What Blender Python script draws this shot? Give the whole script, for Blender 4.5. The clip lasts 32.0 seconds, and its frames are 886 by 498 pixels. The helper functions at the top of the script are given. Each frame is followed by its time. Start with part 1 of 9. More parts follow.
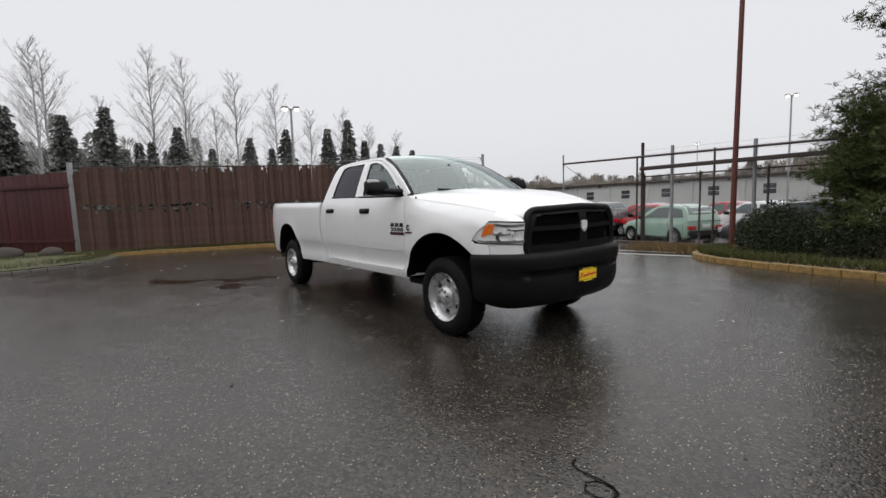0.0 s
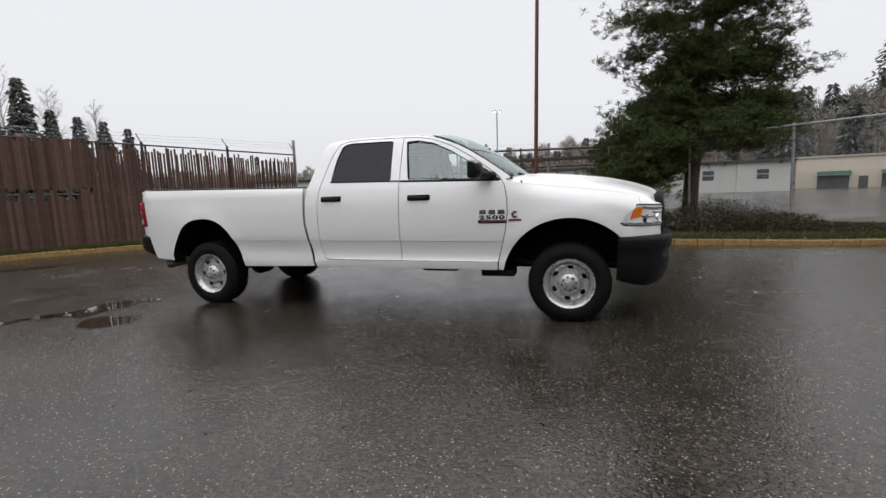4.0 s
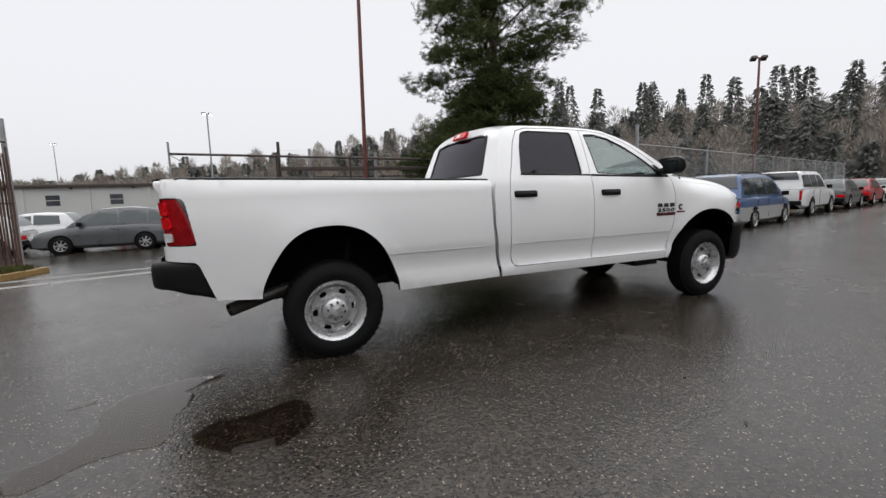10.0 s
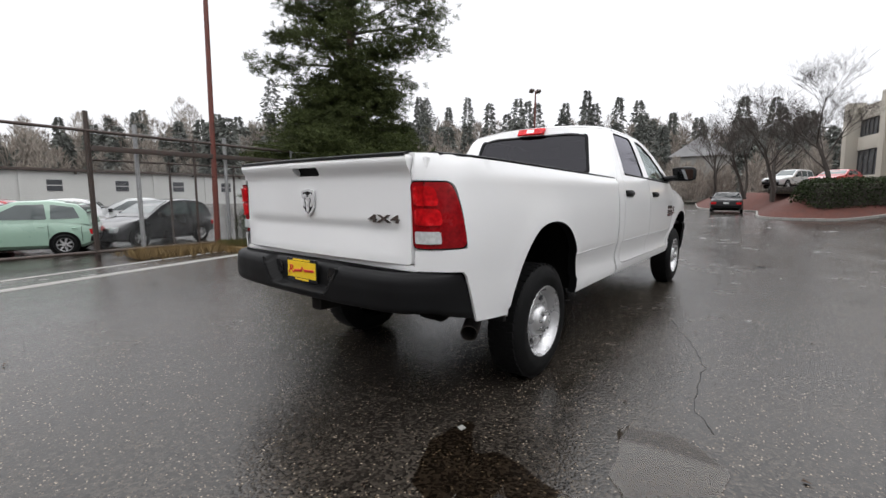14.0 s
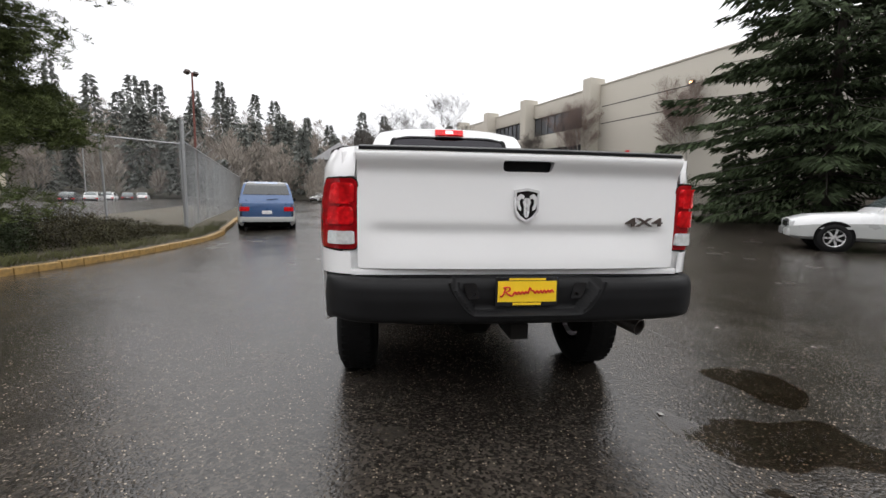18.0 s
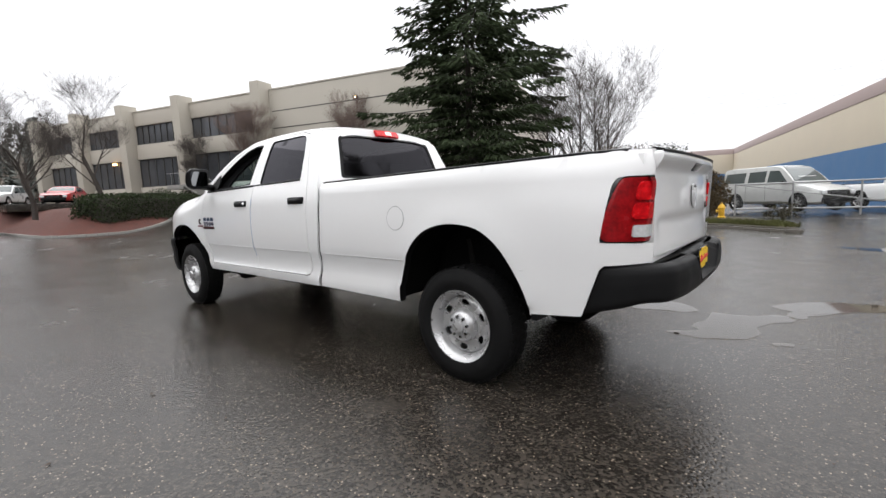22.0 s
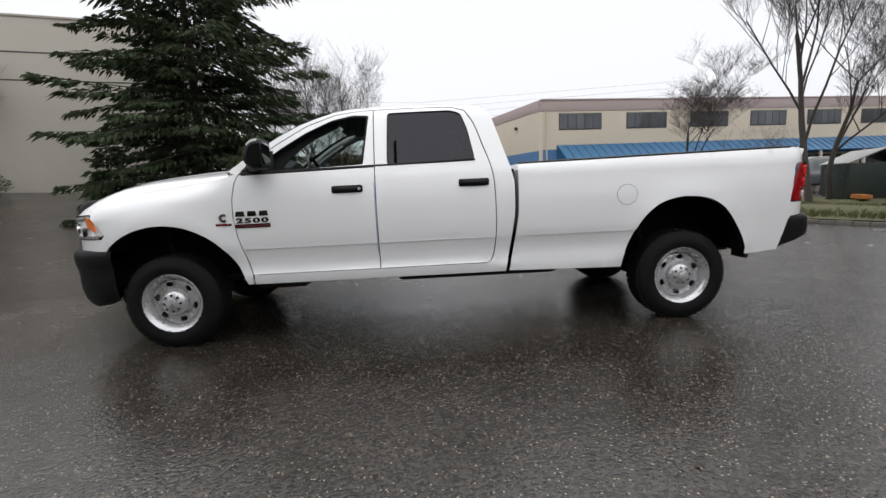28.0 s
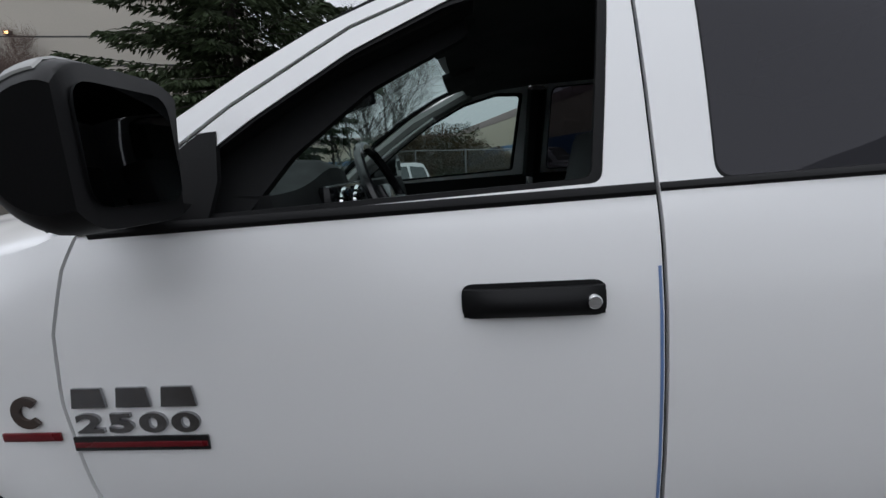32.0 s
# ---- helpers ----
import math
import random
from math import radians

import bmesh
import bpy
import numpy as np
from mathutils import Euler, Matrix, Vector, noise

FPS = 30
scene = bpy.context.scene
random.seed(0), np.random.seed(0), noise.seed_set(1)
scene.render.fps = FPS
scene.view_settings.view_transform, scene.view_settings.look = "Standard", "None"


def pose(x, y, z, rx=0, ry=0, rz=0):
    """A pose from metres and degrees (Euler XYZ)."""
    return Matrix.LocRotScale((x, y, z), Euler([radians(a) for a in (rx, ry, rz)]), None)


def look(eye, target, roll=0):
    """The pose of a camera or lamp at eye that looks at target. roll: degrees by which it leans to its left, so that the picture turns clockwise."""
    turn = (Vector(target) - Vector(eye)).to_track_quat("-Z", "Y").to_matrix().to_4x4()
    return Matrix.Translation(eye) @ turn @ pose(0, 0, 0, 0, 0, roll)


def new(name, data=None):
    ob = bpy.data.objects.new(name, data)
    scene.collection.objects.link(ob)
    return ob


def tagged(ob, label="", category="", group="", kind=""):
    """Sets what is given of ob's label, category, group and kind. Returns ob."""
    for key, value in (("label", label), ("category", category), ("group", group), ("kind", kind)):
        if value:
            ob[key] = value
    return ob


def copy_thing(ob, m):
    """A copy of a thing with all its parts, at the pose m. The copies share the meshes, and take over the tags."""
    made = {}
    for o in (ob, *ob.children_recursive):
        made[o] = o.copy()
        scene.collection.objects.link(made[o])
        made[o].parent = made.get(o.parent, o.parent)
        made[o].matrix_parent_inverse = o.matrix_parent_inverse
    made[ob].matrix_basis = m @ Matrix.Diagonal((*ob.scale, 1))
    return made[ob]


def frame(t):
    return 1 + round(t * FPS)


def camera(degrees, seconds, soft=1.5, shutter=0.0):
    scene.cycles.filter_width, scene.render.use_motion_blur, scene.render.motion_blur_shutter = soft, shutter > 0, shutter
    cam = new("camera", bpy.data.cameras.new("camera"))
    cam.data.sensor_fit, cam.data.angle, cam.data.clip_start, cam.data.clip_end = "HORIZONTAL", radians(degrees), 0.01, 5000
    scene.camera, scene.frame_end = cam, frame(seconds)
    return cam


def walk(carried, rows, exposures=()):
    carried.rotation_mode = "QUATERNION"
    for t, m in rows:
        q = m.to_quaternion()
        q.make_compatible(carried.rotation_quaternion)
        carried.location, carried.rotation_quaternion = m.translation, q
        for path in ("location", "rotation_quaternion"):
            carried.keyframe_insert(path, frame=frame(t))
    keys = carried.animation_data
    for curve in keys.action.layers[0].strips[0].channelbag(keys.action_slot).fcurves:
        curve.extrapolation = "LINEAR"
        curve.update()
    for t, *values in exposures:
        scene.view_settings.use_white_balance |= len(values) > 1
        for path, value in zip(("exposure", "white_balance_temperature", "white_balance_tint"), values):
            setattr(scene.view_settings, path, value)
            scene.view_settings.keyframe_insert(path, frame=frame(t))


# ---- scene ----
cam = camera(90.8, 32.0)
PATH = [
    (0, (5.523, -3.574, 1.283), (3.955, -2.348, 1.087), -1.9),
    (0.5, (5.167, -3.862, 1.268), (3.684, -2.542, 1.024), -2.0),
    (1, (4.803, -4.16, 1.281), (3.436, -2.723, 1.022), -1.5),
    (1.5, (4.428, -4.432, 1.298), (3.147, -2.919, 1.031), -2.5),
    (2, (4.016, -4.616, 1.298), (2.838, -3.022, 1.028), -1.6),
    (2.5, (3.607, -4.849, 1.312), (2.582, -3.159, 1.012), -2.4),
    (3, (3.166, -5.003, 1.312), (2.239, -3.262, 0.979), -2.8),
    (3.5, (2.701, -5.146, 1.328), (1.956, -3.313, 1.04), -1.9),
    (5.5, (0.749, -5.38, 1.248), (0.535, -3.409, 0.991), -2.8),
    (6, (0.334, -5.374, 1.26), (0.248, -3.391, 1.014), -2.0),
    (6.5, (-0.093, -5.393, 1.277), (-0.131, -3.409, 1.026), -2.0),
    (7, (-0.499, -5.303, 1.271), (-0.457, -3.32, 1.012), -0.8),
    (7.5, (-0.891, -5.239, 1.274), (-0.661, -3.27, 1.012), -1.1),
    (8, (-1.272, -5.133, 1.269), (-0.963, -3.177, 0.995), -1.0),
    (8.5, (-1.626, -4.972, 1.288), (-1.216, -3.028, 1.059), -0.2),
    (9, (-1.997, -4.839, 1.294), (-1.425, -2.937, 1.057), -1.1),
    (9.5, (-2.334, -4.608, 1.276), (-1.677, -2.733, 1.043), -2.4),
    (10, (-2.692, -4.424, 1.269), (-1.913, -2.598, 1.027), -1.8),
    (10.5, (-3.043, -4.228, 1.265), (-2.174, -2.451, 0.973), -1.9),
    (11, (-3.356, -3.965, 1.265), (-2.421, -2.221, 0.974), -0.4),
    (11.5, (-3.701, -3.736, 1.257), (-2.625, -2.077, 0.961), -0.7),
    (12, (-3.956, -3.471, 1.247), (-2.804, -1.863, 0.956), -0.6),
    (12.5, (-4.194, -3.192, 1.253), (-2.945, -1.652, 0.997), 0.6),
    (13, (-4.472, -2.899, 1.267), (-3.074, -1.501, 0.96), 1.0),
    (13.5, (-4.672, -2.557, 1.248), (-3.222, -1.212, 0.947), -0.2),
    (14, (-4.874, -2.212, 1.243), (-3.315, -0.984, 0.996), 0.2),
    (14.5, (-5.048, -1.871, 1.239), (-3.403, -0.766, 0.975), 0.4),
    (16.5, (-5.286, -0.447, 1.242), (-3.381, 0.109, 0.988), 0.9),
    (17, (-5.327, -0.076, 1.247), (-3.394, 0.349, 0.955), -0.8),
    (17.5, (-5.33, 0.288, 1.225), (-3.357, 0.476, 0.957), 0.2),
    (18, (-5.302, 0.623, 1.225), (-3.331, 0.382, 0.989), 1.0),
    (18.5, (-5.292, 0.968, 1.227), (-3.386, 0.409, 0.993), 0.9),
    (19, (-5.18, 1.291, 1.218), (-3.357, 0.509, 0.966), 1.0),
    (19.5, (-5.105, 1.674, 1.217), (-3.414, 0.642, 0.942), -0.2),
    (20, (-4.945, 2.02, 1.213), (-3.316, 0.886, 0.965), -1.6),
    (20.5, (-4.714, 2.318, 1.225), (-3.199, 1.036, 0.981), -1.2),
    (21, (-4.482, 2.652, 1.239), (-3.1, 1.233, 0.958), -1.8),
    (21.5, (-4.173, 2.907, 1.229), (-2.838, 1.439, 0.971), -2.3),
    (22, (-3.88, 3.188, 1.23), (-2.615, 1.655, 1.002), -2.1),
    (22.5, (-3.605, 3.431, 1.25), (-2.45, 1.812, 1.034), -2.2),
    (23, (-3.288, 3.639, 1.249), (-2.235, 1.954, 1.024), -1.4),
    (23.5, (-2.993, 3.895, 1.259), (-2.074, 2.133, 1.03), -2.5),
    (24, (-2.687, 4.093, 1.259), (-1.854, 2.288, 1.041), -2.6),
    (24.5, (-2.344, 4.238, 1.278), (-1.588, 2.399, 1.065), -3.9),
    (25, (-2.0, 4.444, 1.28), (-1.404, 2.547, 1.068), -4.2),
    (25.5, (-1.644, 4.54, 1.256), (-1.165, 2.611, 1.033), -3.9),
    (27.5, (-0.237, 4.682, 1.243), (-0.201, 2.697, 1.006), -1.5),
    (28, (0.058, 4.56, 1.251), (-0.026, 2.583, 0.961), -2.6),
    (28.5, (0.228, 4.246, 1.261), (0.18, 2.269, 0.963), -0.5),
    (29, (0.386, 3.895, 1.268), (0.354, 1.924, 0.929), -1.9),
    (29.5, (0.504, 3.521, 1.314), (0.53, 1.557, 0.94), -3.8),
    (30, (0.552, 3.124, 1.355), (0.688, 1.155, 1.033), 0.0),
    (30.5, (0.66, 2.724, 1.377), (0.72, 0.761, 1.0), -1.7),
    (31, (0.686, 2.346, 1.417), (0.806, 0.377, 1.09), -2.7),
    (31.5, (0.691, 2.015, 1.46), (0.845, 0.052, 1.114), -0.9),
    (32, (0.746, 1.728, 1.489), (0.907, -0.232, 1.12), -3.7),
]
walk(cam, [(t, look(eye, target, roll)) for t, eye, target, roll in PATH],
     [(0, 0.1, 6370, 10), (3, 0.18, 6370, 10), (7, 0.2, 6370, 10), (10, 0.24, 6370, 10), (13, 0.46, 6320, 10), (16, 0.72, 6420, 10), (20, 0.7, 6420, 10), (23, 0.68, 6370, 10), (25, 0.56, 6320, 10), (28, 0.38, 6320, 10), (30, 0.34, 6220, 10), (31, 0.14, 6100, 10), (32, -0.14, 6000, 10)])

# ---- sky and light: a bright, even overcast ----
world = bpy.data.worlds.new("overcast")
scene.world = world
world.use_nodes = True
wn, wl = world.node_tree.nodes, world.node_tree.links
sky = wn.new("ShaderNodeTexSky")
sky.sky_type, sky.sun_disc = "NISHITA", False
sky.sun_elevation, sky.sun_rotation = radians(84), radians(150)
sky.air_density, sky.dust_density, sky.ozone_density = 1.0, 6.0, 1.0
bg = wn["Background"]
bg.inputs["Strength"].default_value = 1.0
tone = wn.new("ShaderNodeMix")
tone.data_type = "RGBA"
tone.inputs[0].default_value = 0.032
tone.inputs[6].default_value = (0.67, 0.665, 0.678, 1.0)
grey = wn.new("ShaderNodeHueSaturation")
grey.inputs["Saturation"].default_value = 0.12
wl.new(sky.outputs[0], grey.inputs["Color"])
wl.new(grey.outputs[0], tone.inputs[7])
wl.new(tone.outputs[2], bg.inputs["Color"])
sun = new("sun", bpy.data.lights.new("sun", "SUN"))
sun.data.energy, sun.data.angle, sun.data.color = 1.8, radians(120), (1.0, 0.985, 0.96)
sun.matrix_world = look((0, 0, 0), (-0.02, -0.03, -1.0))

# ---- materials ----
MATS = {}


def mat(name, colour, rough=0.5, metal=0.0, vary=0.12, scale=6.0, fine=60.0, bump=0.0, coat=0.0, spec=0.5, dirt=None, rnd=0.0,
        emit=None, stretch=(1, 1, 1), rough_vary=0.1):
    """A principled surface whose colour and gloss drift at two scales, with optional relief and dirt."""
    m = bpy.data.materials.new(name)
    m.use_nodes = True
    n, l = m.node_tree.nodes, m.node_tree.links
    b = n["Principled BSDF"]
    b.inputs["Roughness"].default_value, b.inputs["Metallic"].default_value = rough, metal
    b.inputs["Coat Weight"].default_value, b.inputs["Coat Roughness"].default_value = coat, 0.05
    b.inputs["Specular IOR Level"].default_value = spec
    tc = n.new("ShaderNodeTexCoord")
    mp = n.new("ShaderNodeMapping")
    mp.inputs["Scale"].default_value = stretch
    l.new(tc.outputs["Object"], mp.inputs[0])
    big, small = n.new("ShaderNodeTexNoise"), n.new("ShaderNodeTexNoise")
    big.inputs["Scale"].default_value, small.inputs["Scale"].default_value = scale, fine
    big.inputs["Detail"].default_value, small.inputs["Detail"].default_value = 4, 3
    for t in (big, small):
        l.new(mp.outputs[0], t.inputs["Vector"])
    mix = n.new("ShaderNodeMix")
    mix.data_type = "FLOAT"
    mix.inputs[0].default_value = 0.45
    l.new(big.outputs["Fac"], mix.inputs[2])
    l.new(small.outputs["Fac"], mix.inputs[3])
    ramp = n.new("ShaderNodeValToRGB")
    ramp.color_ramp.elements[0].position, ramp.color_ramp.elements[1].position = 0.3, 0.7
    lo = [max(0, c * (1 - vary)) for c in colour]
    hi = [min(1, c * (1 + vary)) for c in colour]
    if dirt:
        lo = [a * 0.45 + d * 0.55 for a, d in zip(lo, dirt)]
    ramp.color_ramp.elements[0].color, ramp.color_ramp.elements[1].color = (*lo, 1), (*hi, 1)
    l.new(mix.outputs[0], ramp.inputs[0])
    out = ramp.outputs[0]
    if rnd:
        info = n.new("ShaderNodeObjectInfo")
        geo = n.new("ShaderNodeNewGeometry")
        add = n.new("ShaderNodeMath")
        add.operation = "ADD"
        l.new(info.outputs["Random"], add.inputs[0])
        l.new(geo.outputs["Random Per Island"], add.inputs[1])
        fr = n.new("ShaderNodeMath")
        fr.operation = "FRACT"
        l.new(add.outputs[0], fr.inputs[0])
        mr = n.new("ShaderNodeMapRange")
        mr.inputs["To Min"].default_value, mr.inputs["To Max"].default_value = 1 - rnd, 1 + rnd
        l.new(fr.outputs[0], mr.inputs["Value"])
        hsv = n.new("ShaderNodeHueSaturation")
        l.new(mr.outputs[0], hsv.inputs["Value"])
        l.new(out, hsv.inputs["Color"])
        out = hsv.outputs[0]
    l.new(out, b.inputs["Base Color"])
    if rough_vary:
        rr = n.new("ShaderNodeMapRange")
        rr.inputs["From Min"].default_value, rr.inputs["From Max"].default_value = 0.3, 0.7
        rr.inputs["To Min"].default_value, rr.inputs["To Max"].default_value = max(0, rough - rough_vary), min(1, rough + rough_vary)
        l.new(big.outputs["Fac"], rr.inputs["Value"])
        l.new(rr.outputs[0], b.inputs["Roughness"])
    if bump:
        bp = n.new("ShaderNodeBump")
        bp.inputs["Strength"].default_value, bp.inputs["Distance"].default_value = min(1.0, bump * 40), bump
        l.new(small.outputs["Fac"], bp.inputs["Height"])
        l.new(bp.outputs[0], b.inputs["Normal"])
    if emit:
        b.inputs["Emission Color"].default_value, b.inputs["Emission Strength"].default_value = (*emit[0], 1), emit[1]
    MATS[name] = m
    return m


def glass(name, tint, rough=0.0, least=0.075, gloss=(0.80, 0.88, 0.87)):
    """Thin vehicle or window glass: a tinted clear sheet whose gloss grows towards grazing angles."""
    m = bpy.data.materials.new(name)
    m.use_nodes = True
    n, l = m.node_tree.nodes, m.node_tree.links
    n.remove(n["Principled BSDF"])
    tr, gl, mx, lw = n.new("ShaderNodeBsdfTransparent"), n.new("ShaderNodeBsdfGlossy"), n.new("ShaderNodeMixShader"), n.new("ShaderNodeLayerWeight")
    tr.inputs[0].default_value = (*tint, 1)
    gl.inputs["Roughness"].default_value = rough
    gl.inputs["Color"].default_value = (*gloss, 1)
    p5 = n.new("ShaderNodeMath")
    p5.operation = "POWER"
    p5.inputs[1].default_value = 5.0
    sc = n.new("ShaderNodeMath")
    sc.operation = "MULTIPLY_ADD"
    sc.inputs[1].default_value, sc.inputs[2].default_value = 1.0 - least, least
    l.new(lw.outputs["Facing"], p5.inputs[0])
    l.new(p5.outputs[0], sc.inputs[0])
    l.new(sc.outputs[0], mx.inputs[0])
    l.new(tr.outputs[0], mx.inputs[1])
    l.new(gl.outputs[0], mx.inputs[2])
    l.new(mx.outputs[0], n["Material Output"].inputs[0])
    MATS[name] = m
    return m


BLUEFILM = mat("blue_edge_film", (0.13, 0.21, 0.42), 0.4, vary=0.1)
PAINT = mat("white_paint", (0.82, 0.82, 0.82), 0.28, vary=0.0, scale=1.2, coat=0.9, rough_vary=0.0)
TRIM = mat("black_plastic", (0.008, 0.008, 0.0085), 0.5, vary=0.25, scale=5, fine=300, bump=0.0006, spec=0.14)
GLOSSBLACK = mat("gloss_black", (0.012, 0.012, 0.013), 0.18, vary=0.2)
UNDER = mat("underbody", (0.009, 0.0085, 0.008), 0.75, vary=0.4, scale=8, spec=0.2, dirt=(0.016, 0.014, 0.012))
LINER = mat("wheel_liner", (0.005, 0.005, 0.005), 0.9, vary=0.3, spec=0.1)
RUBBER = mat("tyre_rubber", (0.006, 0.006, 0.0062), 0.7, spec=0.16, vary=0.3, scale=9, fine=90, bump=0.001)
STEEL = mat("argent_steel", (0.53, 0.53, 0.535), 0.3, metal=0.62, vary=0.08, scale=12)
HEADCHROME = mat("lamp_reflector", (0.86, 0.87, 0.88), 0.2, metal=0.1, vary=0.3, scale=9, fine=16, bump=0.02, coat=1.0, stretch=(1, 1, 0.45))
BRIGHT = mat("bright_metal", (0.85, 0.85, 0.86), 0.3, metal=0.35, vary=0.05)
BADGE = mat("dark_chrome", (0.30, 0.30, 0.31), 0.14, metal=1.0, vary=0.3, scale=20)
CHROME = mat("chrome", (0.75, 0.75, 0.76), 0.08, metal=1.0, vary=0.03)
GALV = mat("galvanised_steel", (0.36, 0.37, 0.38), 0.5, metal=0.5, vary=0.18, scale=14, dirt=(0.22, 0.2, 0.18))
RUST = mat("rust_red_paint", (0.13, 0.032, 0.022), 0.55, vary=0.3, scale=5, dirt=(0.08, 0.03, 0.02))
DARKSTEEL = mat("dark_steel", (0.05, 0.045, 0.042), 0.6, metal=0.3, vary=0.3, scale=9, dirt=(0.09, 0.045, 0.03))
PIPESTEEL = mat("pipe_steel", (0.085, 0.08, 0.076), 0.4, metal=0.6, vary=0.3, scale=9, dirt=(0.05, 0.036, 0.028))
LENSRED = mat("red_lens", (0.26, 0.004, 0.007), 0.22, vary=0.5, scale=11, coat=0.2, spec=0.2)
LENSRED2 = mat("bright_red_lens", (0.52, 0.006, 0.010), 0.22, vary=0.6, scale=22, fine=40, coat=0.2, spec=0.2)
LENSCLEAR = mat("clear_lens", (0.72, 0.74, 0.75), 0.08, metal=0.3, vary=0.2, scale=30, coat=1.0)
AMBER = mat("amber_lens", (0.75, 0.17, 0.015), 0.12, vary=0.2, scale=30, coat=1.0)
YELLOW = mat("yellow_plate", (0.85, 0.56, 0.02), 0.4, vary=0.05)
REDINK = mat("red_ink", (0.55, 0.02, 0.02), 0.4, vary=0.05)
DEEPRED = mat("deep_red_enamel", (0.12, 0.008, 0.012), 0.3, vary=0.3)
SEAT = mat("grey_seat_cloth", (0.12, 0.12, 0.125), 0.9, vary=0.2, fine=250, bump=0.001)
CABIN = mat("cabin_plastic", (0.013, 0.0135, 0.014), 0.7, vary=0.15, spec=0.2)
HEADLINER = mat("headliner", (0.05, 0.05, 0.05), 0.9, vary=0.1)
CABINLIGHT = mat("light_grey_trim", (0.27, 0.27, 0.26), 0.6, vary=0.1)
GLASS = glass("clear_glass", (0.56, 0.67, 0.64), 0.0, 0.19)
TINTED = glass("privacy_glass", (0.028, 0.027, 0.031), 0.0, 0.042, (0.74, 0.73, 0.80))
MIRROR = mat("mirror_face", (0.30, 0.31, 0.32), 0.02, metal=1.0, vary=0.01, rough_vary=0)

# ---- mesh helpers ----
from mathutils.geometry import delaunay_2d_cdt


def part(name, bm, material, parent=None, label="", smooth=38, m=None):
    """Links a bmesh as one mesh object, under a thing or a part."""
    me = bpy.data.meshes.new(name)
    bm.to_mesh(me)
    bm.free()
    me.materials.append(material)
    if smooth:
        me.polygons.foreach_set("use_smooth", [True] * len(me.polygons))
        me.set_sharp_from_angle(angle=radians(smooth))
    ob = new(name, me)
    if parent is not None:
        ob.parent = parent
    if m is not None:
        ob.matrix_basis = m
    return tagged(ob, label)


def again(ob, m, parent=None):
    """Another object on the same mesh."""
    o = new(ob.name.split(".")[0], ob.data)
    o.parent = parent if parent is not None else ob.parent
    o.matrix_basis = m
    return o


def thing(name, m, label, category, group="", kind=""):
    ob = new(name)
    ob.empty_display_size = 0.2
    ob.matrix_basis = m
    return tagged(ob, label, category, group, kind)


def box(bm, x0, x1, y0, y1, z0, z1, bevel=0.0, m=None):
    vs = [bm.verts.new(p) for p in ((x0, y0, z0), (x1, y0, z0), (x1, y1, z0), (x0, y1, z0), (x0, y0, z1), (x1, y0, z1), (x1, y1, z1), (x0, y1, z1))]
    fs = [bm.faces.new([vs[i] for i in f]) for f in ((3, 2, 1, 0), (4, 5, 6, 7), (0, 1, 5, 4), (1, 2, 6, 5), (2, 3, 7, 6), (3, 0, 4, 7))]
    if m is not None:
        for v in vs:
            v.co = m @ v.co
    if bevel:
        es = list({e for f in fs for e in f.edges})
        bmesh.ops.bevel(bm, geom=es, offset=bevel, segments=2, affect="EDGES", profile=0.6)
    return bm


def boxed(*a, **k):
    return box(bmesh.new(), *a, **k)


def tube(bm, pts, radii, n=8, cap=True):
    """A tapered tube along a list of points."""
    pts = [Vector(p) for p in pts]
    if not isinstance(radii, (list, tuple)):
        radii = [radii] * len(pts)
    rings, ref = [], None
    for i, p in enumerate(pts):
        d = (pts[min(i + 1, len(pts) - 1)] - pts[max(i - 1, 0)]).normalized()
        if ref is None:
            ref = Vector((0, 0, 1)) if abs(d.z) < 0.9 else Vector((1, 0, 0))
        a = d.cross(ref).normalized()
        b = a.cross(d).normalized()
        ref = b
        rings.append([bm.verts.new(p + radii[i] * (math.cos(t) * a + math.sin(t) * b)) for t in (2 * math.pi * k / n for k in range(n))])
    for r, s in zip(rings, rings[1:]):
        for k in range(n):
            bm.faces.new((r[k], r[(k + 1) % n], s[(k + 1) % n], s[k]))
    if cap:
        bm.faces.new(rings[0][::-1])
        bm.faces.new(rings[-1])
    return bm


def lathe(profile, n=40, bm=None):
    """Turns (radius, y) pairs about the y axis."""
    bm = bm or bmesh.new()
    rings = []
    for r, y in profile:
        rings.append([bm.verts.new((r * math.cos(t), y, r * math.sin(t))) for t in (2 * math.pi * k / n for k in range(n))] if r > 1e-6 else [bm.verts.new((0, y, 0))])
    for r, s in zip(rings, rings[1:]):
        for k in range(n):
            j = (k + 1) % n
            if len(r) == 1 and len(s) > 1:
                bm.faces.new((r[0], s[k], s[j]))
            elif len(s) == 1 and len(r) > 1:
                bm.faces.new((r[k], s[0], r[j]))
            elif len(r) > 1:
                bm.faces.new((r[k], s[k], s[j], r[j]))
    bmesh.ops.recalc_face_normals(bm, faces=bm.faces)
    return bm


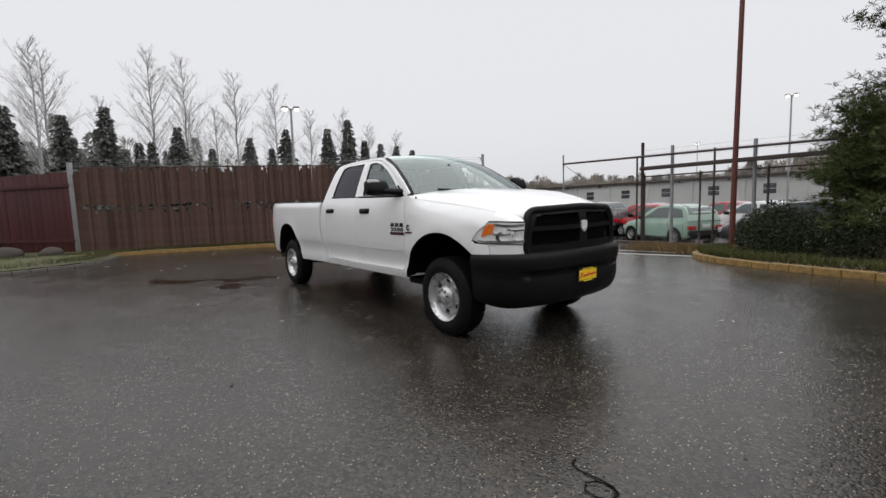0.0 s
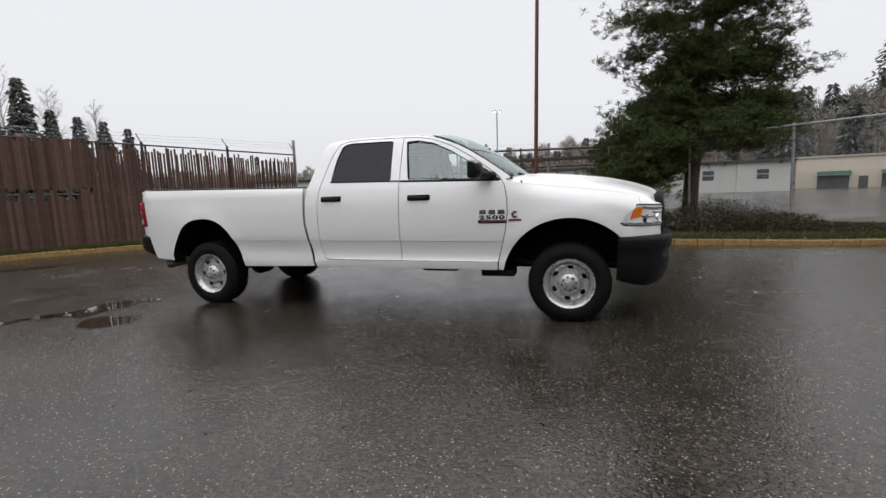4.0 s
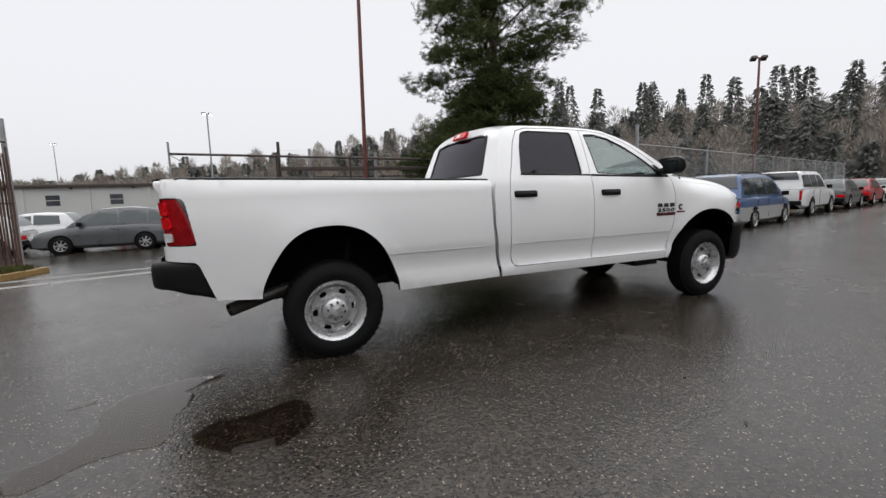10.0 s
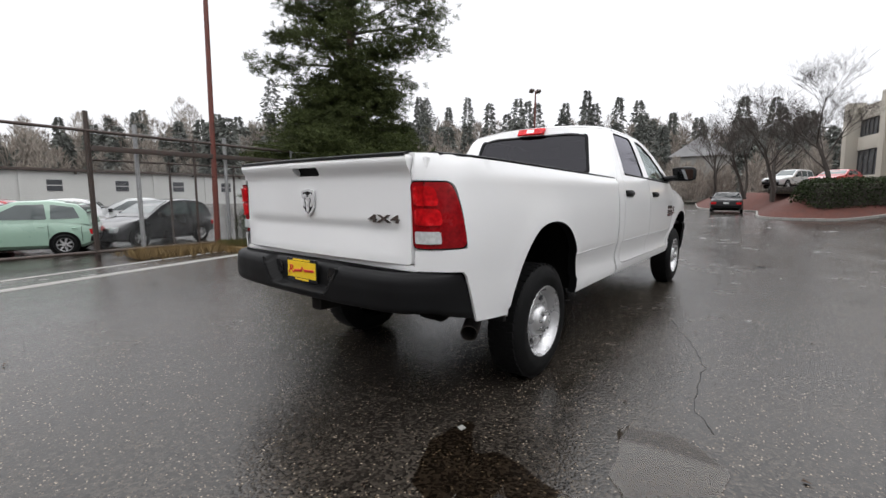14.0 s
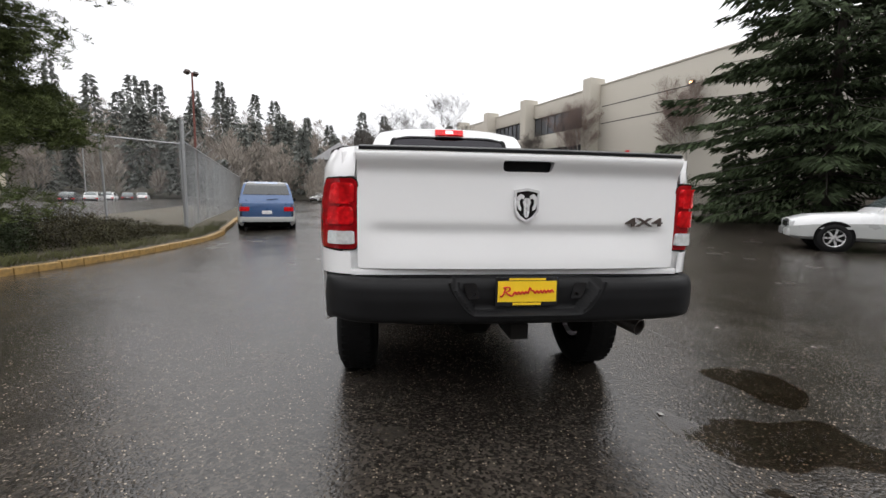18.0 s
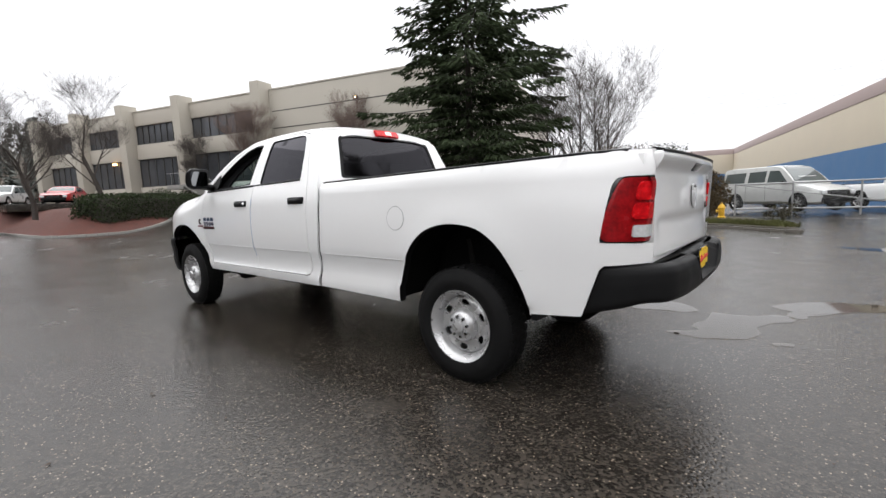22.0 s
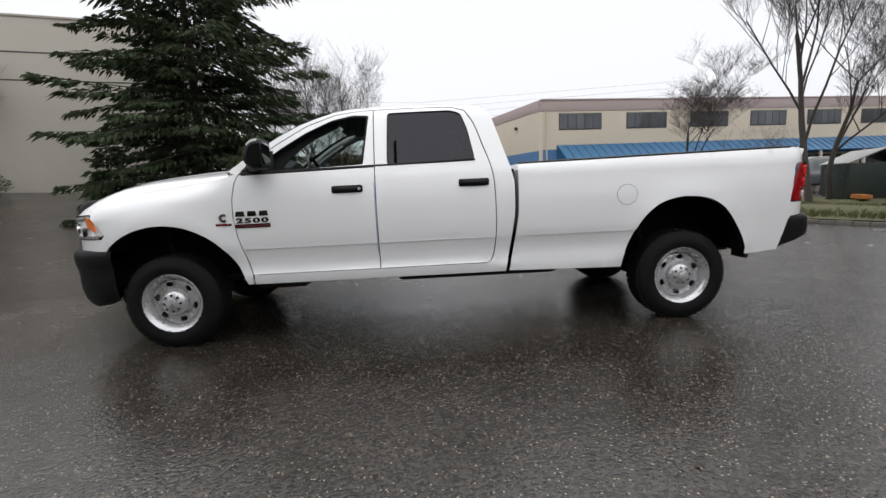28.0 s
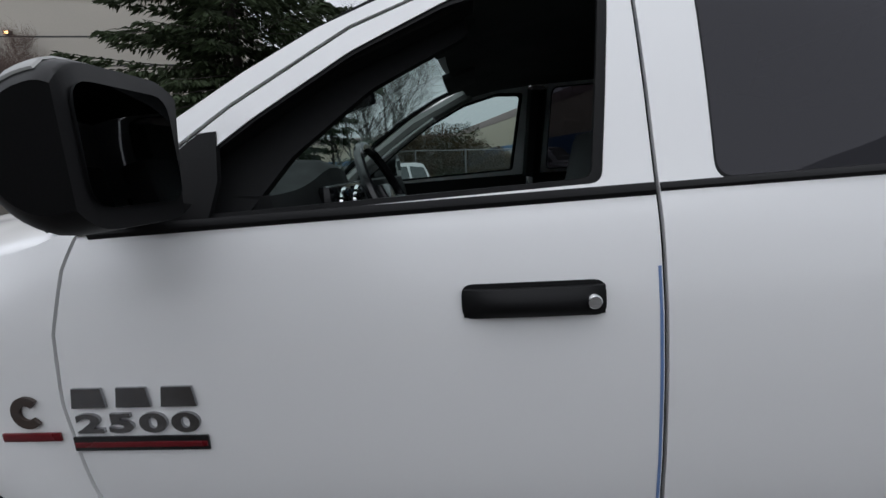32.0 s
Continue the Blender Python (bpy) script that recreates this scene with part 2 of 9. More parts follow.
def grid(f, us, vs, thick=None):
    """A sheet through f(u, v); thick: an offset vector that gives it a back and rims."""
    bm = bmesh.new()
    rows = [[bm.verts.new(f(u, v)) for v in vs] for u in us]
    fs = []
    for r, s in zip(rows, rows[1:]):
        for k in range(len(vs) - 1):
            q = (r[k], r[k + 1], s[k + 1], s[k])
            if len(set(map(lambda w: tuple(round(c, 5) for c in w.co), q))) > 2:
                fs.append(bm.faces.new(q))
    if thick is not None:
        shell(bm, thick)
    return bm


def shell(bm, off):
    """Closes an open sheet with a copy of itself moved by off (a vector, or a function of the place)."""
    faces, border = list(bm.faces), [e for e in bm.edges if len(e.link_faces) == 1]
    give = off if callable(off) else (lambda p: Vector(off))
    back = {v: bm.verts.new(v.co + give(v.co)) for v in list(bm.verts) if v.link_faces}
    for f in faces:
        bm.faces.new([back[v] for v in reversed(f.verts)])
    for e in border:
        a, b = e.verts
        try:
            bm.faces.new((a, b, back[b], back[a]))
        except ValueError:
            pass
    bmesh.ops.recalc_face_normals(bm, faces=bm.faces)
    return bm


def inside(P, poly):
    """Which of the points P lie in the polygon."""
    x, y = P[:, 0], P[:, 1]
    res = np.zeros(len(P), bool)
    for (x0, y0), (x1, y1) in zip(poly, poly[1:] + poly[:1]):
        c = (y0 > y) != (y1 > y)
        if y1 != y0:
            res ^= c & (x < (x1 - x0) * (y - y0) / (y1 - y0) + x0)
    return res


def curved(pts, n=5):
    """A rounded polyline (Catmull-Rom)."""
    P = [Vector((*p, 0)) for p in pts]
    P = [2 * P[0] - P[1]] + P + [2 * P[-1] - P[-2]]
    out = []
    for a, b, c, d in zip(P, P[1:], P[2:], P[3:]):
        for i in range(n):
            t = i / n
            v = 0.5 * (2 * b + (c - a) * t + (2 * a - 5 * b + 4 * c - d) * t * t + (3 * b - a - 3 * c + d) * t ** 3)
            out.append((v.x, v.y))
    return out + [tuple(pts[-1])]


def resample(poly, step):
    out = []
    for (x0, y0), (x1, y1) in zip(poly, poly[1:] + poly[:1]):
        n = max(1, round(math.hypot(x1 - x0, y1 - y0) / step))
        out += [(x0 + (x1 - x0) * i / n, y0 + (y1 - y0) * i / n) for i in range(n)]
    return out


def rounded(poly, r, n=4):
    """The polygon with its corners rounded."""
    out, k = [], len(poly)
    for i, p in enumerate(poly):
        a, b, c = Vector(poly[i - 1]), Vector(p), Vector(poly[(i + 1) % k])
        u, w = a - b, c - b
        q = min(r, u.length * 0.45, w.length * 0.45)
        s, e = b + u.normalized() * q, b + w.normalized() * q
        for j in range(n + 1):
            t = j / n
            out.append(tuple((1 - t) ** 2 * s + 2 * t * (1 - t) * b + t * t * e))
    return out


def plate(outline, place, step=0.05, holes=(), off=None, rs=None):
    """A sheet cut to a 2D outline with holes, bent by place(a, b) into space; off gives it thickness."""
    loops = [resample(list(o), rs or step) for o in (outline, *holes)]
    pts, edges = [], []
    for lp in loops:
        k = len(pts)
        pts += lp
        edges += [(k + i, k + (i + 1) % len(lp)) for i in range(len(lp))]
    A = np.array(pts)
    gx = np.arange(A[:, 0].min() + step / 2, A[:, 0].max(), step)
    gy = np.arange(A[:, 1].min() + step / 2, A[:, 1].max(), step)
    if len(gx) and len(gy):
        G = np.stack(np.meshgrid(gx, gy), -1).reshape(-1, 2)
        keep = inside(G, loops[0])
        for h in loops[1:]:
            keep &= ~inside(G, h)
        G = G[keep]
        if len(G):
            d = np.min(np.hypot(G[:, None, 0] - A[None, :, 0], G[:, None, 1] - A[None, :, 1]), 1)
            pts += [tuple(p) for p in G[d > step * 0.45]]
    vs, _, fs, *_ = delaunay_2d_cdt([Vector(p) for p in pts], edges, [], 0, 1e-6)
    C = np.array([[sum(vs[i][k] for i in f) / len(f) for k in (0, 1)] for f in fs])
    ok = inside(C, loops[0])
    for h in loops[1:]:
        ok &= ~inside(C, h)
    bm = bmesh.new()
    bv = [bm.verts.new(place(*v)) for v in vs]
    for f, o in zip(fs, ok):
        if o:
            bm.faces.new([bv[i] for i in f])
    for v in bv:
        if not v.link_faces:
            bm.verts.remove(v)
    if off is not None:
        shell(bm, off)
    return bm


def smooth_table(keys, width=0.02, n=400):
    """A smooth curve through (x, y) keys, as a function."""
    xs, ys = np.array(keys, float).T
    t = np.linspace(xs[0], xs[-1], n)
    v = np.interp(t, xs, ys)
    w = max(1, int(width / (t[1] - t[0])))
    if w > 1:
        k = np.hanning(2 * w + 1)
        v = np.convolve(np.pad(v, w, mode="reflect", reflect_type="odd"), k / k.sum(), "valid")
    return lambda x: float(np.interp(x, t, v))


def words(text, size, material, parent, m, name="lettering", label="", depth=0.004, spread=1.0, bold=0.0):
    cu = bpy.data.curves.new(name, "FONT")
    cu.body, cu.size, cu.extrude, cu.align_x, cu.align_y, cu.space_character, cu.offset = text, size, depth, "CENTER", "CENTER", spread, bold
    tmp = bpy.data.objects.new(name, cu)
    me = bpy.data.meshes.new_from_object(tmp)
    bpy.data.objects.remove(tmp)
    me.materials.append(material)
    ob = new(name, me)
    ob.parent = parent
    ob.matrix_basis = m
    return tagged(ob, label)

# ---- ground ----
def ground_z(x, y):
    """The lot is flat round the truck, falls towards the fenced yard and rises to the offices."""
    z = -0.048 * max(0.0, min(y, 13.0) - 4.0) * (1.0 if x < 6 else max(0.25, 1 - (x - 6) / 12))
    s = 0.6 * (x - 9.0) - 0.8 * (y + 5.0)
    gate = min(1.0, max(0.0, (-y - 4.0) / 6.0))
    far = max(0.0, min(1.0, (60 + y) / 30))
    z += min(2.05, max(0.0, (s - 4.0) * 0.12)) * gate * far * (1.0 if x > 8 else max(0.0, 1 - (8 - x) / 8))
    return z


def asphalt_material():
    m = bpy.data.materials.new("wet_asphalt")
    m.use_nodes = True
    n, l = m.node_tree.nodes, m.node_tree.links
    b = n["Principled BSDF"]
    tc = n.new("ShaderNodeTexCoord")

    def tex(kind, scale, detail=3):
        t = n.new(kind)
        t.inputs["Scale"].default_value = scale
        if kind == "ShaderNodeTexNoise":
            t.inputs["Detail"].default_value = detail
        l.new(tc.outputs["Object"], t.inputs["Vector"])
        return t

    wide, mid, grain = tex("ShaderNodeTexNoise", 0.35, 5), tex("ShaderNodeTexNoise", 2.2, 5), tex("ShaderNodeTexNoise", 130, 2)
    stones = tex("ShaderNodeTexVoronoi", 66)
    few = tex("ShaderNodeTexVoronoi", 78)
    base = n.new("ShaderNodeValToRGB")
    base.color_ramp.elements[0].position, base.color_ramp.elements[1].position = 0.3, 0.72
    base.color_ramp.elements[0].color, base.color_ramp.elements[1].color = (0.014, 0.0117, 0.0095, 1), (0.031, 0.0265, 0.022, 1)
    mixv = n.new("ShaderNodeMix")
    mixv.data_type = "FLOAT"
    mixv.inputs[0].default_value = 0.5
    l.new(wide.outputs["Fac"], mixv.inputs[2])
    l.new(mid.outputs["Fac"], mixv.inputs[3])
    l.new(mixv.outputs[0], base.inputs[0])
    # each chip of stone has its own grey
    hs = n.new("ShaderNodeSeparateColor")
    l.new(stones.outputs["Color"], hs.inputs[0])
    chip = n.new("ShaderNodeMapRange")
    chip.inputs["From Min"].default_value, chip.inputs["To Min"].default_value, chip.inputs["To Max"].default_value = 0.0, 0.3, 2.1
    l.new(hs.outputs[0], chip.inputs["Value"])
    mul = n.new("ShaderNodeMix")
    mul.data_type, mul.blend_type = "RGBA", "MULTIPLY"
    mul.inputs[0].default_value = 1.0
    l.new(base.outputs[0], mul.inputs[6])
    comb = n.new("ShaderNodeCombineColor")
    for k in range(3):
        l.new(chip.outputs[0], comb.inputs[k])
    l.new(comb.outputs[0], mul.inputs[7])
    # scattered pale chips
    hs2 = n.new("ShaderNodeSeparateColor")
    l.new(few.outputs["Color"], hs2.inputs[0])
    pick = n.new("ShaderNodeMath")
    pick.operation = "GREATER_THAN"
    pick.inputs[1].default_value = 0.85
    l.new(hs2.outputs[1], pick.inputs[0])
    near = n.new("ShaderNodeMath")
    near.operation = "LESS_THAN"
    near.inputs[1].default_value = 0.36
    l.new(few.outputs["Distance"], near.inputs[0])
    both = n.new("ShaderNodeMath")
    both.operation = "MULTIPLY"
    l.new(pick.outputs[0], both.inputs[0])
    l.new(near.outputs[0], both.inputs[1])
    pale = n.new("ShaderNodeMix")
    pale.data_type = "RGBA"
    tan = n.new("ShaderNodeValToRGB")
    tan.color_ramp.elements[0].color, tan.color_ramp.elements[1].color = (0.06, 0.044, 0.03, 1), (0.27, 0.225, 0.175, 1)
    l.new(hs2.outputs[2], tan.inputs[0])
    l.new(tan.outputs[0], pale.inputs[7])
    l.new(both.outputs[0], pale.inputs[0])
    l.new(mul.outputs[2], pale.inputs[6])
    l.new(pale.outputs[2], b.inputs["Base Color"])
    # wetness
    wet = n.new("ShaderNodeMapRange")
    wet.inputs["From Min"].default_value, wet.inputs["From Max"].default_value = 0.35, 0.65
    wet.inputs["To Min"].default_value, wet.inputs["To Max"].default_value = 0.13, 0.29
    l.new(mixv.outputs[0], wet.inputs["Value"])
    l.new(wet.outputs[0], b.inputs["Roughness"])
    b.inputs["Specular IOR Level"].default_value = 0.4
    bp = n.new("ShaderNodeBump")
    bp.inputs["Strength"].default_value, bp.inputs["Distance"].default_value = 0.27, 0.005
    hmix = n.new("ShaderNodeMath")
    hmix.operation = "MULTIPLY_ADD"
    hmix.inputs[1].default_value, hmix.inputs[2].default_value = -1.2, 0.5
    l.new(stones.outputs["Distance"], hmix.inputs[0])
    l.new(hmix.outputs[0], bp.inputs["Height"])
    l.new(bp.outputs[0], b.inputs["Normal"])
    return m


ASPHALT = asphalt_material()
xs = sorted(set(list(np.linspace(-30, 60, 91)) + [-3000, -1200, -400, -150, -70, 80, 110, 160, 300, 700, 1500, 3000]))
ys = sorted(set(list(np.linspace(-50, 30, 81)) + [-3000, -1200, -400, -150, -80, 45, 70, 120, 250, 600, 1500, 3000]))
gb = bmesh.new()
rows = [[gb.verts.new((x, y, ground_z(x, y))) for y in ys] for x in xs]
for r, q in zip(rows, rows[1:]):
    for k in range(len(ys) - 1):
        gb.faces.new((r[k], q[k], q[k + 1], r[k + 1]))
tagged(part("ground", gb, ASPHALT, None), "wet dark asphalt lot with stone chips", "ground", kind="structure")

# ---- the pickup truck: front axle at x = 2.15, rear axle at x = -2.15, y to its left ----
AX, HUB_Z, TYRE_R = 2.1525, 0.385, 0.392
profile_y = smooth_table([(0.44, 0.93), (0.5, 0.955), (0.55, 0.972), (0.585, 0.975), (0.625, 0.952), (0.7, 0.958), (0.785, 0.978), (0.81, 0.99), (0.95, 1.0), (1.1, 0.999),
                          (1.22, 0.99), (1.32, 0.972), (1.385, 0.955), (1.43, 0.935), (1.505, 0.908), (1.613, 0.868), (1.72, 0.824), (1.828, 0.775), (1.892, 0.735), (1.935, 0.69), (1.99, 0.6)], 0.022)
taper_x = smooth_table([(-3.36, -0.30), (-3.32, -0.215), (-3.28, -0.152), (-3.22, -0.098), (-3.14, -0.056), (-3.0, -0.02), (-2.8, -0.003), (-2.6, 0), (1.7, 0), (2.1, 0.0), (2.4, -0.008), (2.55, -0.022),
                        (2.66, -0.05), (2.76, -0.095), (2.86, -0.165), (2.96, -0.28), (3.06, -0.42)], 0.05)
fender_top = smooth_table([(1.4, 1.40), (1.6, 1.385), (1.8, 1.352), (2.0, 1.325), (2.3, 1.292), (2.6, 1.252), (2.8, 1.212), (3.0, 1.16)], 0.08)
rail_z = smooth_table([(-3.4, 1.443), (-3.0, 1.437), (-2.0, 1.42), (-0.7, 1.396)], 0.1)
roof_edge = smooth_table([(-0.62, 1.812), (-0.52, 1.882), (-0.4, 1.912), (-0.2, 1.924), (0.1, 1.928), (0.4, 1.923), (0.6, 1.912), (0.75, 1.890), (1.0, 1.808), (1.25, 1.672), (1.47, 1.525), (1.64, 1.400)], 0.06)
def smooth_line(pts, n=5):
    """A rounded line through 2D points (Catmull-Rom)."""
    P = [Vector(p) for p in pts]
    P = [2 * P[0] - P[1]] + P + [2 * P[-1] - P[-2]]
    out = []
    for a, b, c, d in zip(P, P[1:], P[2:], P[3:]):
        for i in range(n):
            t = i / n
            out.append(tuple(0.5 * (2 * b + (c - a) * t + (2 * a - 5 * b + 4 * c - d) * t * t + (3 * b - a - 3 * c + d) * t ** 3)))
    return out + [tuple(pts[-1])]


REAR_ARCH = smooth_line([(-1.612, 0.49), (-1.632, 0.6), (-1.69, 0.755), (-1.78, 0.905), (-1.90, 1.01), (-2.04, 1.06), (-2.19, 1.068), (-2.345, 1.04), (-2.475, 0.957), (-2.572, 0.83), (-2.645, 0.70), (-2.68, 0.6), (-2.685, 0.54)], 4)
FRONT_ARCH_R = 0.643


def side_y(x, z, kind="cab"):
    y = profile_y(z)
    if kind == "fender":
        t = fender_top(x)
        e = max(0.0, z - (t - 0.16)) / 0.16
        w = min(1.0, max(0.0, (x - 1.58) / 0.3))
        y = (profile_y(min(z, 1.2)) - 0.085 * e * e) * w + profile_y(z) * (1 - w) + taper_x(x)
        d = math.hypot(x - AX, z - HUB_Z) - FRONT_ARCH_R
        y += 0.016 * math.exp(-((d - 0.03) / 0.07) ** 2) if z > 0.6 else 0
    elif kind == "bed":
        e = max(0.0, z - (rail_z(x) - 0.06)) / 0.06
        y = profile_y(min(z, 1.25)) + taper_x(x) - 0.03 * e * e - 0.012 * max(0, z - 1.25) / 0.15
        if z < 0.8:
            aft = min(1.0, max(0.0, (-2.3 - x) / 0.3))
            y += aft * (profile_y(0.82) - 0.10 * (0.8 - z) ** 1.2 - profile_y(z)) - (1 - aft) * 0.35 * max(0.0, profile_y(z) - 0.958)
        d = math.hypot((x + 2.16) / 0.53, (z - 0.45) / 0.61) - 1
        y += 0.014 * math.exp(-((d - 0.06) / 0.12) ** 2) if z > 0.6 else 0
    return y


# section of the mirror shells, from the foot of the glass over the nose to its head
MIRROR_SECTION = curved([(0, -0.10), (0.07, -0.105), (0.125, -0.075), (0.15, -0.025), (0.135, 0.035), (0.115, 0.075), (0.082, 0.103), (0.03, 0.115), (0, 0.108)], 3)
truck = thing("pickup_truck", Matrix(), "white crew-cab long-bed pickup truck with black bumpers, wet and clean", "pickup truck")


def side_panel(name, outline, s, kind="cab", holes=(), step=0.055, parent=truck, material=PAINT, label="", lift=0.0, thick=0.014):
    bm = plate(outline, lambda x, z: (x, s * (side_y(x, z, kind) + lift), z), step, holes, (0, -s * thick, 0), rs=0.035)
    return part(name, bm, material, parent, label)


def arc(cx, cz, r, a0, a1, n):
    return [(cx + r * math.cos(radians(a0 + (a1 - a0) * i / n)), cz + r * math.sin(radians(a0 + (a1 - a0) * i / n))) for i in range(n + 1)]


GAP = 0.004
door_front_edge = [(1.468, 0.592), (1.50, 0.72), (1.545, 0.9), (1.567, 1.08), (1.563, 1.22), (1.54, 1.34), (1.515, 1.40)]
window_f = rounded([(0.522, 1.444), (0.468, 1.851), (0.60, 1.858), (0.78, 1.817), (0.98, 1.725), (1.18, 1.602), (1.385, 1.457), (1.40, 1.412)], 0.02)
window_r = rounded([(0.331, 1.436), (0.316, 1.868), (-0.21, 1.874), (-0.298, 1.846), (-0.348, 1.70), (-0.392, 1.452)], 0.035, 6)
front_door_outline = door_front_edge + [(1.43, 1.478), (1.22, 1.629), (0.98, 1.772), (0.75, 1.860), (0.56, 1.890), (0.43 + GAP, 1.894), (0.43 + GAP, 0.592)]
rear_door_outline = [(0.43 - GAP, 0.592), (0.43 - GAP, 1.895), (0.1, 1.901), (-0.22, 1.896)] + smooth_line([(-0.33, 1.865), (-0.40, 1.742), (-0.455, 1.570), (-0.505, 1.420), (-0.535, 1.250), (-0.54, 0.95), (-0.53, 0.76), (-0.515, 0.66), (-0.49, 0.61), (-0.45, 0.594)], 4)
cab_back = [(-0.618, 0.512), (-0.655, 0.7), (-0.70, 1.000), (-0.703, 1.250), (-0.675, 1.385), (-0.60, 1.634), (-0.535, 1.839), (-0.50, 1.873)]
bed_front = [(-0.65, 0.512), (-0.687, 0.7), (-0.732, 1.0), (-0.737, 1.25), (-0.733, 1.392)]


def offset_line(pts, d):
    return [(x + d, z) for x, z in pts]


for s, tag in ((1, "left"), (-1, "right")):
    # front fender, with the cut for the headlamp and the wheel arch
    fl = [(1.475, 0.512)] + offset_line(door_front_edge, 2 * GAP) + [(1.49, 1.43), (1.60, 1.39)]
    fl += [(x, fender_top(x) - 0.004) for x in (1.75, 1.95, 2.15, 2.35, 2.55, 2.7, 2.8)]
    fl += [(2.795, 1.13), (2.74, 1.112), (2.655, 1.04), (2.60, 0.965), (2.63, 0.94), (2.75, 0.93), (2.76, 0.835), (2.62, 0.835)]
    fl += arc(AX, HUB_Z, FRONT_ARCH_R, 44.5, 169, 28)
    fender = side_panel("front_fender", fl, s, "fender")
    # front door
    door = side_panel("front_door", front_door_outline, s, holes=[window_f])
    if s < 0:
        part("window_pane", plate(window_f, lambda x, z: (x, s * (side_y(x, z) - 0.012), z), 0.08, rs=0.05), GLASS, door, "clear side glass")
    else:
        # the driver's window is wound down
        part("edge_film", grid(lambda u, v: (0.436 + 0.005 * v, side_y(0.44, u) + 0.0012, u), np.linspace(0.72, 1.30, 14), (0, 1), (0, -0.004, 0)), BLUEFILM, door, "blue protective film along the door edge")
    rdoor = side_panel("rear_door", rear_door_outline, s, holes=[window_r])
    part("window_pane", plate(window_r, lambda x, z: (x, s * (side_y(x, z) - 0.012), z), 0.08, rs=0.05), TINTED, rdoor, "dark privacy glass")
    for dr, win in ((door, window_f), (rdoor, window_r)):
        loop = resample(win, 0.03)
        c = (sum(p[0] for p in loop) / len(loop), sum(p[1] for p in loop) / len(loop))
        kx, kz = (0.955, 0.94) if dr is door else (0.984, 0.975)
        inner = [(c[0] + (x - c[0]) * kx, c[1] + (z - c[1]) * kz) for x, z in loop]
        bm = plate(win, lambda x, z: (x, s * (side_y(x, z) - 0.004), z), 0.05, [inner], (0, -s * 0.012, 0), rs=0.03)
        part("window_seal", bm, TRIM, dr, "black rubber window seal")
    # belt mouldings
    part("belt_moulding", grid(lambda u, v: (u, s * (side_y(u, 1.43 - (u - 0.43) * 0.022) + 0.002 + 0.008 * math.sin(math.pi * v)), 1.427 - (u - 0.43) * 0.022 + 0.026 * (v - 0.5)),
                               np.linspace(1.49, 0.435, 14), (0, 0.25, 0.5, 0.75, 1), (0, -s * 0.006, 0)), TRIM, door)
    part("belt_moulding", grid(lambda u, v: (u, s * (side_y(u, 1.44) + 0.002 + 0.008 * math.sin(math.pi * v)), 1.439 - (u - 0.0) * 0.024 + 0.02 * (v - 0.5)),
                               np.linspace(0.425, -0.392, 10), (0, 0.25, 0.5, 0.75, 1), (0, -s * 0.006, 0)), TRIM, rdoor)
    # black triangle where the mirror is bolted on
    part("mirror_sail", plate([(1.515, 1.402), (1.40, 1.415), (1.37, 1.47), (1.30, 1.53), (1.34, 1.53), (1.43, 1.465)] if s < 0 else [(1.515, 1.402), (1.25, 1.415), (1.235, 1.49), (1.245, 1.585), (1.28, 1.583), (1.43, 1.472)], lambda x, z: (x, s * (side_y(x, z) + 0.004), z), 0.04, off=(0, -s * 0.014, 0)), TRIM, door)
    # handles
    for dr, x0, zz in ((door, 0.655, 1.252), (rdoor, -0.37, 1.262)):
        hy = side_y(x0, zz)
        base = plate(rounded([(-0.125, -0.03), (0.125, -0.03), (0.125, 0.03), (-0.125, 0.03)], 0.02), lambda a, b: (x0 + a, s * (side_y(x0 + a, zz + b) + 0.003), zz + b), 0.04, off=(0, -s * 0.01, 0))
        hb = part("door_handle", base, TRIM, dr, "black moulded door handle")
        grip = grid(lambda u, v: (x0 + 0.122 * u, s * (hy + 0.008 + 0.026 * (1 - u ** 4) * math.sin(math.pi * (0.12 + 0.76 * v))), zz - 0.027 + 0.05 * v), np.linspace(-1, 1, 13), np.linspace(0, 1, 7), (0, -s * 0.012, 0))
        part("grip", grip, TRIM, hb)
        if s > 0 and dr is door:
            lk = lathe([(0, 0), (0.011, 0), (0.013, -0.004), (0.013, -0.02)], 14)
            part("lock_cylinder", lk, CHROME, hb, "chrome lock", m=Matrix.Translation((x0 - 0.098, hy + 0.034, zz)))
    # cab side frame: A pillar, roof rail, cab corner, rocker
    fr = [(1.462, 0.508)] + [(-0.618 + 0.0, 0.508)] + cab_back[1:]
    top = [(x, roof_edge(x)) for x in (-0.46, -0.36, -0.2, 0.0, 0.2, 0.4, 0.6, 0.75, 0.9, 1.05, 1.2, 1.35, 1.5, 1.60)]
    ring_f = smooth_line([(-0.45, 0.586), (-0.497, 0.604), (-0.523, 0.657), (-0.538, 0.758), (-0.548, 0.95), (-0.543, 1.250), (-0.513, 1.420), (-0.463, 1.575), (-0.408, 1.747), (-0.337, 1.871)], 4) + [(-0.222, 1.904), (0.1, 1.908), (0.43, 1.902),
              (0.56, 1.897), (0.755, 1.866), (0.985, 1.779), (1.225, 1.636), (1.44, 1.484), (1.528, 1.405)]
    outline = fr + top + [(1.535, 1.402)] + ring_f[::-1][1:] + [(1.462, 0.586)]
    side_panel("cab_side", outline, s, step=0.06)
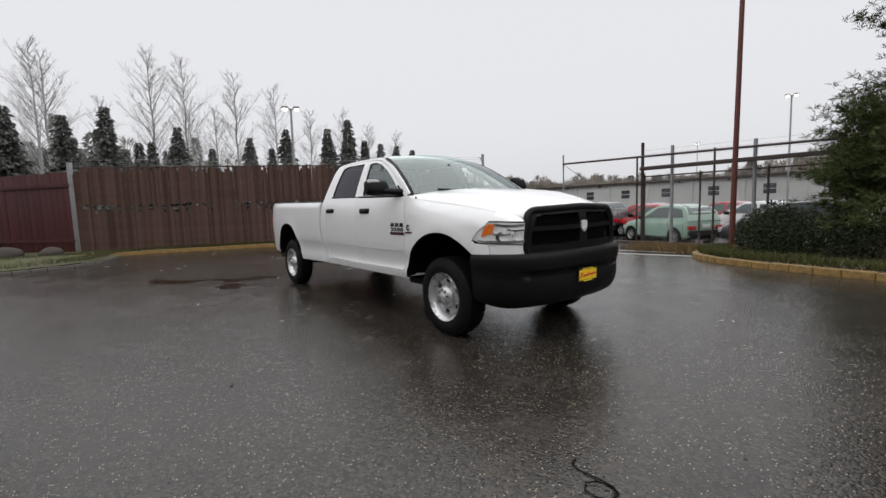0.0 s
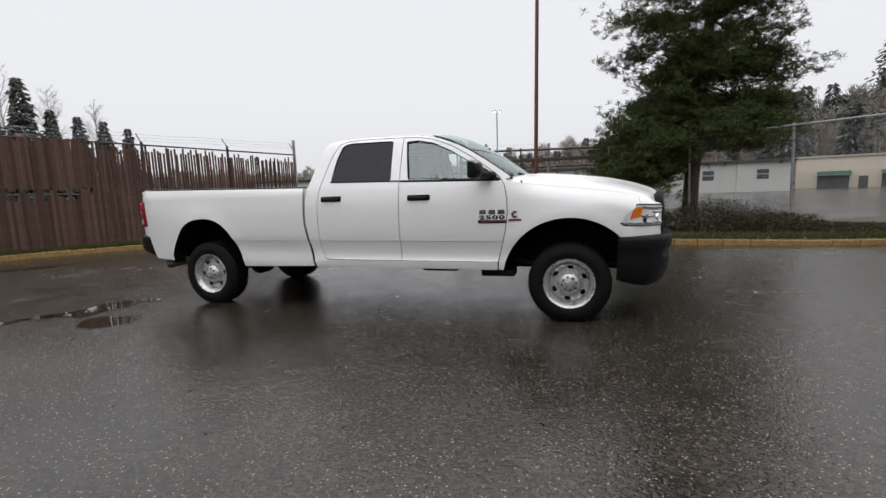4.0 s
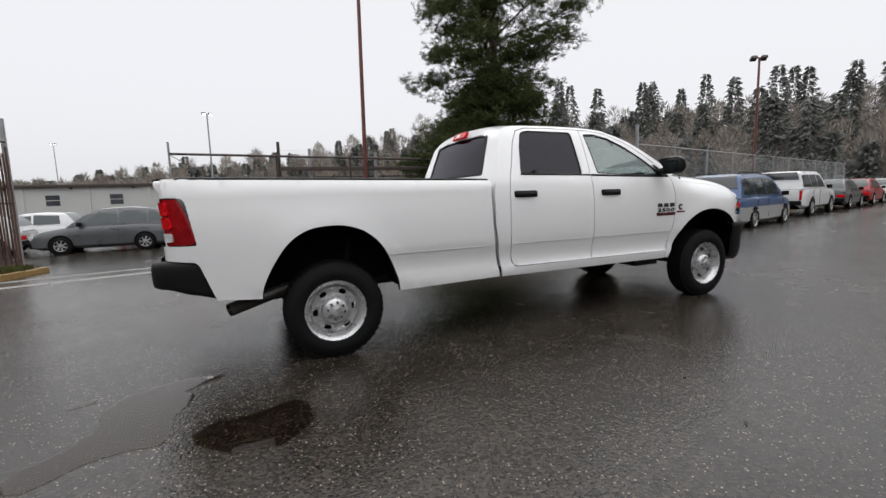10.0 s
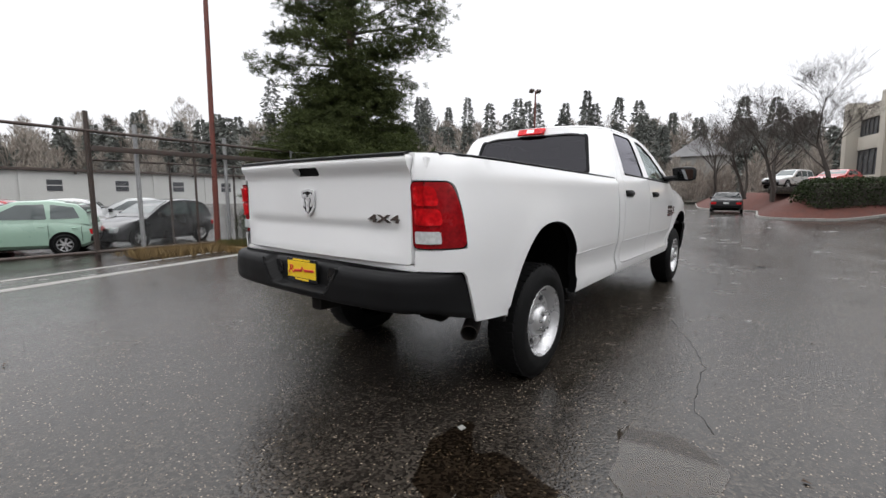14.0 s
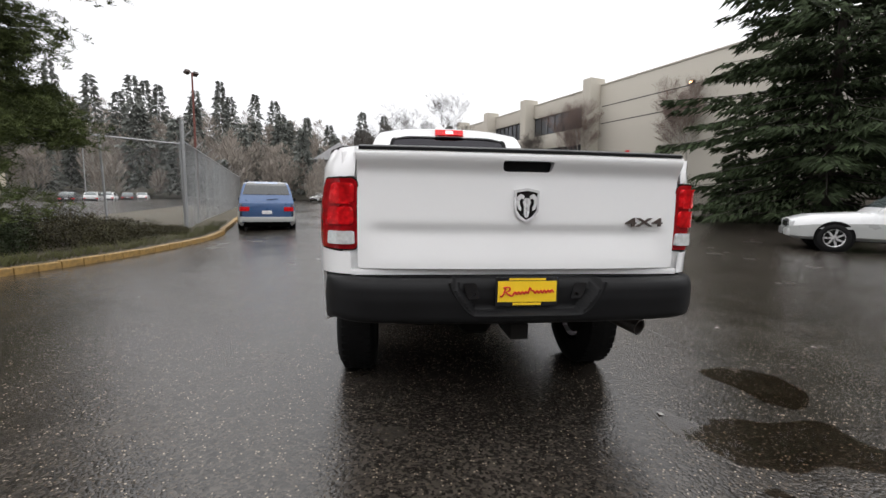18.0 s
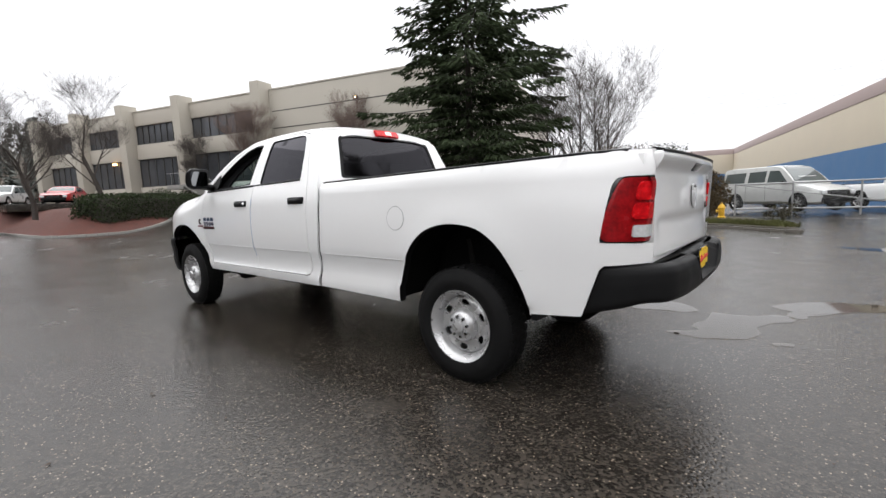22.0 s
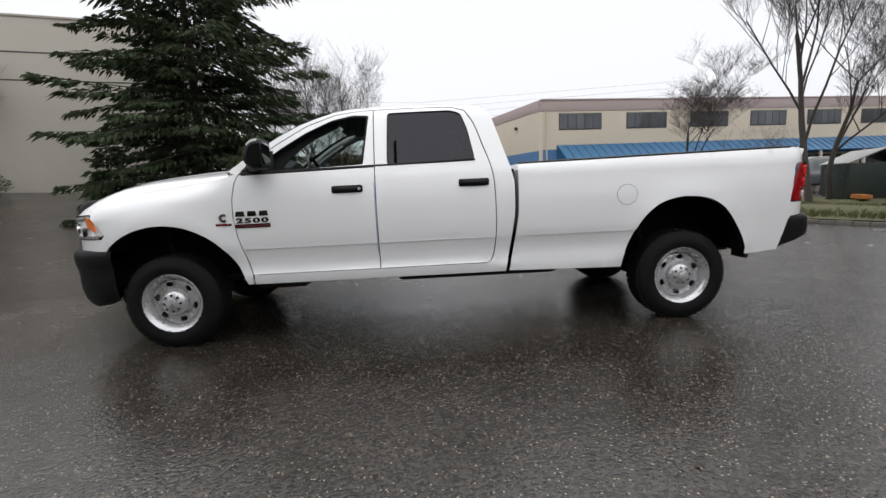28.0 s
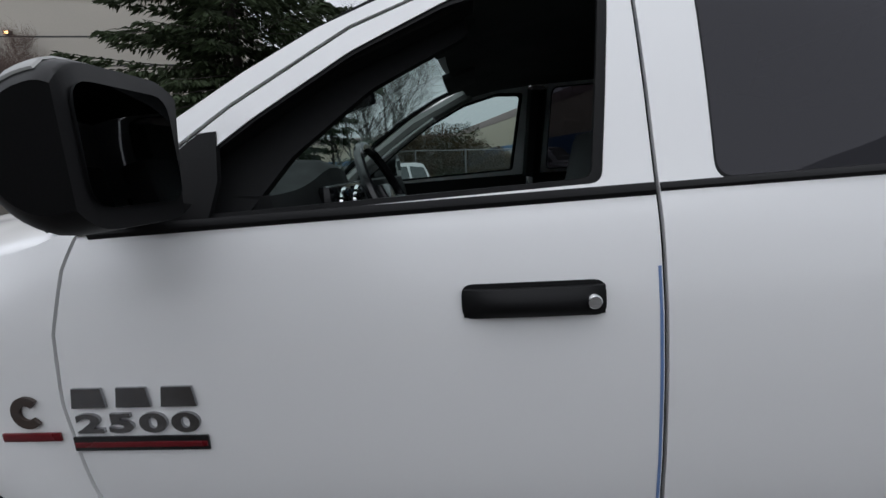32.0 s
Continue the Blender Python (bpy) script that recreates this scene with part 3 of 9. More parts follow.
    # bedside with its arch and rail
    bl = bed_front + [(x, rail_z(x)) for x in (-1.2, -1.8, -2.4, -3.0, -3.2, -3.28)]
    bl += [(-3.30, 1.36), (-3.30, 1.312), (-3.185, 1.310), (-3.172, 1.29), (-3.115, 1.15), (-3.082, 1.0), (-3.08, 0.974), (-3.30, 0.97), (-3.30, 0.87), (-3.10, 0.855), (-3.075, 0.83), (-2.99, 0.59), (-2.98, 0.572), (-2.685, 0.55)] + REAR_ARCH[::-1]
    bed = side_panel("bed_side", bl, s, "bed", step=0.06)
    # fine pressed crease along the doors and the bed
    for dr, x0, x1, k in ((door, 1.50, 0.445, "cab"), (rdoor, 0.415, -0.52, "cab"), (bed, -0.76, -1.70, "bed"), (bed, -2.63, -3.0, "bed")):
        part("crease", grid(lambda u, v: (u, s * (side_y(u, 0.80 + 0.007 * v, k) + 0.0022 * v), 0.80 + 0.007 * v), np.linspace(x0, x1, 12), (0, 0.5, 1), (0, -s * 0.004, 0)), PAINT, dr)
    # wheel arch lips
    for pts, k, par in ((arc(AX, HUB_Z, FRONT_ARCH_R, 44.5, 168, 30), "fender", fender), (REAR_ARCH, "bed", bed)):
        bm = bmesh.new()
        rows = []
        for x, z in pts:
            y = side_y(x, z, k)
            rows.append([bm.verts.new(p) for p in ((x, s * (y + 0.001), z), (x, s * (y - 0.02), z - 0.004), (x, s * (y - 0.06), z))])
        for a, b in zip(rows, rows[1:]):
            for i in (0, 1):
                bm.faces.new((a[i], a[i + 1], b[i + 1], b[i]))
        part("arch_lip", bm, TRIM, par)
        # dark tub inside the arch
        bm = bmesh.new()
        rows = []
        pp = [(x + (x - (AX if k == "fender" else -2.16)) * 0.03, z + 0.02) for x, z in pts]
        for x, z in pp:
            y = side_y(x, z, k)
            rows.append([bm.verts.new(p) for p in ((x, s * (y - 0.02), z), (x, s * 0.52, z + 0.01))])
        for a, b in zip(rows, rows[1:]):
            bm.faces.new((a[0], a[1], b[1], b[0]))
        cen = bm.verts.new((pp[len(pp) // 2][0], s * 0.52, 0.5))
        for a, b in zip(rows, rows[1:]):
            bm.faces.new((a[1], b[1], cen))
        part("wheel_tub", bm, LINER, truck, "dark wheel-arch liner")
    # black mud edge behind the rear wheel
    part("splash_guard", boxed(-2.73, -2.69, s * 0.80 if s > 0 else -0.965, s * 0.965 if s > 0 else -0.80, 0.51, 0.70, 0.008), TRIM, bed)
    # mirror: foot, arm, shell, glass
    mir = part("door_mirror", grid(lambda u, v: (1.405 - 0.11 * u + (0.06 - 0.012 * u) * math.cos(6.2832 * v), s * (0.925 + 0.25 * u), 1.452 + 0.02 * u + (0.038 - 0.004 * u) * math.sin(6.2832 * v)), np.linspace(0, 1, 7), np.linspace(0, 1, 13)), TRIM, truck, "black towing mirror")

    def mirror_pt(u, v):
        """The shell: u runs outwards, v round the section from the foot of the glass over the nose to its head."""
        k = 1 - 0.3 * max(0, (u - 0.68) / 0.32) ** 3 - 0.2 * max(0, (0.25 - u) / 0.25) ** 2
        sx, sz = MIRROR_SECTION[int(round(v * 3))][:2]
        if s < 0:
            return Vector((1.25 + sx * k * 0.8, -(1.03 + 0.26 * u), 1.502 + sz * k * 0.78))
        return Vector((1.22 + sx * k, s * (1.025 + 0.215 * u), 1.535 + sz * k))
    shl = grid(mirror_pt, [0.5 - 0.5 * math.cos(q) for q in np.linspace(0, math.pi, 19)], np.linspace(0, 8, 25))
    bmesh.ops.holes_fill(shl, edges=[e for e in shl.edges if len(e.link_faces) == 1], sides=0)
    bmesh.ops.recalc_face_normals(shl, faces=shl.faces)
    part("shell", shl, TRIM, mir, "black grained mirror shell", 80)
    part("mirror_glass", plate(rounded([(1.05, 1.465), (1.22, 1.465), (1.22, 1.62), (1.055, 1.62)], 0.03), lambda a, b: (1.214, a, b) if s > 0 else (1.244, -0.01 - a * 1.03, 1.502 + (b - 1.545) * 0.78), 0.06, off=(0.004, 0, 0)), MIRROR, mir, "silvered mirror glass")
    part("cap_band", grid(lambda u, v: mirror_pt(0.45 + 0.5 * u, v) + Vector((0.004, 0, 0.004)), np.linspace(0, 1, 7), np.linspace(5, 7, 7), (-0.003, 0, -0.003)), CABINLIGHT, mir, "pale grey cap strip")
    # headlamp
    def lamp_pt(u, v):
        x = 3.0 - 0.39 * u ** 1.25
        y = 0.655 + 0.3 * u ** 0.72 + 0.005
        z0, z1 = 0.93 + 0.008 * u + 0.035 * max(0, u - 0.82) / 0.18, 1.122 + 0.018 * u - 0.135 * max(0, u - 0.7) / 0.3
        return Vector((x, s * y, z0 + (z1 - z0) * v))
    head = part("headlamp", grid(lamp_pt, np.linspace(0, 1, 14), np.linspace(0, 1, 6), (-0.05, -s * 0.05, 0)), HEADCHROME, truck, "clear headlamp with chrome reflectors")
    part("turn_signal", grid(lambda u, v: lamp_pt(0.64 + 0.2 * u - 0.06 * v, 0.42 + 0.46 * v) + Vector((0.004, s * 0.006, 0)), np.linspace(0, 1, 6), np.linspace(0, 1, 4), (-0.01, -s * 0.01, 0)), AMBER, head, "amber turn signal")
    part("lens_rim", grid(lambda u, v: lamp_pt(u, 1 - 0.035 * v) + Vector((0.003, s * 0.003, 0.004)), np.linspace(0, 1, 14), (0, 1), (-0.01, -s * 0.01, 0)), GLOSSBLACK, head)
    for va, vb, ua, ub in ((0.62, 0.70, 0.03, 0.36), (0.80, 0.92, 0.05, 0.60), (0.08, 0.20, 0.05, 0.9), (0.42, 0.5, 0.3, 0.62)):
        part("lamp_blade", grid(lambda u, v: lamp_pt(ua + (ub - ua) * u, va + (vb - va) * v - 0.05 * math.sin(3 * u)) + Vector((0.002 + 0.006 * v, s * (0.002 + 0.006 * v), 0)), np.linspace(0, 1, 8), (0, 1), (-0.012, -s * 0.012, 0)), CHROME, head)
    for zz in (0.0, 0.972):
        part("lens_rim", grid(lambda u, v: lamp_pt(u, zz + 0.028 * v) + Vector((0.004, s * 0.004, 0)), np.linspace(0, 1, 14), (0, 1), (-0.01, -s * 0.01, 0)), GLOSSBLACK, head)
    for u, v_, ring in ((0.18, 0.38, CHROME), (0.47, 0.3, GLOSSBLACK)):
        c = lamp_pt(u, v_)
        bm = lathe([(0.0, -0.012), (0.016, -0.012), (0.02, -0.006), (0.038, 0.004), (0.042, 0.01), (0.046, 0.003), (0.048, -0.02)], 22)
        part("reflector", bm, ring, head, m=Matrix.Translation(c + Vector((-0.002, -s * 0.004, 0))) @ pose(0, 0, 0, 0, 0, -90 + s * 28))
    # tail lamp
    def tail_pt(u, v):
        z = 0.975 + 0.333 * v
        lim = 0.02 * math.sin(math.pi * v)
        xs = -3.075 - 0.10 * max(0, v) ** 1.3 - (0.197 - 0.072 * max(0, v) ** 1.3) * min(1, u / 0.62)
        if u < 0.62:
            y = side_y(xs, 1.15, "bed") + 0.006
        else:
            y = side_y(-3.272, 1.15, "bed") + 0.006
            y += (0.764 - y) * (u - 0.62) / 0.38
            xs = -3.272 - 0.022 * v - 0.022 * (u - 0.62)
        return Vector((xs + lim * 0.2, s * y, z))
    def lens_shape(u0, u1, v0, v1, r_):
        """A rounded patch of the lens, drawn in metres along the wrap and up."""
        return rounded([(0.36 * u0, 0.333 * v0), (0.36 * u1, 0.333 * v0), (0.36 * u1, 0.333 * v1), (0.36 * u0, 0.333 * v1)], r_, 6)

    def on_tail(lift):
        return lambda a, b: tail_pt(a / 0.36, b / 0.333) + Vector((-lift, s * lift, 0))
    whole = lens_shape(0.03, 0.985, 0.02, 0.98, 0.045)
    tail = part("tail_lamp", plate(whole, lambda a, b: on_tail(0.006 * math.sin(math.pi * min(1, max(0, b / 0.333))))(a, b), 0.022, off=(0.03, -s * 0.012, 0), rs=0.02), LENSRED, truck, "red tail lamp with clear reversing light", 60)
    part("tail_rim", plate(lens_shape(0.0, 0.99, 0.0, 1.0, 0.05), on_tail(-0.002), 0.05, [lens_shape(0.05, 0.965, 0.04, 0.96, 0.04)], (0.03, -s * 0.008, 0), rs=0.02), GLOSSBLACK, tail)
    part("reversing_light", plate(lens_shape(0.45, 0.93, 0.09, 0.27, 0.012), on_tail(0.012), 0.03, off=(0.01, -s * 0.01, 0), rs=0.02), LENSCLEAR, tail, "clear reversing light")
    for v0, v1 in ((0.36, 0.60), (0.64, 0.92)):
        part("brake_light", plate(lens_shape(0.40, 0.93, v0, v1, 0.03), on_tail(0.0125), 0.03, off=(0.01, -s * 0.01, 0), rs=0.02), LENSRED2, tail, "bright red brake light", 60)
    # bed rail cap
    part("rail_cap", grid(lambda u, v: (u, s * (side_y(u, rail_z(u), "bed") + 0.004 - 0.085 * v), rail_z(u) + 0.006 + 0.008 * math.sin(math.pi * v)), np.linspace(-0.75, -3.19, 24), np.linspace(0, 1, 5), (0, 0, -0.012)), TRIM, bed, "black bed rail cap")
    part("bed_corner", grid(lambda u, v: (u, s * (0.74 + (side_y(u, rail_z(u) - 0.002, "bed") - 0.004 - 0.74) * v), rail_z(u) + 0.003), np.linspace(-3.19, -3.30, 9), np.linspace(0, 1, 6), (0, 0, -0.03)), PAINT, bed)
    for xa, xb, deep in ((-0.77, -1.56, 0.53), (-1.56, -2.76, 0.27), (-2.76, -3.26, 0.53)):
        part("bed_inner", grid(lambda u, v: (u, s * (0.862 + taper_x(u) * 0.6), rail_z(u) - 0.005 - v * deep), np.linspace(xa, xb, 7), (0, 1), (0, -s * 0.01, 0)), PAINT, bed)
    part("wheelhouse", grid(lambda u, v: (u, s * (0.515 + 0.345 * max(0, v - 0.4) / 0.6), 0.885 + 0.26 * min(1, v / 0.4)), np.linspace(-1.56, -2.76, 7), (0, 0.2, 0.4, 0.7, 1), (0, 0, 0.006)), PAINT, bed)
    for xa in (-1.56, -2.76):
        part("wheelhouse_end", boxed(xa - 0.006, xa + 0.006, s * 0.515 if s > 0 else -0.862, s * 0.862 if s > 0 else -0.515, 0.885, 1.15), PAINT, bed)
    for xa, xb in ((-0.78, -1.56), (-2.76, -3.2)):
        part("floor_edge", boxed(xb, xa, s * 0.47 if s > 0 else -0.87, s * 0.87 if s > 0 else -0.47, 0.868, 0.886), PAINT, bed)
    part("gate_pillar", boxed(-3.262, -3.20, s * 0.735 if s > 0 else -0.84, s * 0.84 if s > 0 else -0.735, 0.885, 1.425, 0.01), PAINT, bed)
    # door badges: plain bars for the maker's name, the number itself, and a red bar
    tilt = Matrix.Rotation(radians(90), 4, "X") if s < 0 else Matrix.Rotation(radians(180), 4, "Z") @ Matrix.Rotation(radians(90), 4, "X")
    bx = 1.42
    by = lambda z: s * (side_y(bx, z) + 0.002)
    for i in range(3):
        part("badge_bar", plate([(-0.036, 0.004), (0.036, 0.004), (0.03, 0.044), (-0.03, 0.044)], lambda a, b: (bx + 0.092 * (i - 1) + a, by(1.07 + b), 1.07 + b), 0.03, off=(0, s * 0.005, 0)), BADGE, door, "dark badge bar")
    for i, digit in enumerate("2500"):
        words(digit, 0.076, BADGE, door, Matrix.Translation((bx - s * 0.066 * (i - 1.5), by(1.038), 1.038)) @ tilt @ Matrix.Diagonal((1.42, 0.7, 1, 1)), "badge_digit", "chrome digit of the model number", 0.004, 1.0, 0.0032)
    part("badge_plate", boxed(bx - 0.14, bx + 0.14, min(by(0.998), by(0.998) + s * 0.004), max(by(0.998), by(0.998) + s * 0.004), 0.982, 1.012, 0.001), GLOSSBLACK, door)
    part("badge_underline", boxed(bx - 0.137, bx + 0.137, min(by(0.998), by(0.998) + s * 0.006), max(by(0.998), by(0.998) + s * 0.006), 0.990, 1.001, 0.001), DEEPRED, door, "dark red badge strip")
    fy = s * (side_y(1.64, 1.05, "fender") + 0.002)
    ring = [(0.03 * math.cos(t) * 1.1, 0.034 * math.sin(t)) for t in np.linspace(0.75, 2 * math.pi - 0.75, 16)]
    ring += [(0.014 * math.cos(t) * 1.1, 0.016 * math.sin(t)) for t in np.linspace(2 * math.pi - 0.75, 0.75, 12)]
    part("engine_badge", plate(ring, lambda a, b: (1.645 - s * a, fy, 1.066 + b), 0.02, off=(0, s * 0.006, 0), rs=0.02), DARKSTEEL, fender, "dark engine badge")
    part("badge_underline", boxed(1.585, 1.71, min(fy, fy + s * 0.005), max(fy, fy + s * 0.005), 1.004, 1.022, 0.002), DEEPRED, fender, "dark red badge strip")

# antenna on the right fender and the fuel door on the left bedside
part("antenna", tube(tube(bmesh.new(), [(1.72, -0.93, 1.31), (1.70, -0.925, 1.39)], [0.014, 0.007], 8), [(1.70, -0.925, 1.385), (1.70, -0.925, 1.40)], [0.004, 0.003], 6), TRIM, truck, "black antenna base")
ring = [(-1.64 + 0.082 * math.cos(t), 1.105 + 0.082 * math.sin(t)) for t in np.linspace(0, 2 * math.pi, 32, endpoint=False)]
ring2 = [(-1.64 + 0.0865 * math.cos(t), 1.105 + 0.0865 * math.sin(t)) for t in np.linspace(0, 2 * math.pi, 32, endpoint=False)]
fuel = part("fuel_door", plate(ring, lambda x, z: (x, side_y(x, z, "bed") + 0.0025, z), 0.05, off=(0, -0.006, 0)), PAINT, truck)
part("fuel_door_gap", plate(ring2, lambda x, z: (x, side_y(x, z, "bed") + 0.0008, z), 0.05, [ring], (0, -0.003, 0)), GALV, fuel)

# bonnet with its raised centre
hood_mid = smooth_table([(1.45, 1.475), (1.7, 1.478), (2.0, 1.462), (2.3, 1.432), (2.55, 1.400), (2.75, 1.355), (2.88, 1.318), (3.0, 1.275), (3.1, 1.235)], 0.08)


def hood_pt(u, v):
    w = abs(v)
    x_front = 3.048 - 0.075 * w ** 2.2
    x = 1.56 + 0.06 * (1 - w) + (x_front - 1.60) * u
    ft = fender_top(min(x, 2.98))
    y_edge = side_y(min(x, 2.93), ft, "fender") - 0.006
    dome = 0.5 + 0.5 * math.cos(math.pi * min(1, max(0, (w - 0.42) / 0.22)))
    zc = hood_mid(x)
    near = min(1.0, max(0.0, (u - 0.55) / 0.45)) ** 1.5
    z = ft + (zc - 0.018 - ft) * (1 - w ** (3.4 - 1.5 * near)) ** (0.62 + 0.28 * near) + 0.018 * dome * min(1, u * 6)
    roll = max(0, u - 0.93) / 0.07
    return Vector((x, v * y_edge, z - 0.03 * roll ** 2))


part("bonnet", grid(hood_pt, np.linspace(0, 1, 40), [math.sin(q) for q in np.linspace(-math.pi / 2, math.pi / 2, 49)], (0, 0, -0.015)), PAINT, truck)
part("cowl", grid(lambda u, v: (1.50 + 0.16 * (1 - v * v) + 0.10 * u, v * 0.82, 1.405 + 0.012 * u), (0, 0.5, 1), np.linspace(-1, 1, 15), (0, 0, -0.02)), TRIM, truck, "black cowl panel")
for y0, y1 in ((0.62, 0.0), (0.02, -0.58)):
    wp = tube(bmesh.new(), [(1.70, y0, 1.432), (1.69, (y0 + y1) / 2, 1.455), (1.64, y1, 1.475)], [0.012, 0.01, 0.006], 6)
    part("wiper", wp, TRIM, truck, "black wiper")

# windscreen, roof, rear wall of the cab
A_LINE = [(1.605, 1.415), (1.5, 1.502), (1.35, 1.607), (1.2, 1.704), (1.05, 1.789), (0.9, 1.856), (0.76, 1.899)]


def screen_pt(u, v):
    k = u * (len(A_LINE) - 1)
    i = min(int(k), len(A_LINE) - 2)
    x = A_LINE[i][0] + (A_LINE[i + 1][0] - A_LINE[i][0]) * (k - i)
    z = A_LINE[i][1] + (A_LINE[i + 1][1] - A_LINE[i][1]) * (k - i)
    e = 1 - v * v
    return Vector((x + (0.14 - 0.05 * u) * e, v * (profile_y(z) - 0.012), z + (0.012 + 0.045 * u) * e))


part("windscreen", grid(screen_pt, np.linspace(0.03, 0.98, 12), np.linspace(-0.965, 0.965, 21)), GLASS, truck, "clear curved windscreen")
for s in (1, -1):
    part("windscreen_trim", grid(lambda u, v: screen_pt(u, s * (0.955 + 0.04 * v)) + Vector((0.002, 0, 0.002)), np.linspace(0, 1, 12), (0, 0.5, 1), (-0.008, 0, -0.008)), TRIM, truck)


def roof_pt(u, v):
    e = 1 - v * v
    x = 0.775 - 1.275 * u + (0.09 * e if u < 0.02 else 0.09 * e * max(0, 1 - u * 5)) - (0.02 * e * u)
    z0 = roof_edge(max(-0.52, min(0.77, 0.775 - 1.275 * u)))
    return Vector((x, v * (profile_y(z0) - 0.004), z0 + 0.004 + 0.052 * (1 - abs(v) ** 2.6) * min(1, 0.45 + 4 * u)))


part("roof", grid(roof_pt, np.linspace(0, 1, 22), np.linspace(-1, 1, 25), (0, 0, -0.02)), PAINT, truck)
part("headliner", grid(lambda u, v: roof_pt(0.02 + 0.96 * u, v * 0.97) + Vector((0, 0, -0.045)), np.linspace(0, 1, 10), np.linspace(-1, 1, 11), (0, 0, -0.01)), HEADLINER, truck, "grey cloth headliner")


def back_x(z):
    return float(np.interp(z, [p[1] for p in cab_back], [p[0] for p in cab_back]))


def cab_rear(a, b):
    return Vector((back_x(b) - 0.03 * (1 - (a / 0.9) ** 2), a, b))


rw = rounded([(-0.675, 1.457), (0.675, 1.457), (0.60, 1.833), (0.42, 1.862), (-0.42, 1.862), (-0.60, 1.833)], 0.04)
bo = [(-0.93, 0.6), (0.93, 0.6), (0.955, 1.2), (0.93, 1.40), (0.865, 1.613), (0.77, 1.828), (0.725, 1.877), (0.4, 1.919), (0, 1.928), (-0.4, 1.919), (-0.725, 1.877), (-0.77, 1.828), (-0.865, 1.613), (-0.93, 1.40), (-0.955, 1.2)]
cr = part("cab_rear_panel", plate(bo, cab_rear, 0.08, [rw], (0.015, 0, 0)), PAINT, truck)
part("rear_window", plate(rw, lambda a, b: cab_rear(a, b) + Vector((0.004, 0, 0)), 0.12), TINTED, cr, "dark tinted rear window")
part("window_seal", plate([(a * 1.02, 1.656 + (b - 1.656) * 1.04) for a, b in rw], lambda a, b: cab_rear(a, b) + Vector((-0.003, 0, 0)), 0.06, [[(a * 0.97, 1.656 + (b - 1.656) * 0.94) for a, b in rw]], (0.006, 0, 0)), TRIM, cr)
hm = part("high_brake_light", grid(lambda u, v: (-0.585 + 0.035 * v - 0.012 * (1 - (2 * u - 1) ** 2), -0.15 + 0.30 * u, 1.880 + 0.058 * v), np.linspace(0, 1, 8), (0, 0.5, 1), (0.03, 0, -0.01)), LENSRED2, truck, "red high brake light")
part("cargo_lens", grid(lambda u, v: (-0.600 + 0.035 * v, -0.04 + 0.08 * u, 1.880 + 0.058 * v), (0, 1), (0.2, 0.8), (0.02, 0, -0.01)), LENSCLEAR, hm)

# pickup bed: floor, front wall, tailgate
part("bed_floor", grid(lambda u, v: (u, v * 0.515, 0.88 + 0.012 * (int(round(v * 20)) % 2)), np.linspace(-0.78, -3.2, 4), np.linspace(-1, 1, 41), (0, 0, -0.02)), PAINT, truck)
part("bed_front_wall", boxed(-0.80, -0.765, -0.90, 0.90, 0.75, 1.40, 0.008), PAINT, truck)


def gate_x(y, z):
    b = -3.332 + 0.036 * (abs(y) / 0.76) ** 2.5
    t = min(1.0, max(0.0, (z - 1.325) / 0.085))
    b += -0.040 * t * t * (3 - 2 * t) + 0.012 * max(0.0, (z - 1.415) / 0.02) ** 2
    inn = 1 / (1 + math.exp(-(0.70 - abs(y)) / 0.02))
    b += 0.016 * inn / (1 + math.exp((z - 1.088) / 0.008)) * min(1.0, max(0.0, (z - 0.93) / 0.13))
    return b


hole = rounded([(-0.112, 1.345), (0.112, 1.345), (0.122, 1.392), (-0.122, 1.392)], 0.018)
bm = plate(rounded([(-0.77, 0.895), (0.77, 0.895), (0.77, 1.435), (-0.77, 1.435)], 0.02), lambda a, b: (gate_x(a, b), a, b), 0.015, [hole], (0.05, 0, 0), rs=0.03)
gate = part("tailgate", bm, PAINT, truck, "white pressed tailgate")
part("bed_sill", boxed(-3.295, -3.24, -0.80, 0.80, 0.862, 0.892, 0.006), PAINT, truck)
part("gate_cap", grid(lambda u, v: (-3.372 + 0.036 * (abs(u) / 0.76) ** 2.5 + 0.10 * v, u, 1.440 + 0.012 * math.sin(math.pi * v)), np.linspace(-0.76, 0.76, 16), np.linspace(0, 1, 5), (0, 0, -0.014)), TRIM, gate, "black tailgate cap")
part("gate_handle", plate(rounded([(-0.118, 1.342), (0.118, 1.342), (0.126, 1.394), (-0.126, 1.394)], 0.02), lambda a, b: (-3.327 + 0.018 * math.sin(math.pi * (b - 1.342) / 0.052), a, b), 0.03, off=(0.02, 0, 0)), TRIM, gate, "black tailgate handle")
sh = [(-0.052, 1.255), (0, 1.265), (0.052, 1.255), (0.05, 1.17), (0.03, 1.14), (0, 1.122), (-0.03, 1.14), (-0.05, 1.17)]
emb = part("emblem", plate(sh, lambda a, b: (gate_x(a, b) - 0.012, a, b), 0.03, off=(0.012, 0, 0)), GLOSSBLACK, gate, "dark shield emblem with a chrome rim")
part("emblem_rim", plate([(a * 1.12, 1.194 + (b - 1.194) * 1.1) for a, b in sh], lambda a, b: (gate_x(a, b) - 0.016, a, b), 0.03, [[(a * 0.95, 1.194 + (b - 1.194) * 0.94) for a, b in sh]], (0.01, 0, 0)), BRIGHT, emb)
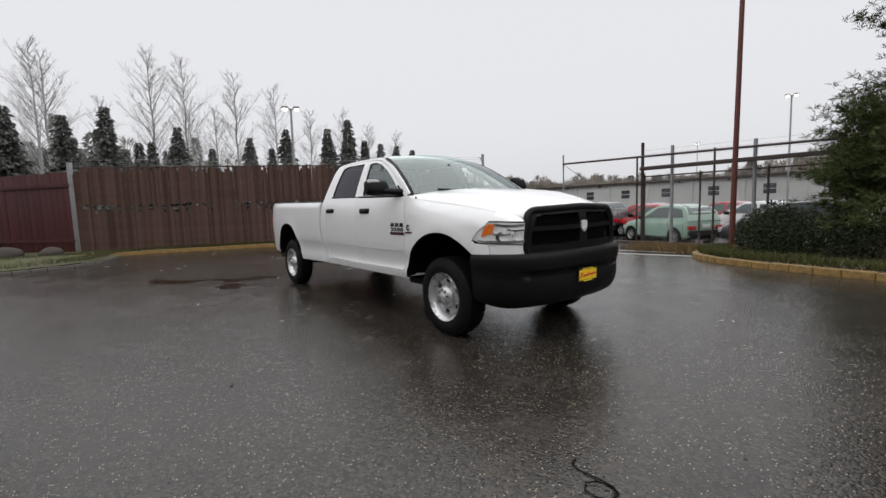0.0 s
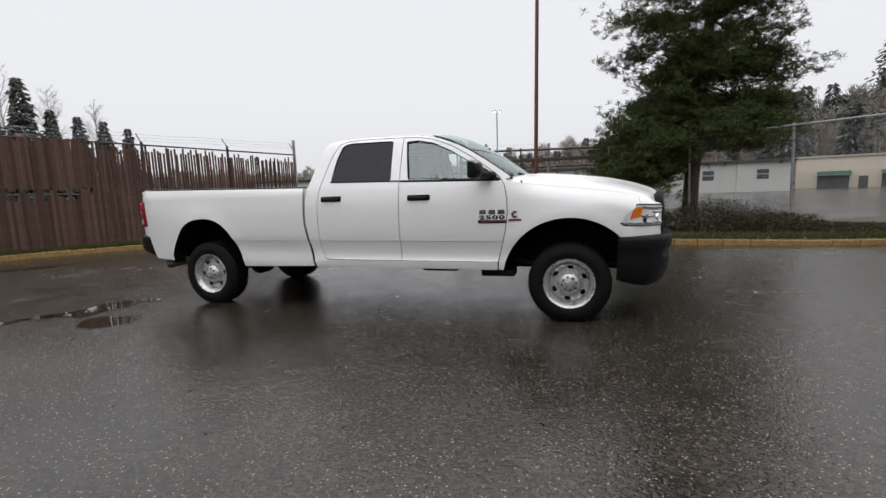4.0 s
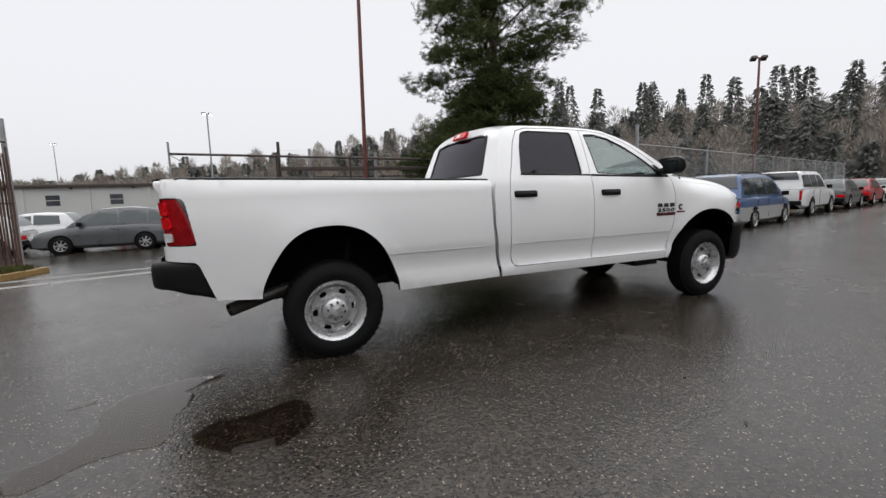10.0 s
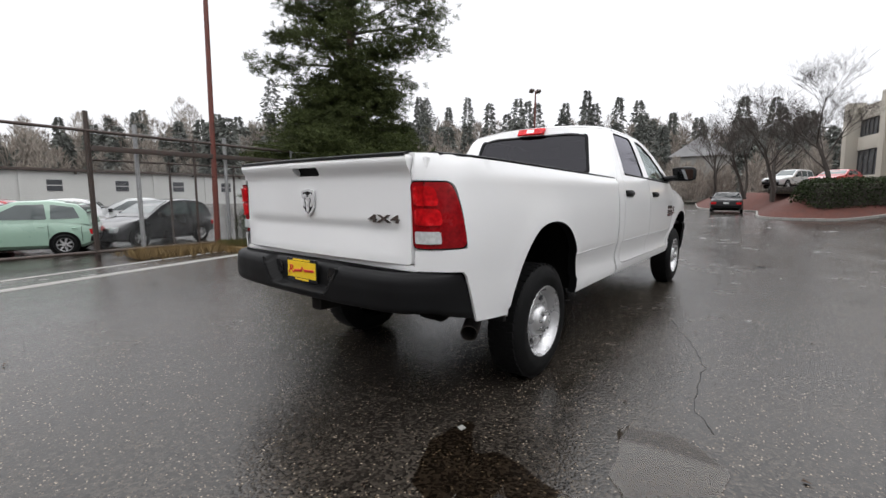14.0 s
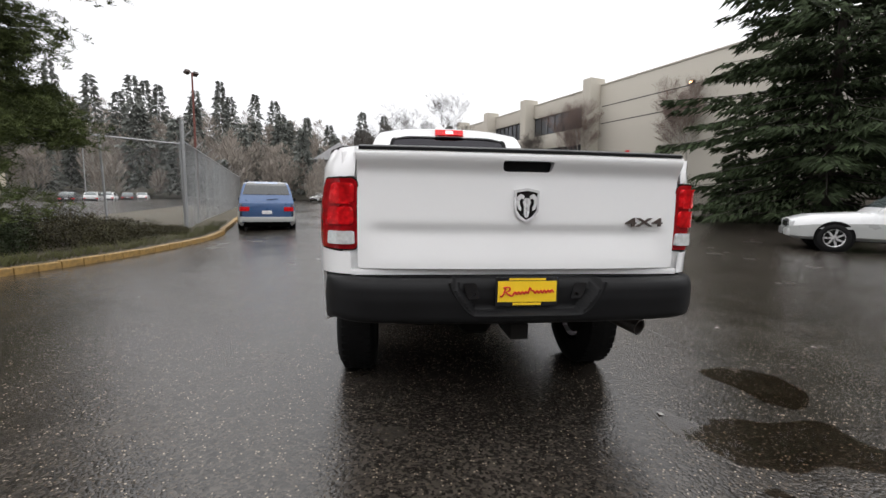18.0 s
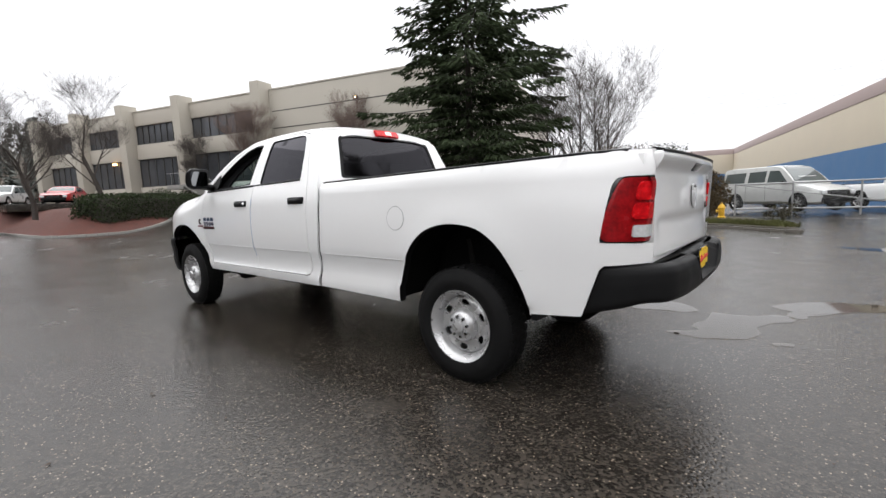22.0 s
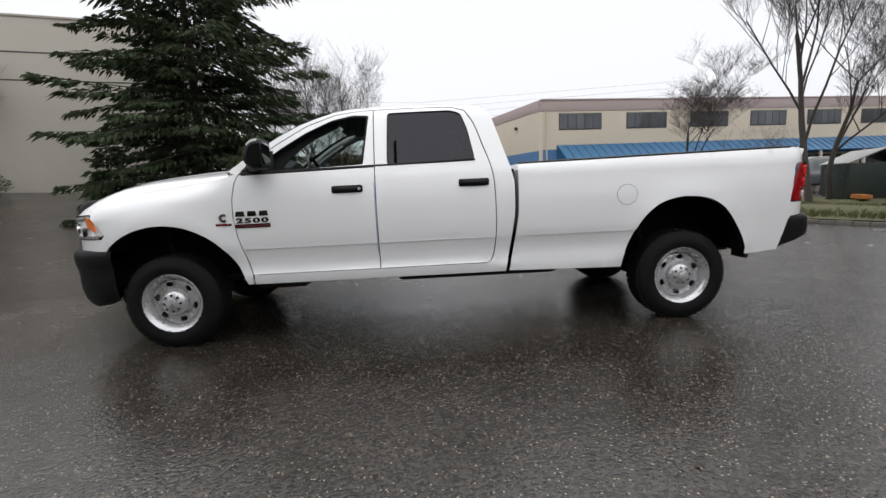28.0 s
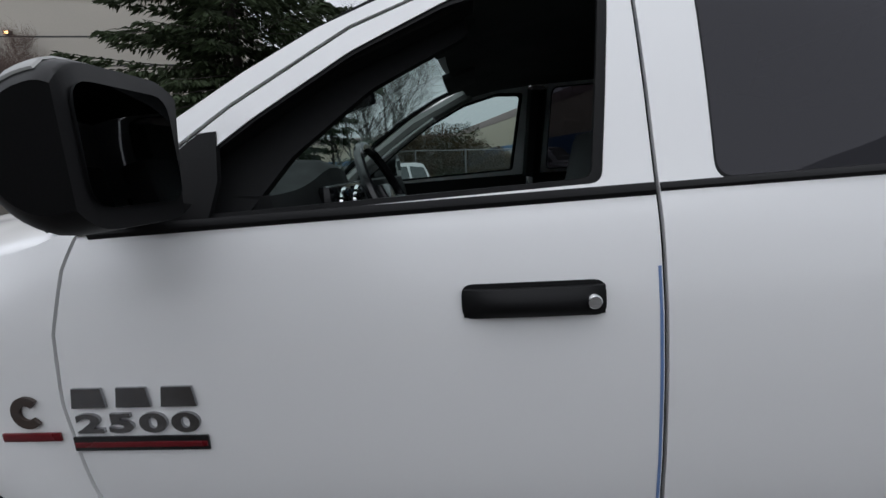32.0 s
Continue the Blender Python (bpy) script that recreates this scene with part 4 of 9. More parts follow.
for s in (1, -1):
    horn = [(0.012, 1.236), (0.03, 1.246), (0.046, 1.232), (0.047, 1.20), (0.04, 1.176), (0.028, 1.168), (0.026, 1.182), (0.034, 1.198), (0.034, 1.216), (0.026, 1.226), (0.016, 1.22)]
    face = [(0.0015, 1.228), (0.010, 1.226), (0.019, 1.208), (0.012, 1.188), (0.012, 1.158), (0.008, 1.142), (0.0015, 1.136)]
    part("emblem_relief", plate([(s * a, b) for a, b in face], lambda a, b: (gate_x(a, b) - 0.018, a, b), 0.03, off=(0.006, 0, 0)), BRIGHT, emb)
    part("emblem_relief", plate([(s * a, b) for a, b in horn], lambda a, b: (gate_x(a, b) - 0.018, a, b), 0.03, off=(0.006, 0, 0)), BRIGHT, emb)
words("4X4", 0.078, DARKSTEEL, gate, Matrix.Translation((gate_x(-0.60, 1.12) - 0.004, -0.60, 1.118)) @ Matrix.Rotation(radians(-83), 4, "Z") @ Matrix.Rotation(radians(90), 4, "X") @ Matrix.Diagonal((1.5, 0.72, 1, 1)), "drive_badge", "chrome four-by-four badge", 0.004, 1.05, 0.0015)


# rear bumper
def plan_curve(keys, n=200):
    """An even walk along a plan line given as (y, x) keys: f(0..1) gives the place and its outward normal."""
    P = np.array(smooth_line(keys, 12))
    d = np.concatenate([[0], np.cumsum(np.hypot(*np.diff(P, axis=0).T))])
    d /= d[-1]

    def at(t):
        y, x = (float(np.interp(t, d, P[:, k])) for k in (0, 1))
        e = 0.01
        a, b = max(0.0, t - e), min(1.0, t + e)
        ty, tx = (float(np.interp(b, d, P[:, k]) - np.interp(a, d, P[:, k])) for k in (0, 1))
        q = math.hypot(tx, ty) or 1
        return y, x, tx / q, ty / q
    return at


REAR_PLAN = plan_curve([(0, -3.425), (0.3, -3.424), (0.55, -3.415), (0.70, -3.398), (0.79, -3.37), (0.855, -3.32), (0.898, -3.25), (0.92, -3.17), (0.93, -3.08), (0.935, -2.99)])
REAR_SECTION = [(-0.05, 0.0), (-0.012, 0.0), (0.006, 0.05), (0.012, 0.12), (0.014, 0.17), (0.0145, 0.21), (0.015, 0.25), (0.0155, 0.29), (0.016, 0.35), (0.017, 0.42), (0.018, 0.5), (0.018, 0.58), (0.016, 0.65), (0.015, 0.72), (0.014, 0.78), (0.006, 0.9), (-0.006, 0.965), (-0.03, 1.0), (-0.06, 1.0)]


def rear_bumper(w, k):
    """w: -1 to 1 across, k: a place up the section."""
    q, f = REAR_SECTION[k]
    a = abs(w) * (1.0 - 0.085 * f)
    y, x, tx, ty = REAR_PLAN(a)
    side = max(0.0, (a - 0.68) / 0.32)
    zb, zt = 0.668 - 0.012 * (1 - a) + 0.01 * math.sin(math.pi * min(1, side * 2)) - 0.085 * side ** 1.4, 0.862 - 0.012 * side
    z = zb + (zt - zb) * f
    # pocket for the plate
    half_w = 0.235 + 0.11 * max(0.0, min(1.0, (z - 0.70) / 0.15))
    t = min(1.0, max(0.0, (half_w - y) / 0.022 + 0.5)) * min(1.0, max(0.0, (z - 0.70) / 0.02))
    q += (-0.062 * t + 0.03 * t * (1 - t)) * t * (3 - 2 * t) if t else 0.0
    return Vector((x - q * ty, math.copysign(y + q * tx * 0.6, w), z))


us = np.concatenate([-np.linspace(1, 0.36, 26), np.linspace(-0.35, 0.35, 141), np.linspace(0.36, 1, 26)])
rb = part("rear_bumper", grid(rear_bumper, us, range(len(REAR_SECTION)), lambda p: Vector((0.02, -0.02 if p.y > 0.8 else 0.02 if p.y < -0.8 else 0, 0))), TRIM, truck, "black textured step bumper")
part("bumper_step", grid(lambda w, v: Vector((rear_bumper(w, len(REAR_SECTION) - 2).x + 0.005 + 0.15 * v * (1 - 0.75 * max(0, abs(w) - 0.6) / 0.4), rear_bumper(w, len(REAR_SECTION) - 2).y * (1 - 0.05 * v), 0.858 + 0.003 * (int(v * 12) % 2))), np.linspace(-0.93, 0.93, 41), np.linspace(0, 1, 13), (0, 0, -0.02)), TRIM, rb)
lip = [(0.362, 0.852), (0.352, 0.82), (0.325, 0.775), (0.29, 0.73), (0.262, 0.708), (0.23, 0.70)]
lip = [(-a, b) for a, b in lip] + [(0.0, 0.699)] + lip[::-1]
part("recess_lip", tube(bmesh.new(), [(-3.4375 + 0.02 * abs(a) ** 2, a, b) for a, b in curved(lip, 4)], 0.007, 8), TRIM, rb)
for s in (1, -1):
    part("step_pocket", plate(rounded([(0.215, 0.765), (0.27, 0.765), (0.295, 0.84), (0.235, 0.84)], 0.012), lambda a, b: (-3.388, s * a, b), 0.05, off=(0.008, 0, 0)), GLOSSBLACK, rb)
    part("plate_lamp", boxed(-3.388, -3.377, s * 0.245 - 0.009, s * 0.245 + 0.009, 0.778, 0.798, 0.003), LENSCLEAR if s > 0 else GALV, rb)


def dealer_plate(x, z0, face, parent):
    """A yellow dealer plate; its lettering is drawn as plain bars."""
    m = Matrix.Translation((x, 0, z0)) @ (Matrix.Rotation(radians(180), 4, "Z") if face < 0 else Matrix()) @ Matrix.Diagonal((0.9, 0.95, 0.84, 1))
    p = part("number_plate", boxed(-0.004, 0.004, -0.155, 0.155, -0.08, 0.08, 0.003), GLOSSBLACK, parent, "dealer plate, yellow with red script and a black frame", m=m)
    part("plate_face", boxed(0.004, 0.007, -0.145, 0.145, -0.056, 0.058), YELLOW, p)
    k = [(-0.132, -0.012), (-0.125, -0.02), (-0.108, 0.022), (-0.118, 0.03), (-0.09, 0.03), (-0.088, 0.012), (-0.105, 0.004), (-0.08, -0.018)]
    k += [(-0.07 + 0.2 * i / 22, (0.004 if i % 2 else -0.012) + (0.018 if i in (9, 10) else 0)) for i in range(23)]
    bm = tube(bmesh.new(), [(0.0085, a, b + a * 0.06) for a, b in curved(k, 3)], 0.0042, 6)
    part("script_stroke", bm, REDINK, p)
    part("frame_line", boxed(0.004, 0.006, -0.09, 0.09, 0.062, 0.074), YELLOW, p)
    part("frame_line", boxed(0.004, 0.006, -0.07, 0.07, -0.074, -0.061), YELLOW, p)
    return p


dealer_plate(-3.40, 0.803, -1, rb)
# hitch receiver
part("hitch", box(box(bmesh.new(), -3.31, -3.05, -0.045, 0.045, 0.545, 0.625, 0.008), -3.10, -3.0, -0.40, 0.40, 0.58, 0.65, 0.01), UNDER, truck, "black hitch receiver")


# front bumper and grille
FRONT_PLAN = plan_curve([(0, 3.135), (0.3, 3.128), (0.55, 3.085), (0.70, 3.03), (0.80, 2.965), (0.88, 2.88), (0.935, 2.78), (0.962, 2.69), (0.97, 2.60)])
FRONT_SECTION = [(-0.20, 0.0), (-0.11, 0.0), (-0.06, 0.06), (-0.02, 0.18), (0.0, 0.34), (0.004, 0.50), (0.0, 0.56), (-0.012, 0.60), (-0.012, 0.66), (0.012, 0.70), (0.024, 0.78), (0.026, 0.9), (0.016, 0.965), (-0.005, 1.0), (-0.09, 1.0)]


def front_bumper(w, k):
    """w: -1 to 1 across, k: a place up the section."""
    q, f = FRONT_SECTION[k]
    a = abs(w)
    y, x, tx, ty = FRONT_PLAN(a)
    groove = max(0.0, min(1.0, (0.62 - a) / 0.08))
    if 7 <= k <= 8:
        q = 0.006 + (q - 0.03 - 0.006) * groove
    side = max(0.0, (a - 0.6) / 0.4)
    z0, z1 = 0.352 + 0.075 * side ** 2, 0.842 + 0.006 * (1 - a)
    q *= 1 - 0.55 * side if q < 0 else 1
    return Vector((x + q * ty, math.copysign(y - q * tx * 0.7, w), z0 + (z1 - z0) * f))


fb = part("front_bumper", grid(front_bumper, np.linspace(-1, 1, 65), range(len(FRONT_SECTION)), lambda p: Vector((-0.02, -0.02 if p.y > 0.8 else 0.02 if p.y < -0.8 else 0, 0))), TRIM, truck, "black textured front bumper")
dealer_plate(3.15, 0.60, 1, fb)
part("air_dam", grid(lambda u, v: (2.93 - 0.16 * u * u, u * 0.62, 0.345 + 0.10 * v), np.linspace(-1, 1, 15), (0, 1), (-0.02, 0, 0)), TRIM, fb)


def grille_pt(a, b):
    return Vector((3.108 - 0.135 * (a / 0.7) ** 2 - 0.04 * max(0, (b - 1.08) / 0.15) ** 2, a, b))


gout = rounded([(-0.675, 0.82), (0.675, 0.82), (0.672, 1.0), (0.635, 1.215), (0.0, 1.238), (-0.635, 1.215), (-0.672, 1.0)], 0.13, 9)
gh = [rounded(h, 0.02) for h in ([(-0.62, 0.915), (-0.055, 0.915), (-0.055, 1.035), (-0.61, 1.035)], [(0.055, 0.915), (0.62, 0.915), (0.61, 1.035), (0.055, 1.035)],
                                 [(-0.60, 1.075), (-0.055, 1.075), (-0.055, 1.185), (-0.55, 1.175)], [(0.055, 1.075), (0.60, 1.075), (0.55, 1.175), (0.055, 1.185)])]
gr = part("grille", plate(gout, grille_pt, 0.04, gh, (-0.05, 0, 0), rs=0.025), TRIM, truck, "black crossbar grille")
rim_line = [grille_pt(a, b) + Vector((-0.008, 0, 0)) for a, b in resample(gout, 0.025)]
part("grille_surround", tube(bmesh.new(), rim_line + rim_line[:2], 0.034, 10, cap=False), TRIM, gr, "thick rounded black grille surround")
part("grille_mesh", plate([(a * 0.93, 0.87 + (b - 0.87) * 0.9) for a, b in gout], lambda a, b: grille_pt(a, b) + Vector((-0.05, 0, 0)), 0.1, off=(-0.01, 0, 0)), LINER, gr)
for i in range(5):
    for s in (1, -1):
        for z0 in (0.925, 1.085):
            zz = z0 + 0.022 * i
            part("grille_slat", grid(lambda u, v: grille_pt(s * u, zz + 0.005 * v) + Vector((-0.02, 0, 0)), np.linspace(0.06, 0.575, 8), (0, 1), (-0.015, 0, 0)), LINER, gr)
part("emblem", plate([(a * 0.85, 1.058 + (b - 1.194) * 0.75) for a, b in sh], lambda a, b: grille_pt(a, b) + Vector((0.012, 0, 0)), 0.03, off=(-0.012, 0, 0)), BRIGHT, gr, "chrome shield emblem")
for s in (1, -1):
    part("lamp_surround", grid(lambda u, v: (3.0 - 0.39 * u ** 1.25, s * (0.657 + 0.3 * u ** 0.72), 0.80 + (0.14 + 0.025 * u) * v), np.linspace(0, 0.72, 12), (0, 0.5, 1), (-0.03, -s * 0.02, 0)), PAINT, truck)

    def nose_pt(u, v):
        """Bridges the lamp's upper edge and the bonnet's side edge."""
        a = Vector((3.0 - 0.39 * u ** 1.25, 0.66 + 0.3 * u ** 0.72, 1.12 + 0.018 * u))
        c = hood_pt(min(1.0, (a.x - 1.572) / 1.373), 1.0)
        b = Vector(((a.x + c.x) / 2 + 0.012, (a.y + c.y) / 2 + 0.012, c.z * 0.72 + a.z * 0.28))
        p = a * (1 - v) ** 2 + b * 2 * v * (1 - v) + c * v * v
        return Vector((p.x, s * p.y, p.z))

    part("nose_panel", grid(nose_pt, np.linspace(0, 0.64, 16), np.linspace(0, 1, 9), (-0.006, -s * 0.006, -0.004)), PAINT, truck)

# inner shell that closes the body, chassis and running gear
# dark boxes added so that no light leaks through the panel gaps
core = bmesh.new()
box(core, 1.35, 2.75, -0.50, 0.50, 0.46, 1.06, 0.03)
box(core, -0.66, 1.42, -0.90, 0.90, 0.535, 0.62, 0.02)
box(core, -3.2, -0.72, -0.48, 0.48, 0.60, 0.87, 0.02)
part("inner_shell", core, LINER, truck)
ch = bmesh.new()
for s in (1, -1):
    box(ch, -2.9, 2.7, s * 0.42 - 0.045, s * 0.42 + 0.045, 0.50, 0.62, 0.01)
for x in (-2.9, -1.3, -0.2, 0.7, 1.5, 2.7):
    box(ch, x - 0.04, x + 0.04, -0.42, 0.42, 0.52, 0.58, 0.006)
part("chassis_frame", ch, UNDER, truck, "black chassis frame")
part("gearbox", boxed(0.2, 1.2, -0.16, 0.22, 0.37, 0.56, 0.05), UNDER, truck)
for x0, x1, y0, y1, z0, z1 in ((0.55, 0.95, -0.62, -0.45, 0.42, 0.5), (1.25, 1.6, -0.75, -0.5, 0.40, 0.47), (1.1, 1.5, 0.45, 0.78, 0.43, 0.5), (-1.2, -0.9, -0.8, 0.8, 0.47, 0.53), (0.2, 0.55, 0.72, 0.80, 0.47, 0.52)):
    part("skid_plate", boxed(x0, x1, y0, y1, z0, z1, 0.01), UNDER, truck)
part("fuel_tank", boxed(-1.1, 0.3, 0.46, 0.82, 0.44, 0.60, 0.05), UNDER, truck)
for x in (-AX, AX):
    bm = tube(bmesh.new(), [(x, -0.75, HUB_Z), (x, 0.75, HUB_Z)], 0.055, 12)
    lathe_c = 0.0 if x < 0 else 0.22
    tube(bm, [(x, lathe_c - 0.17, HUB_Z), (x, lathe_c - 0.08, HUB_Z), (x, lathe_c + 0.08, HUB_Z), (x, lathe_c + 0.17, HUB_Z)], [0.06, 0.165, 0.165, 0.06], 14)
    part("axle", bm, UNDER, truck, "black live axle")
    for s in (1, -1):
        sp = tube(bmesh.new(), [(x - 0.62, s * 0.52, 0.55), (x, s * 0.54, 0.44), (x + 0.62, s * 0.52, 0.55)], 0.03, 6)
        part("spring", sp, UNDER, truck)
        part("damper", tube(bmesh.new(), [(x + 0.1, s * 0.55, 0.40), (x + 0.22, s * 0.50, 0.92)], 0.028, 8), UNDER, truck)
part("drive_shaft", tube(bmesh.new(), [(0.3, 0, 0.45), (-2.0, 0, 0.42)], 0.05, 10), UNDER, truck)
ex = tube(bmesh.new(), [(1.2, -0.35, 0.48), (-0.4, -0.40, 0.5), (-1.9, -0.45, 0.66), (-2.3, -0.55, 0.60), (-2.5, -0.68, 0.537), (-2.6, -0.72, 0.518)], [0.045, 0.045, 0.045, 0.042, 0.04, 0.04], 12, cap=False)
exo = part("exhaust_pipe", ex, UNDER, truck, "dark exhaust pipe with its tip behind the rear wheel")
tp = tube(bmesh.new(), [(-2.46, -0.64, 0.56), (-2.73, -0.77, 0.508), (-2.92, -0.861, 0.471)], [0.046, 0.048, 0.05], 20, cap=False)
shell(tp, lambda p: Vector((0, 0, 0)) - (p - Vector((p.x, -0.64 - 0.4815 * (-2.46 - p.x), 0.56 - 0.1926 * (-2.46 - p.x)))).normalized() * 0.006)
part("exhaust_tip", tp, PIPESTEEL, exo, "darkened steel tip")

# cabin
for x, w0, w1 in ((0.52, 0.16, 0.72), (0.52, -0.72, -0.16), (-0.22, -0.74, 0.74)):
    bm = bmesh.new()
    box(bm, x - 0.26, x + 0.28, w0, w1, 0.86, 1.03, 0.05)
    st = part("seat", bm, SEAT, truck, "grey cloth seat")
    bm = boxed(-0.075, 0.075, w0, w1, 0.0, 0.62, 0.05)
    part("backrest", bm, SEAT, st, m=pose(x - 0.24, 0, 1.0, 0, -13 if x > 0 else -8, 0))
    for yc in ([(w0 + w1) / 2] if x > 0 else [-0.45, 0.45]):
        part("headrest", boxed(-0.05, 0.05, -0.13, 0.13, 0.0, 0.19, 0.045), SEAT, st, m=pose(x - 0.41 if x > 0 else x - 0.27, yc, 1.60, 0, -8, 0))


def dash_pt(u, v):
    return Vector((1.58 - 0.40 * math.sin(u * math.pi * 0.5) - 0.05 * (abs(v) > 0.3), v * 0.84, 1.425 + 0.03 * math.sin(u * 3) + 0.085 * math.exp(-((v - 0.46) / 0.24) ** 2) * math.sin(math.pi * min(1, u * 1.1)) - 0.32 * max(0, u - 0.72) / 0.28))


dash = part("dashboard", grid(dash_pt, np.linspace(0, 1, 14), np.linspace(-1, 1, 25), (0.02, 0, -0.03)), CABIN, truck, "dark grey dashboard")
part("dash_lower", boxed(1.16, 1.5, -0.80, 0.80, 0.75, 1.30, 0.05), CABIN, truck)
part("instrument_panel", boxed(1.13, 1.17, 0.24, 0.58, 1.30, 1.46, 0.02), GLOSSBLACK, dash)
for yc in (0.33, 0.47):
    part("gauge_ring", lathe([(0.052, 0.004), (0.058, 0.008), (0.062, 0.0)], 24), CHROME, dash, m=pose(1.125, yc, 1.39, 0, 0, 90))
part("vent", boxed(1.07, 1.10, 0.66, 0.78, 1.22, 1.30, 0.015), CABINLIGHT, dash)
sw = bmesh.new()
ringp = [(0, 0.185 * math.cos(t), 0.185 * math.sin(t)) for t in np.linspace(0, 2 * math.pi, 33)]
tube(sw, ringp, 0.015, 8, cap=False)
box(sw, -0.01, 0.03, -0.07, 0.07, -0.06, 0.06, 0.015)
for a in (0, 180, 270):
    t = radians(a)
    tube(sw, [(0.01, 0.05 * math.cos(t), 0.05 * math.sin(t)), (0, 0.18 * math.cos(t), 0.18 * math.sin(t))], 0.016, 6)
part("steering_wheel", sw, GLOSSBLACK, truck, "black steering wheel", m=pose(1.0, 0.41, 1.395, 0, 24, 0))
part("steering_column", tube(bmesh.new(), [(1.02, 0.41, 1.39), (1.25, 0.41, 1.28)], 0.045, 10), CABIN, truck)
part("inner_mirror", boxed(-0.015, 0.02, -0.125, 0.125, -0.035, 0.035, 0.015), GLOSSBLACK, truck, "black interior mirror", m=pose(1.17, 0.0, 1.76, 0, 8, 34))
for s in (1, -1):
    part("pillar_trim", tube(bmesh.new(), [screen_pt(u, s * 0.95) + Vector((-0.06, 0, -0.03)) for u in (0.02, 0.3, 0.6, 0.95)], 0.035 if s < 0 else 0.05, 8), CABINLIGHT if s < 0 else CABIN, truck, "moulded pillar trim")
    part("grab_handle", tube(bmesh.new(), [screen_pt(u, s * 0.9) + Vector((-0.11, 0, -0.06)) for u in (0.3, 0.42, 0.55, 0.68)], 0.014, 6), CABINLIGHT, truck)
    part("door_card", plate(front_door_outline[:7] + [(0.45, 1.42), (0.45, 0.62)], lambda x, z: (x, s * (side_y(x, z) - 0.06), z), 0.12, off=(0, -s * 0.02, 0)), CABIN, truck)
    part("door_card", plate([(0.41, 0.62), (0.41, 1.42), (-0.48, 1.42), (-0.50, 0.75)], lambda x, z: (x, s * (side_y(x, z) - 0.06), z), 0.12, off=(0, -s * 0.02, 0)), CABIN, truck)
    part("pillar_trim", tube(bmesh.new(), [(0.42, s * 0.87, 1.42), (0.40, s * 0.68, 1.86)], 0.05, 8), CABIN, truck)
    part("sun_visor", boxed(-0.14, 0.0, -0.2, 0.2, -0.012, 0.012, 0.008), HEADLINER, truck, m=pose(0.86, s * 0.38, 1.85, 0, 14, 0))
part("pillar_trim", plate(rounded([(1.44, 1.41), (1.18, 1.62), (0.98, 1.745), (0.76, 1.835), (0.74, 1.775), (0.96, 1.665), (1.13, 1.53), (1.235, 1.40)], 0.02), lambda x, z: (x, side_y(x, z) - 0.075 - 0.06 * max(0, 1.44 - x), z), 0.06, off=(0, -0.03, 0)), CABIN, truck, "dark moulded pillar cover")
part("cab_inner_back", boxed(-0.60, -0.56, -0.86, 0.86, 0.62, 1.44, 0.02), CABIN, truck)
# added dark slab: stands in for the shade between cab and bed
part("gap_liner", boxed(-0.729, -0.707, -0.84, 0.84, 0.75, 1.36), LINER, truck)
part("firewall", boxed(1.42, 1.46, -0.86, 0.86, 0.55, 1.38, 0.01), LINER, truck)


# wheels
def wheel_disc(r):
    return float(np.interp(r, (0.0, 0.085, 0.105, 0.125, 0.15, 0.175, 0.196, 0.206, 0.222), (-0.02, -0.02, -0.02, -0.024, -0.028, -0.016, -0.035, -0.055, -0.055)))


def make_wheel(tr=TYRE_R, wid=0.26, rim=0.23):
    """A steel wheel with its tyre, facing +y, centred on the hub."""
    h = wid / 2
    tyre = [(rim - 0.004, h - 0.045), (rim + 0.006, h - 0.02), (rim + 0.03, h - 0.006), (rim + 0.07, h), (tr - 0.075, h - 0.002), (tr - 0.04, h - 0.016), (tr - 0.016, h - 0.03), (tr - 0.003, h - 0.055), (tr, h - 0.085), (tr, -h + 0.085),
            (tr - 0.003, -h + 0.055), (tr - 0.016, -h + 0.03), (tr - 0.075, -h), (rim + 0.03, -h + 0.006), (rim - 0.004, -h + 0.045)]
    ty = lathe(tyre, 64)
    rimp = [(rim - 0.03, -h + 0.05), (rim - 0.03, h - 0.09), (rim - 0.022, h - 0.05), (rim - 0.010, h - 0.035), (rim + 0.008, h - 0.018), (rim + 0.014, h - 0.013), (rim + 0.012, h - 0.008), (rim + 0.002, h - 0.016), (rim - 0.012, h - 0.03), (rim - 0.026, h - 0.052), (rim - 0.036, h - 0.09)]
    rm = lathe(rimp, 56)
    outl = [(0.205 * math.cos(t), 0.205 * math.sin(t)) for t in np.linspace(0, 2 * math.pi, 48, endpoint=False)]
    hs = []
    for i in range(6):
        c = 2 * math.pi * (i + 0.25) / 6
        pts = []
        for q in np.linspace(0, 2 * math.pi, 16, endpoint=False):
            a, b = 0.021 * math.cos(q), 0.031 * math.sin(q)
            rr = 0.156 + math.copysign(abs(math.cos(q)) ** 0.8, math.cos(q)) * 0.021
            an = c + math.copysign(abs(math.sin(q)) ** 0.8, math.sin(q)) * 0.030 / rr
            pts.append((rr * math.cos(an), rr * math.sin(an)))
        hs.append(pts)
    dm = plate(outl, lambda a, b: (a, h - 0.05 + wheel_disc(math.hypot(a, b)), b), 0.018, hs, (0, -0.012, 0), rs=0.014)
    cap = lathe([(0, 0.052), (0.03, 0.051), (0.04, 0.047), (0.046, 0.03), (0.078, 0.022), (0.098, 0.004), (0.109, -0.02), (0.112, -0.036)], 36)
    return ty, rm, dm, cap, h


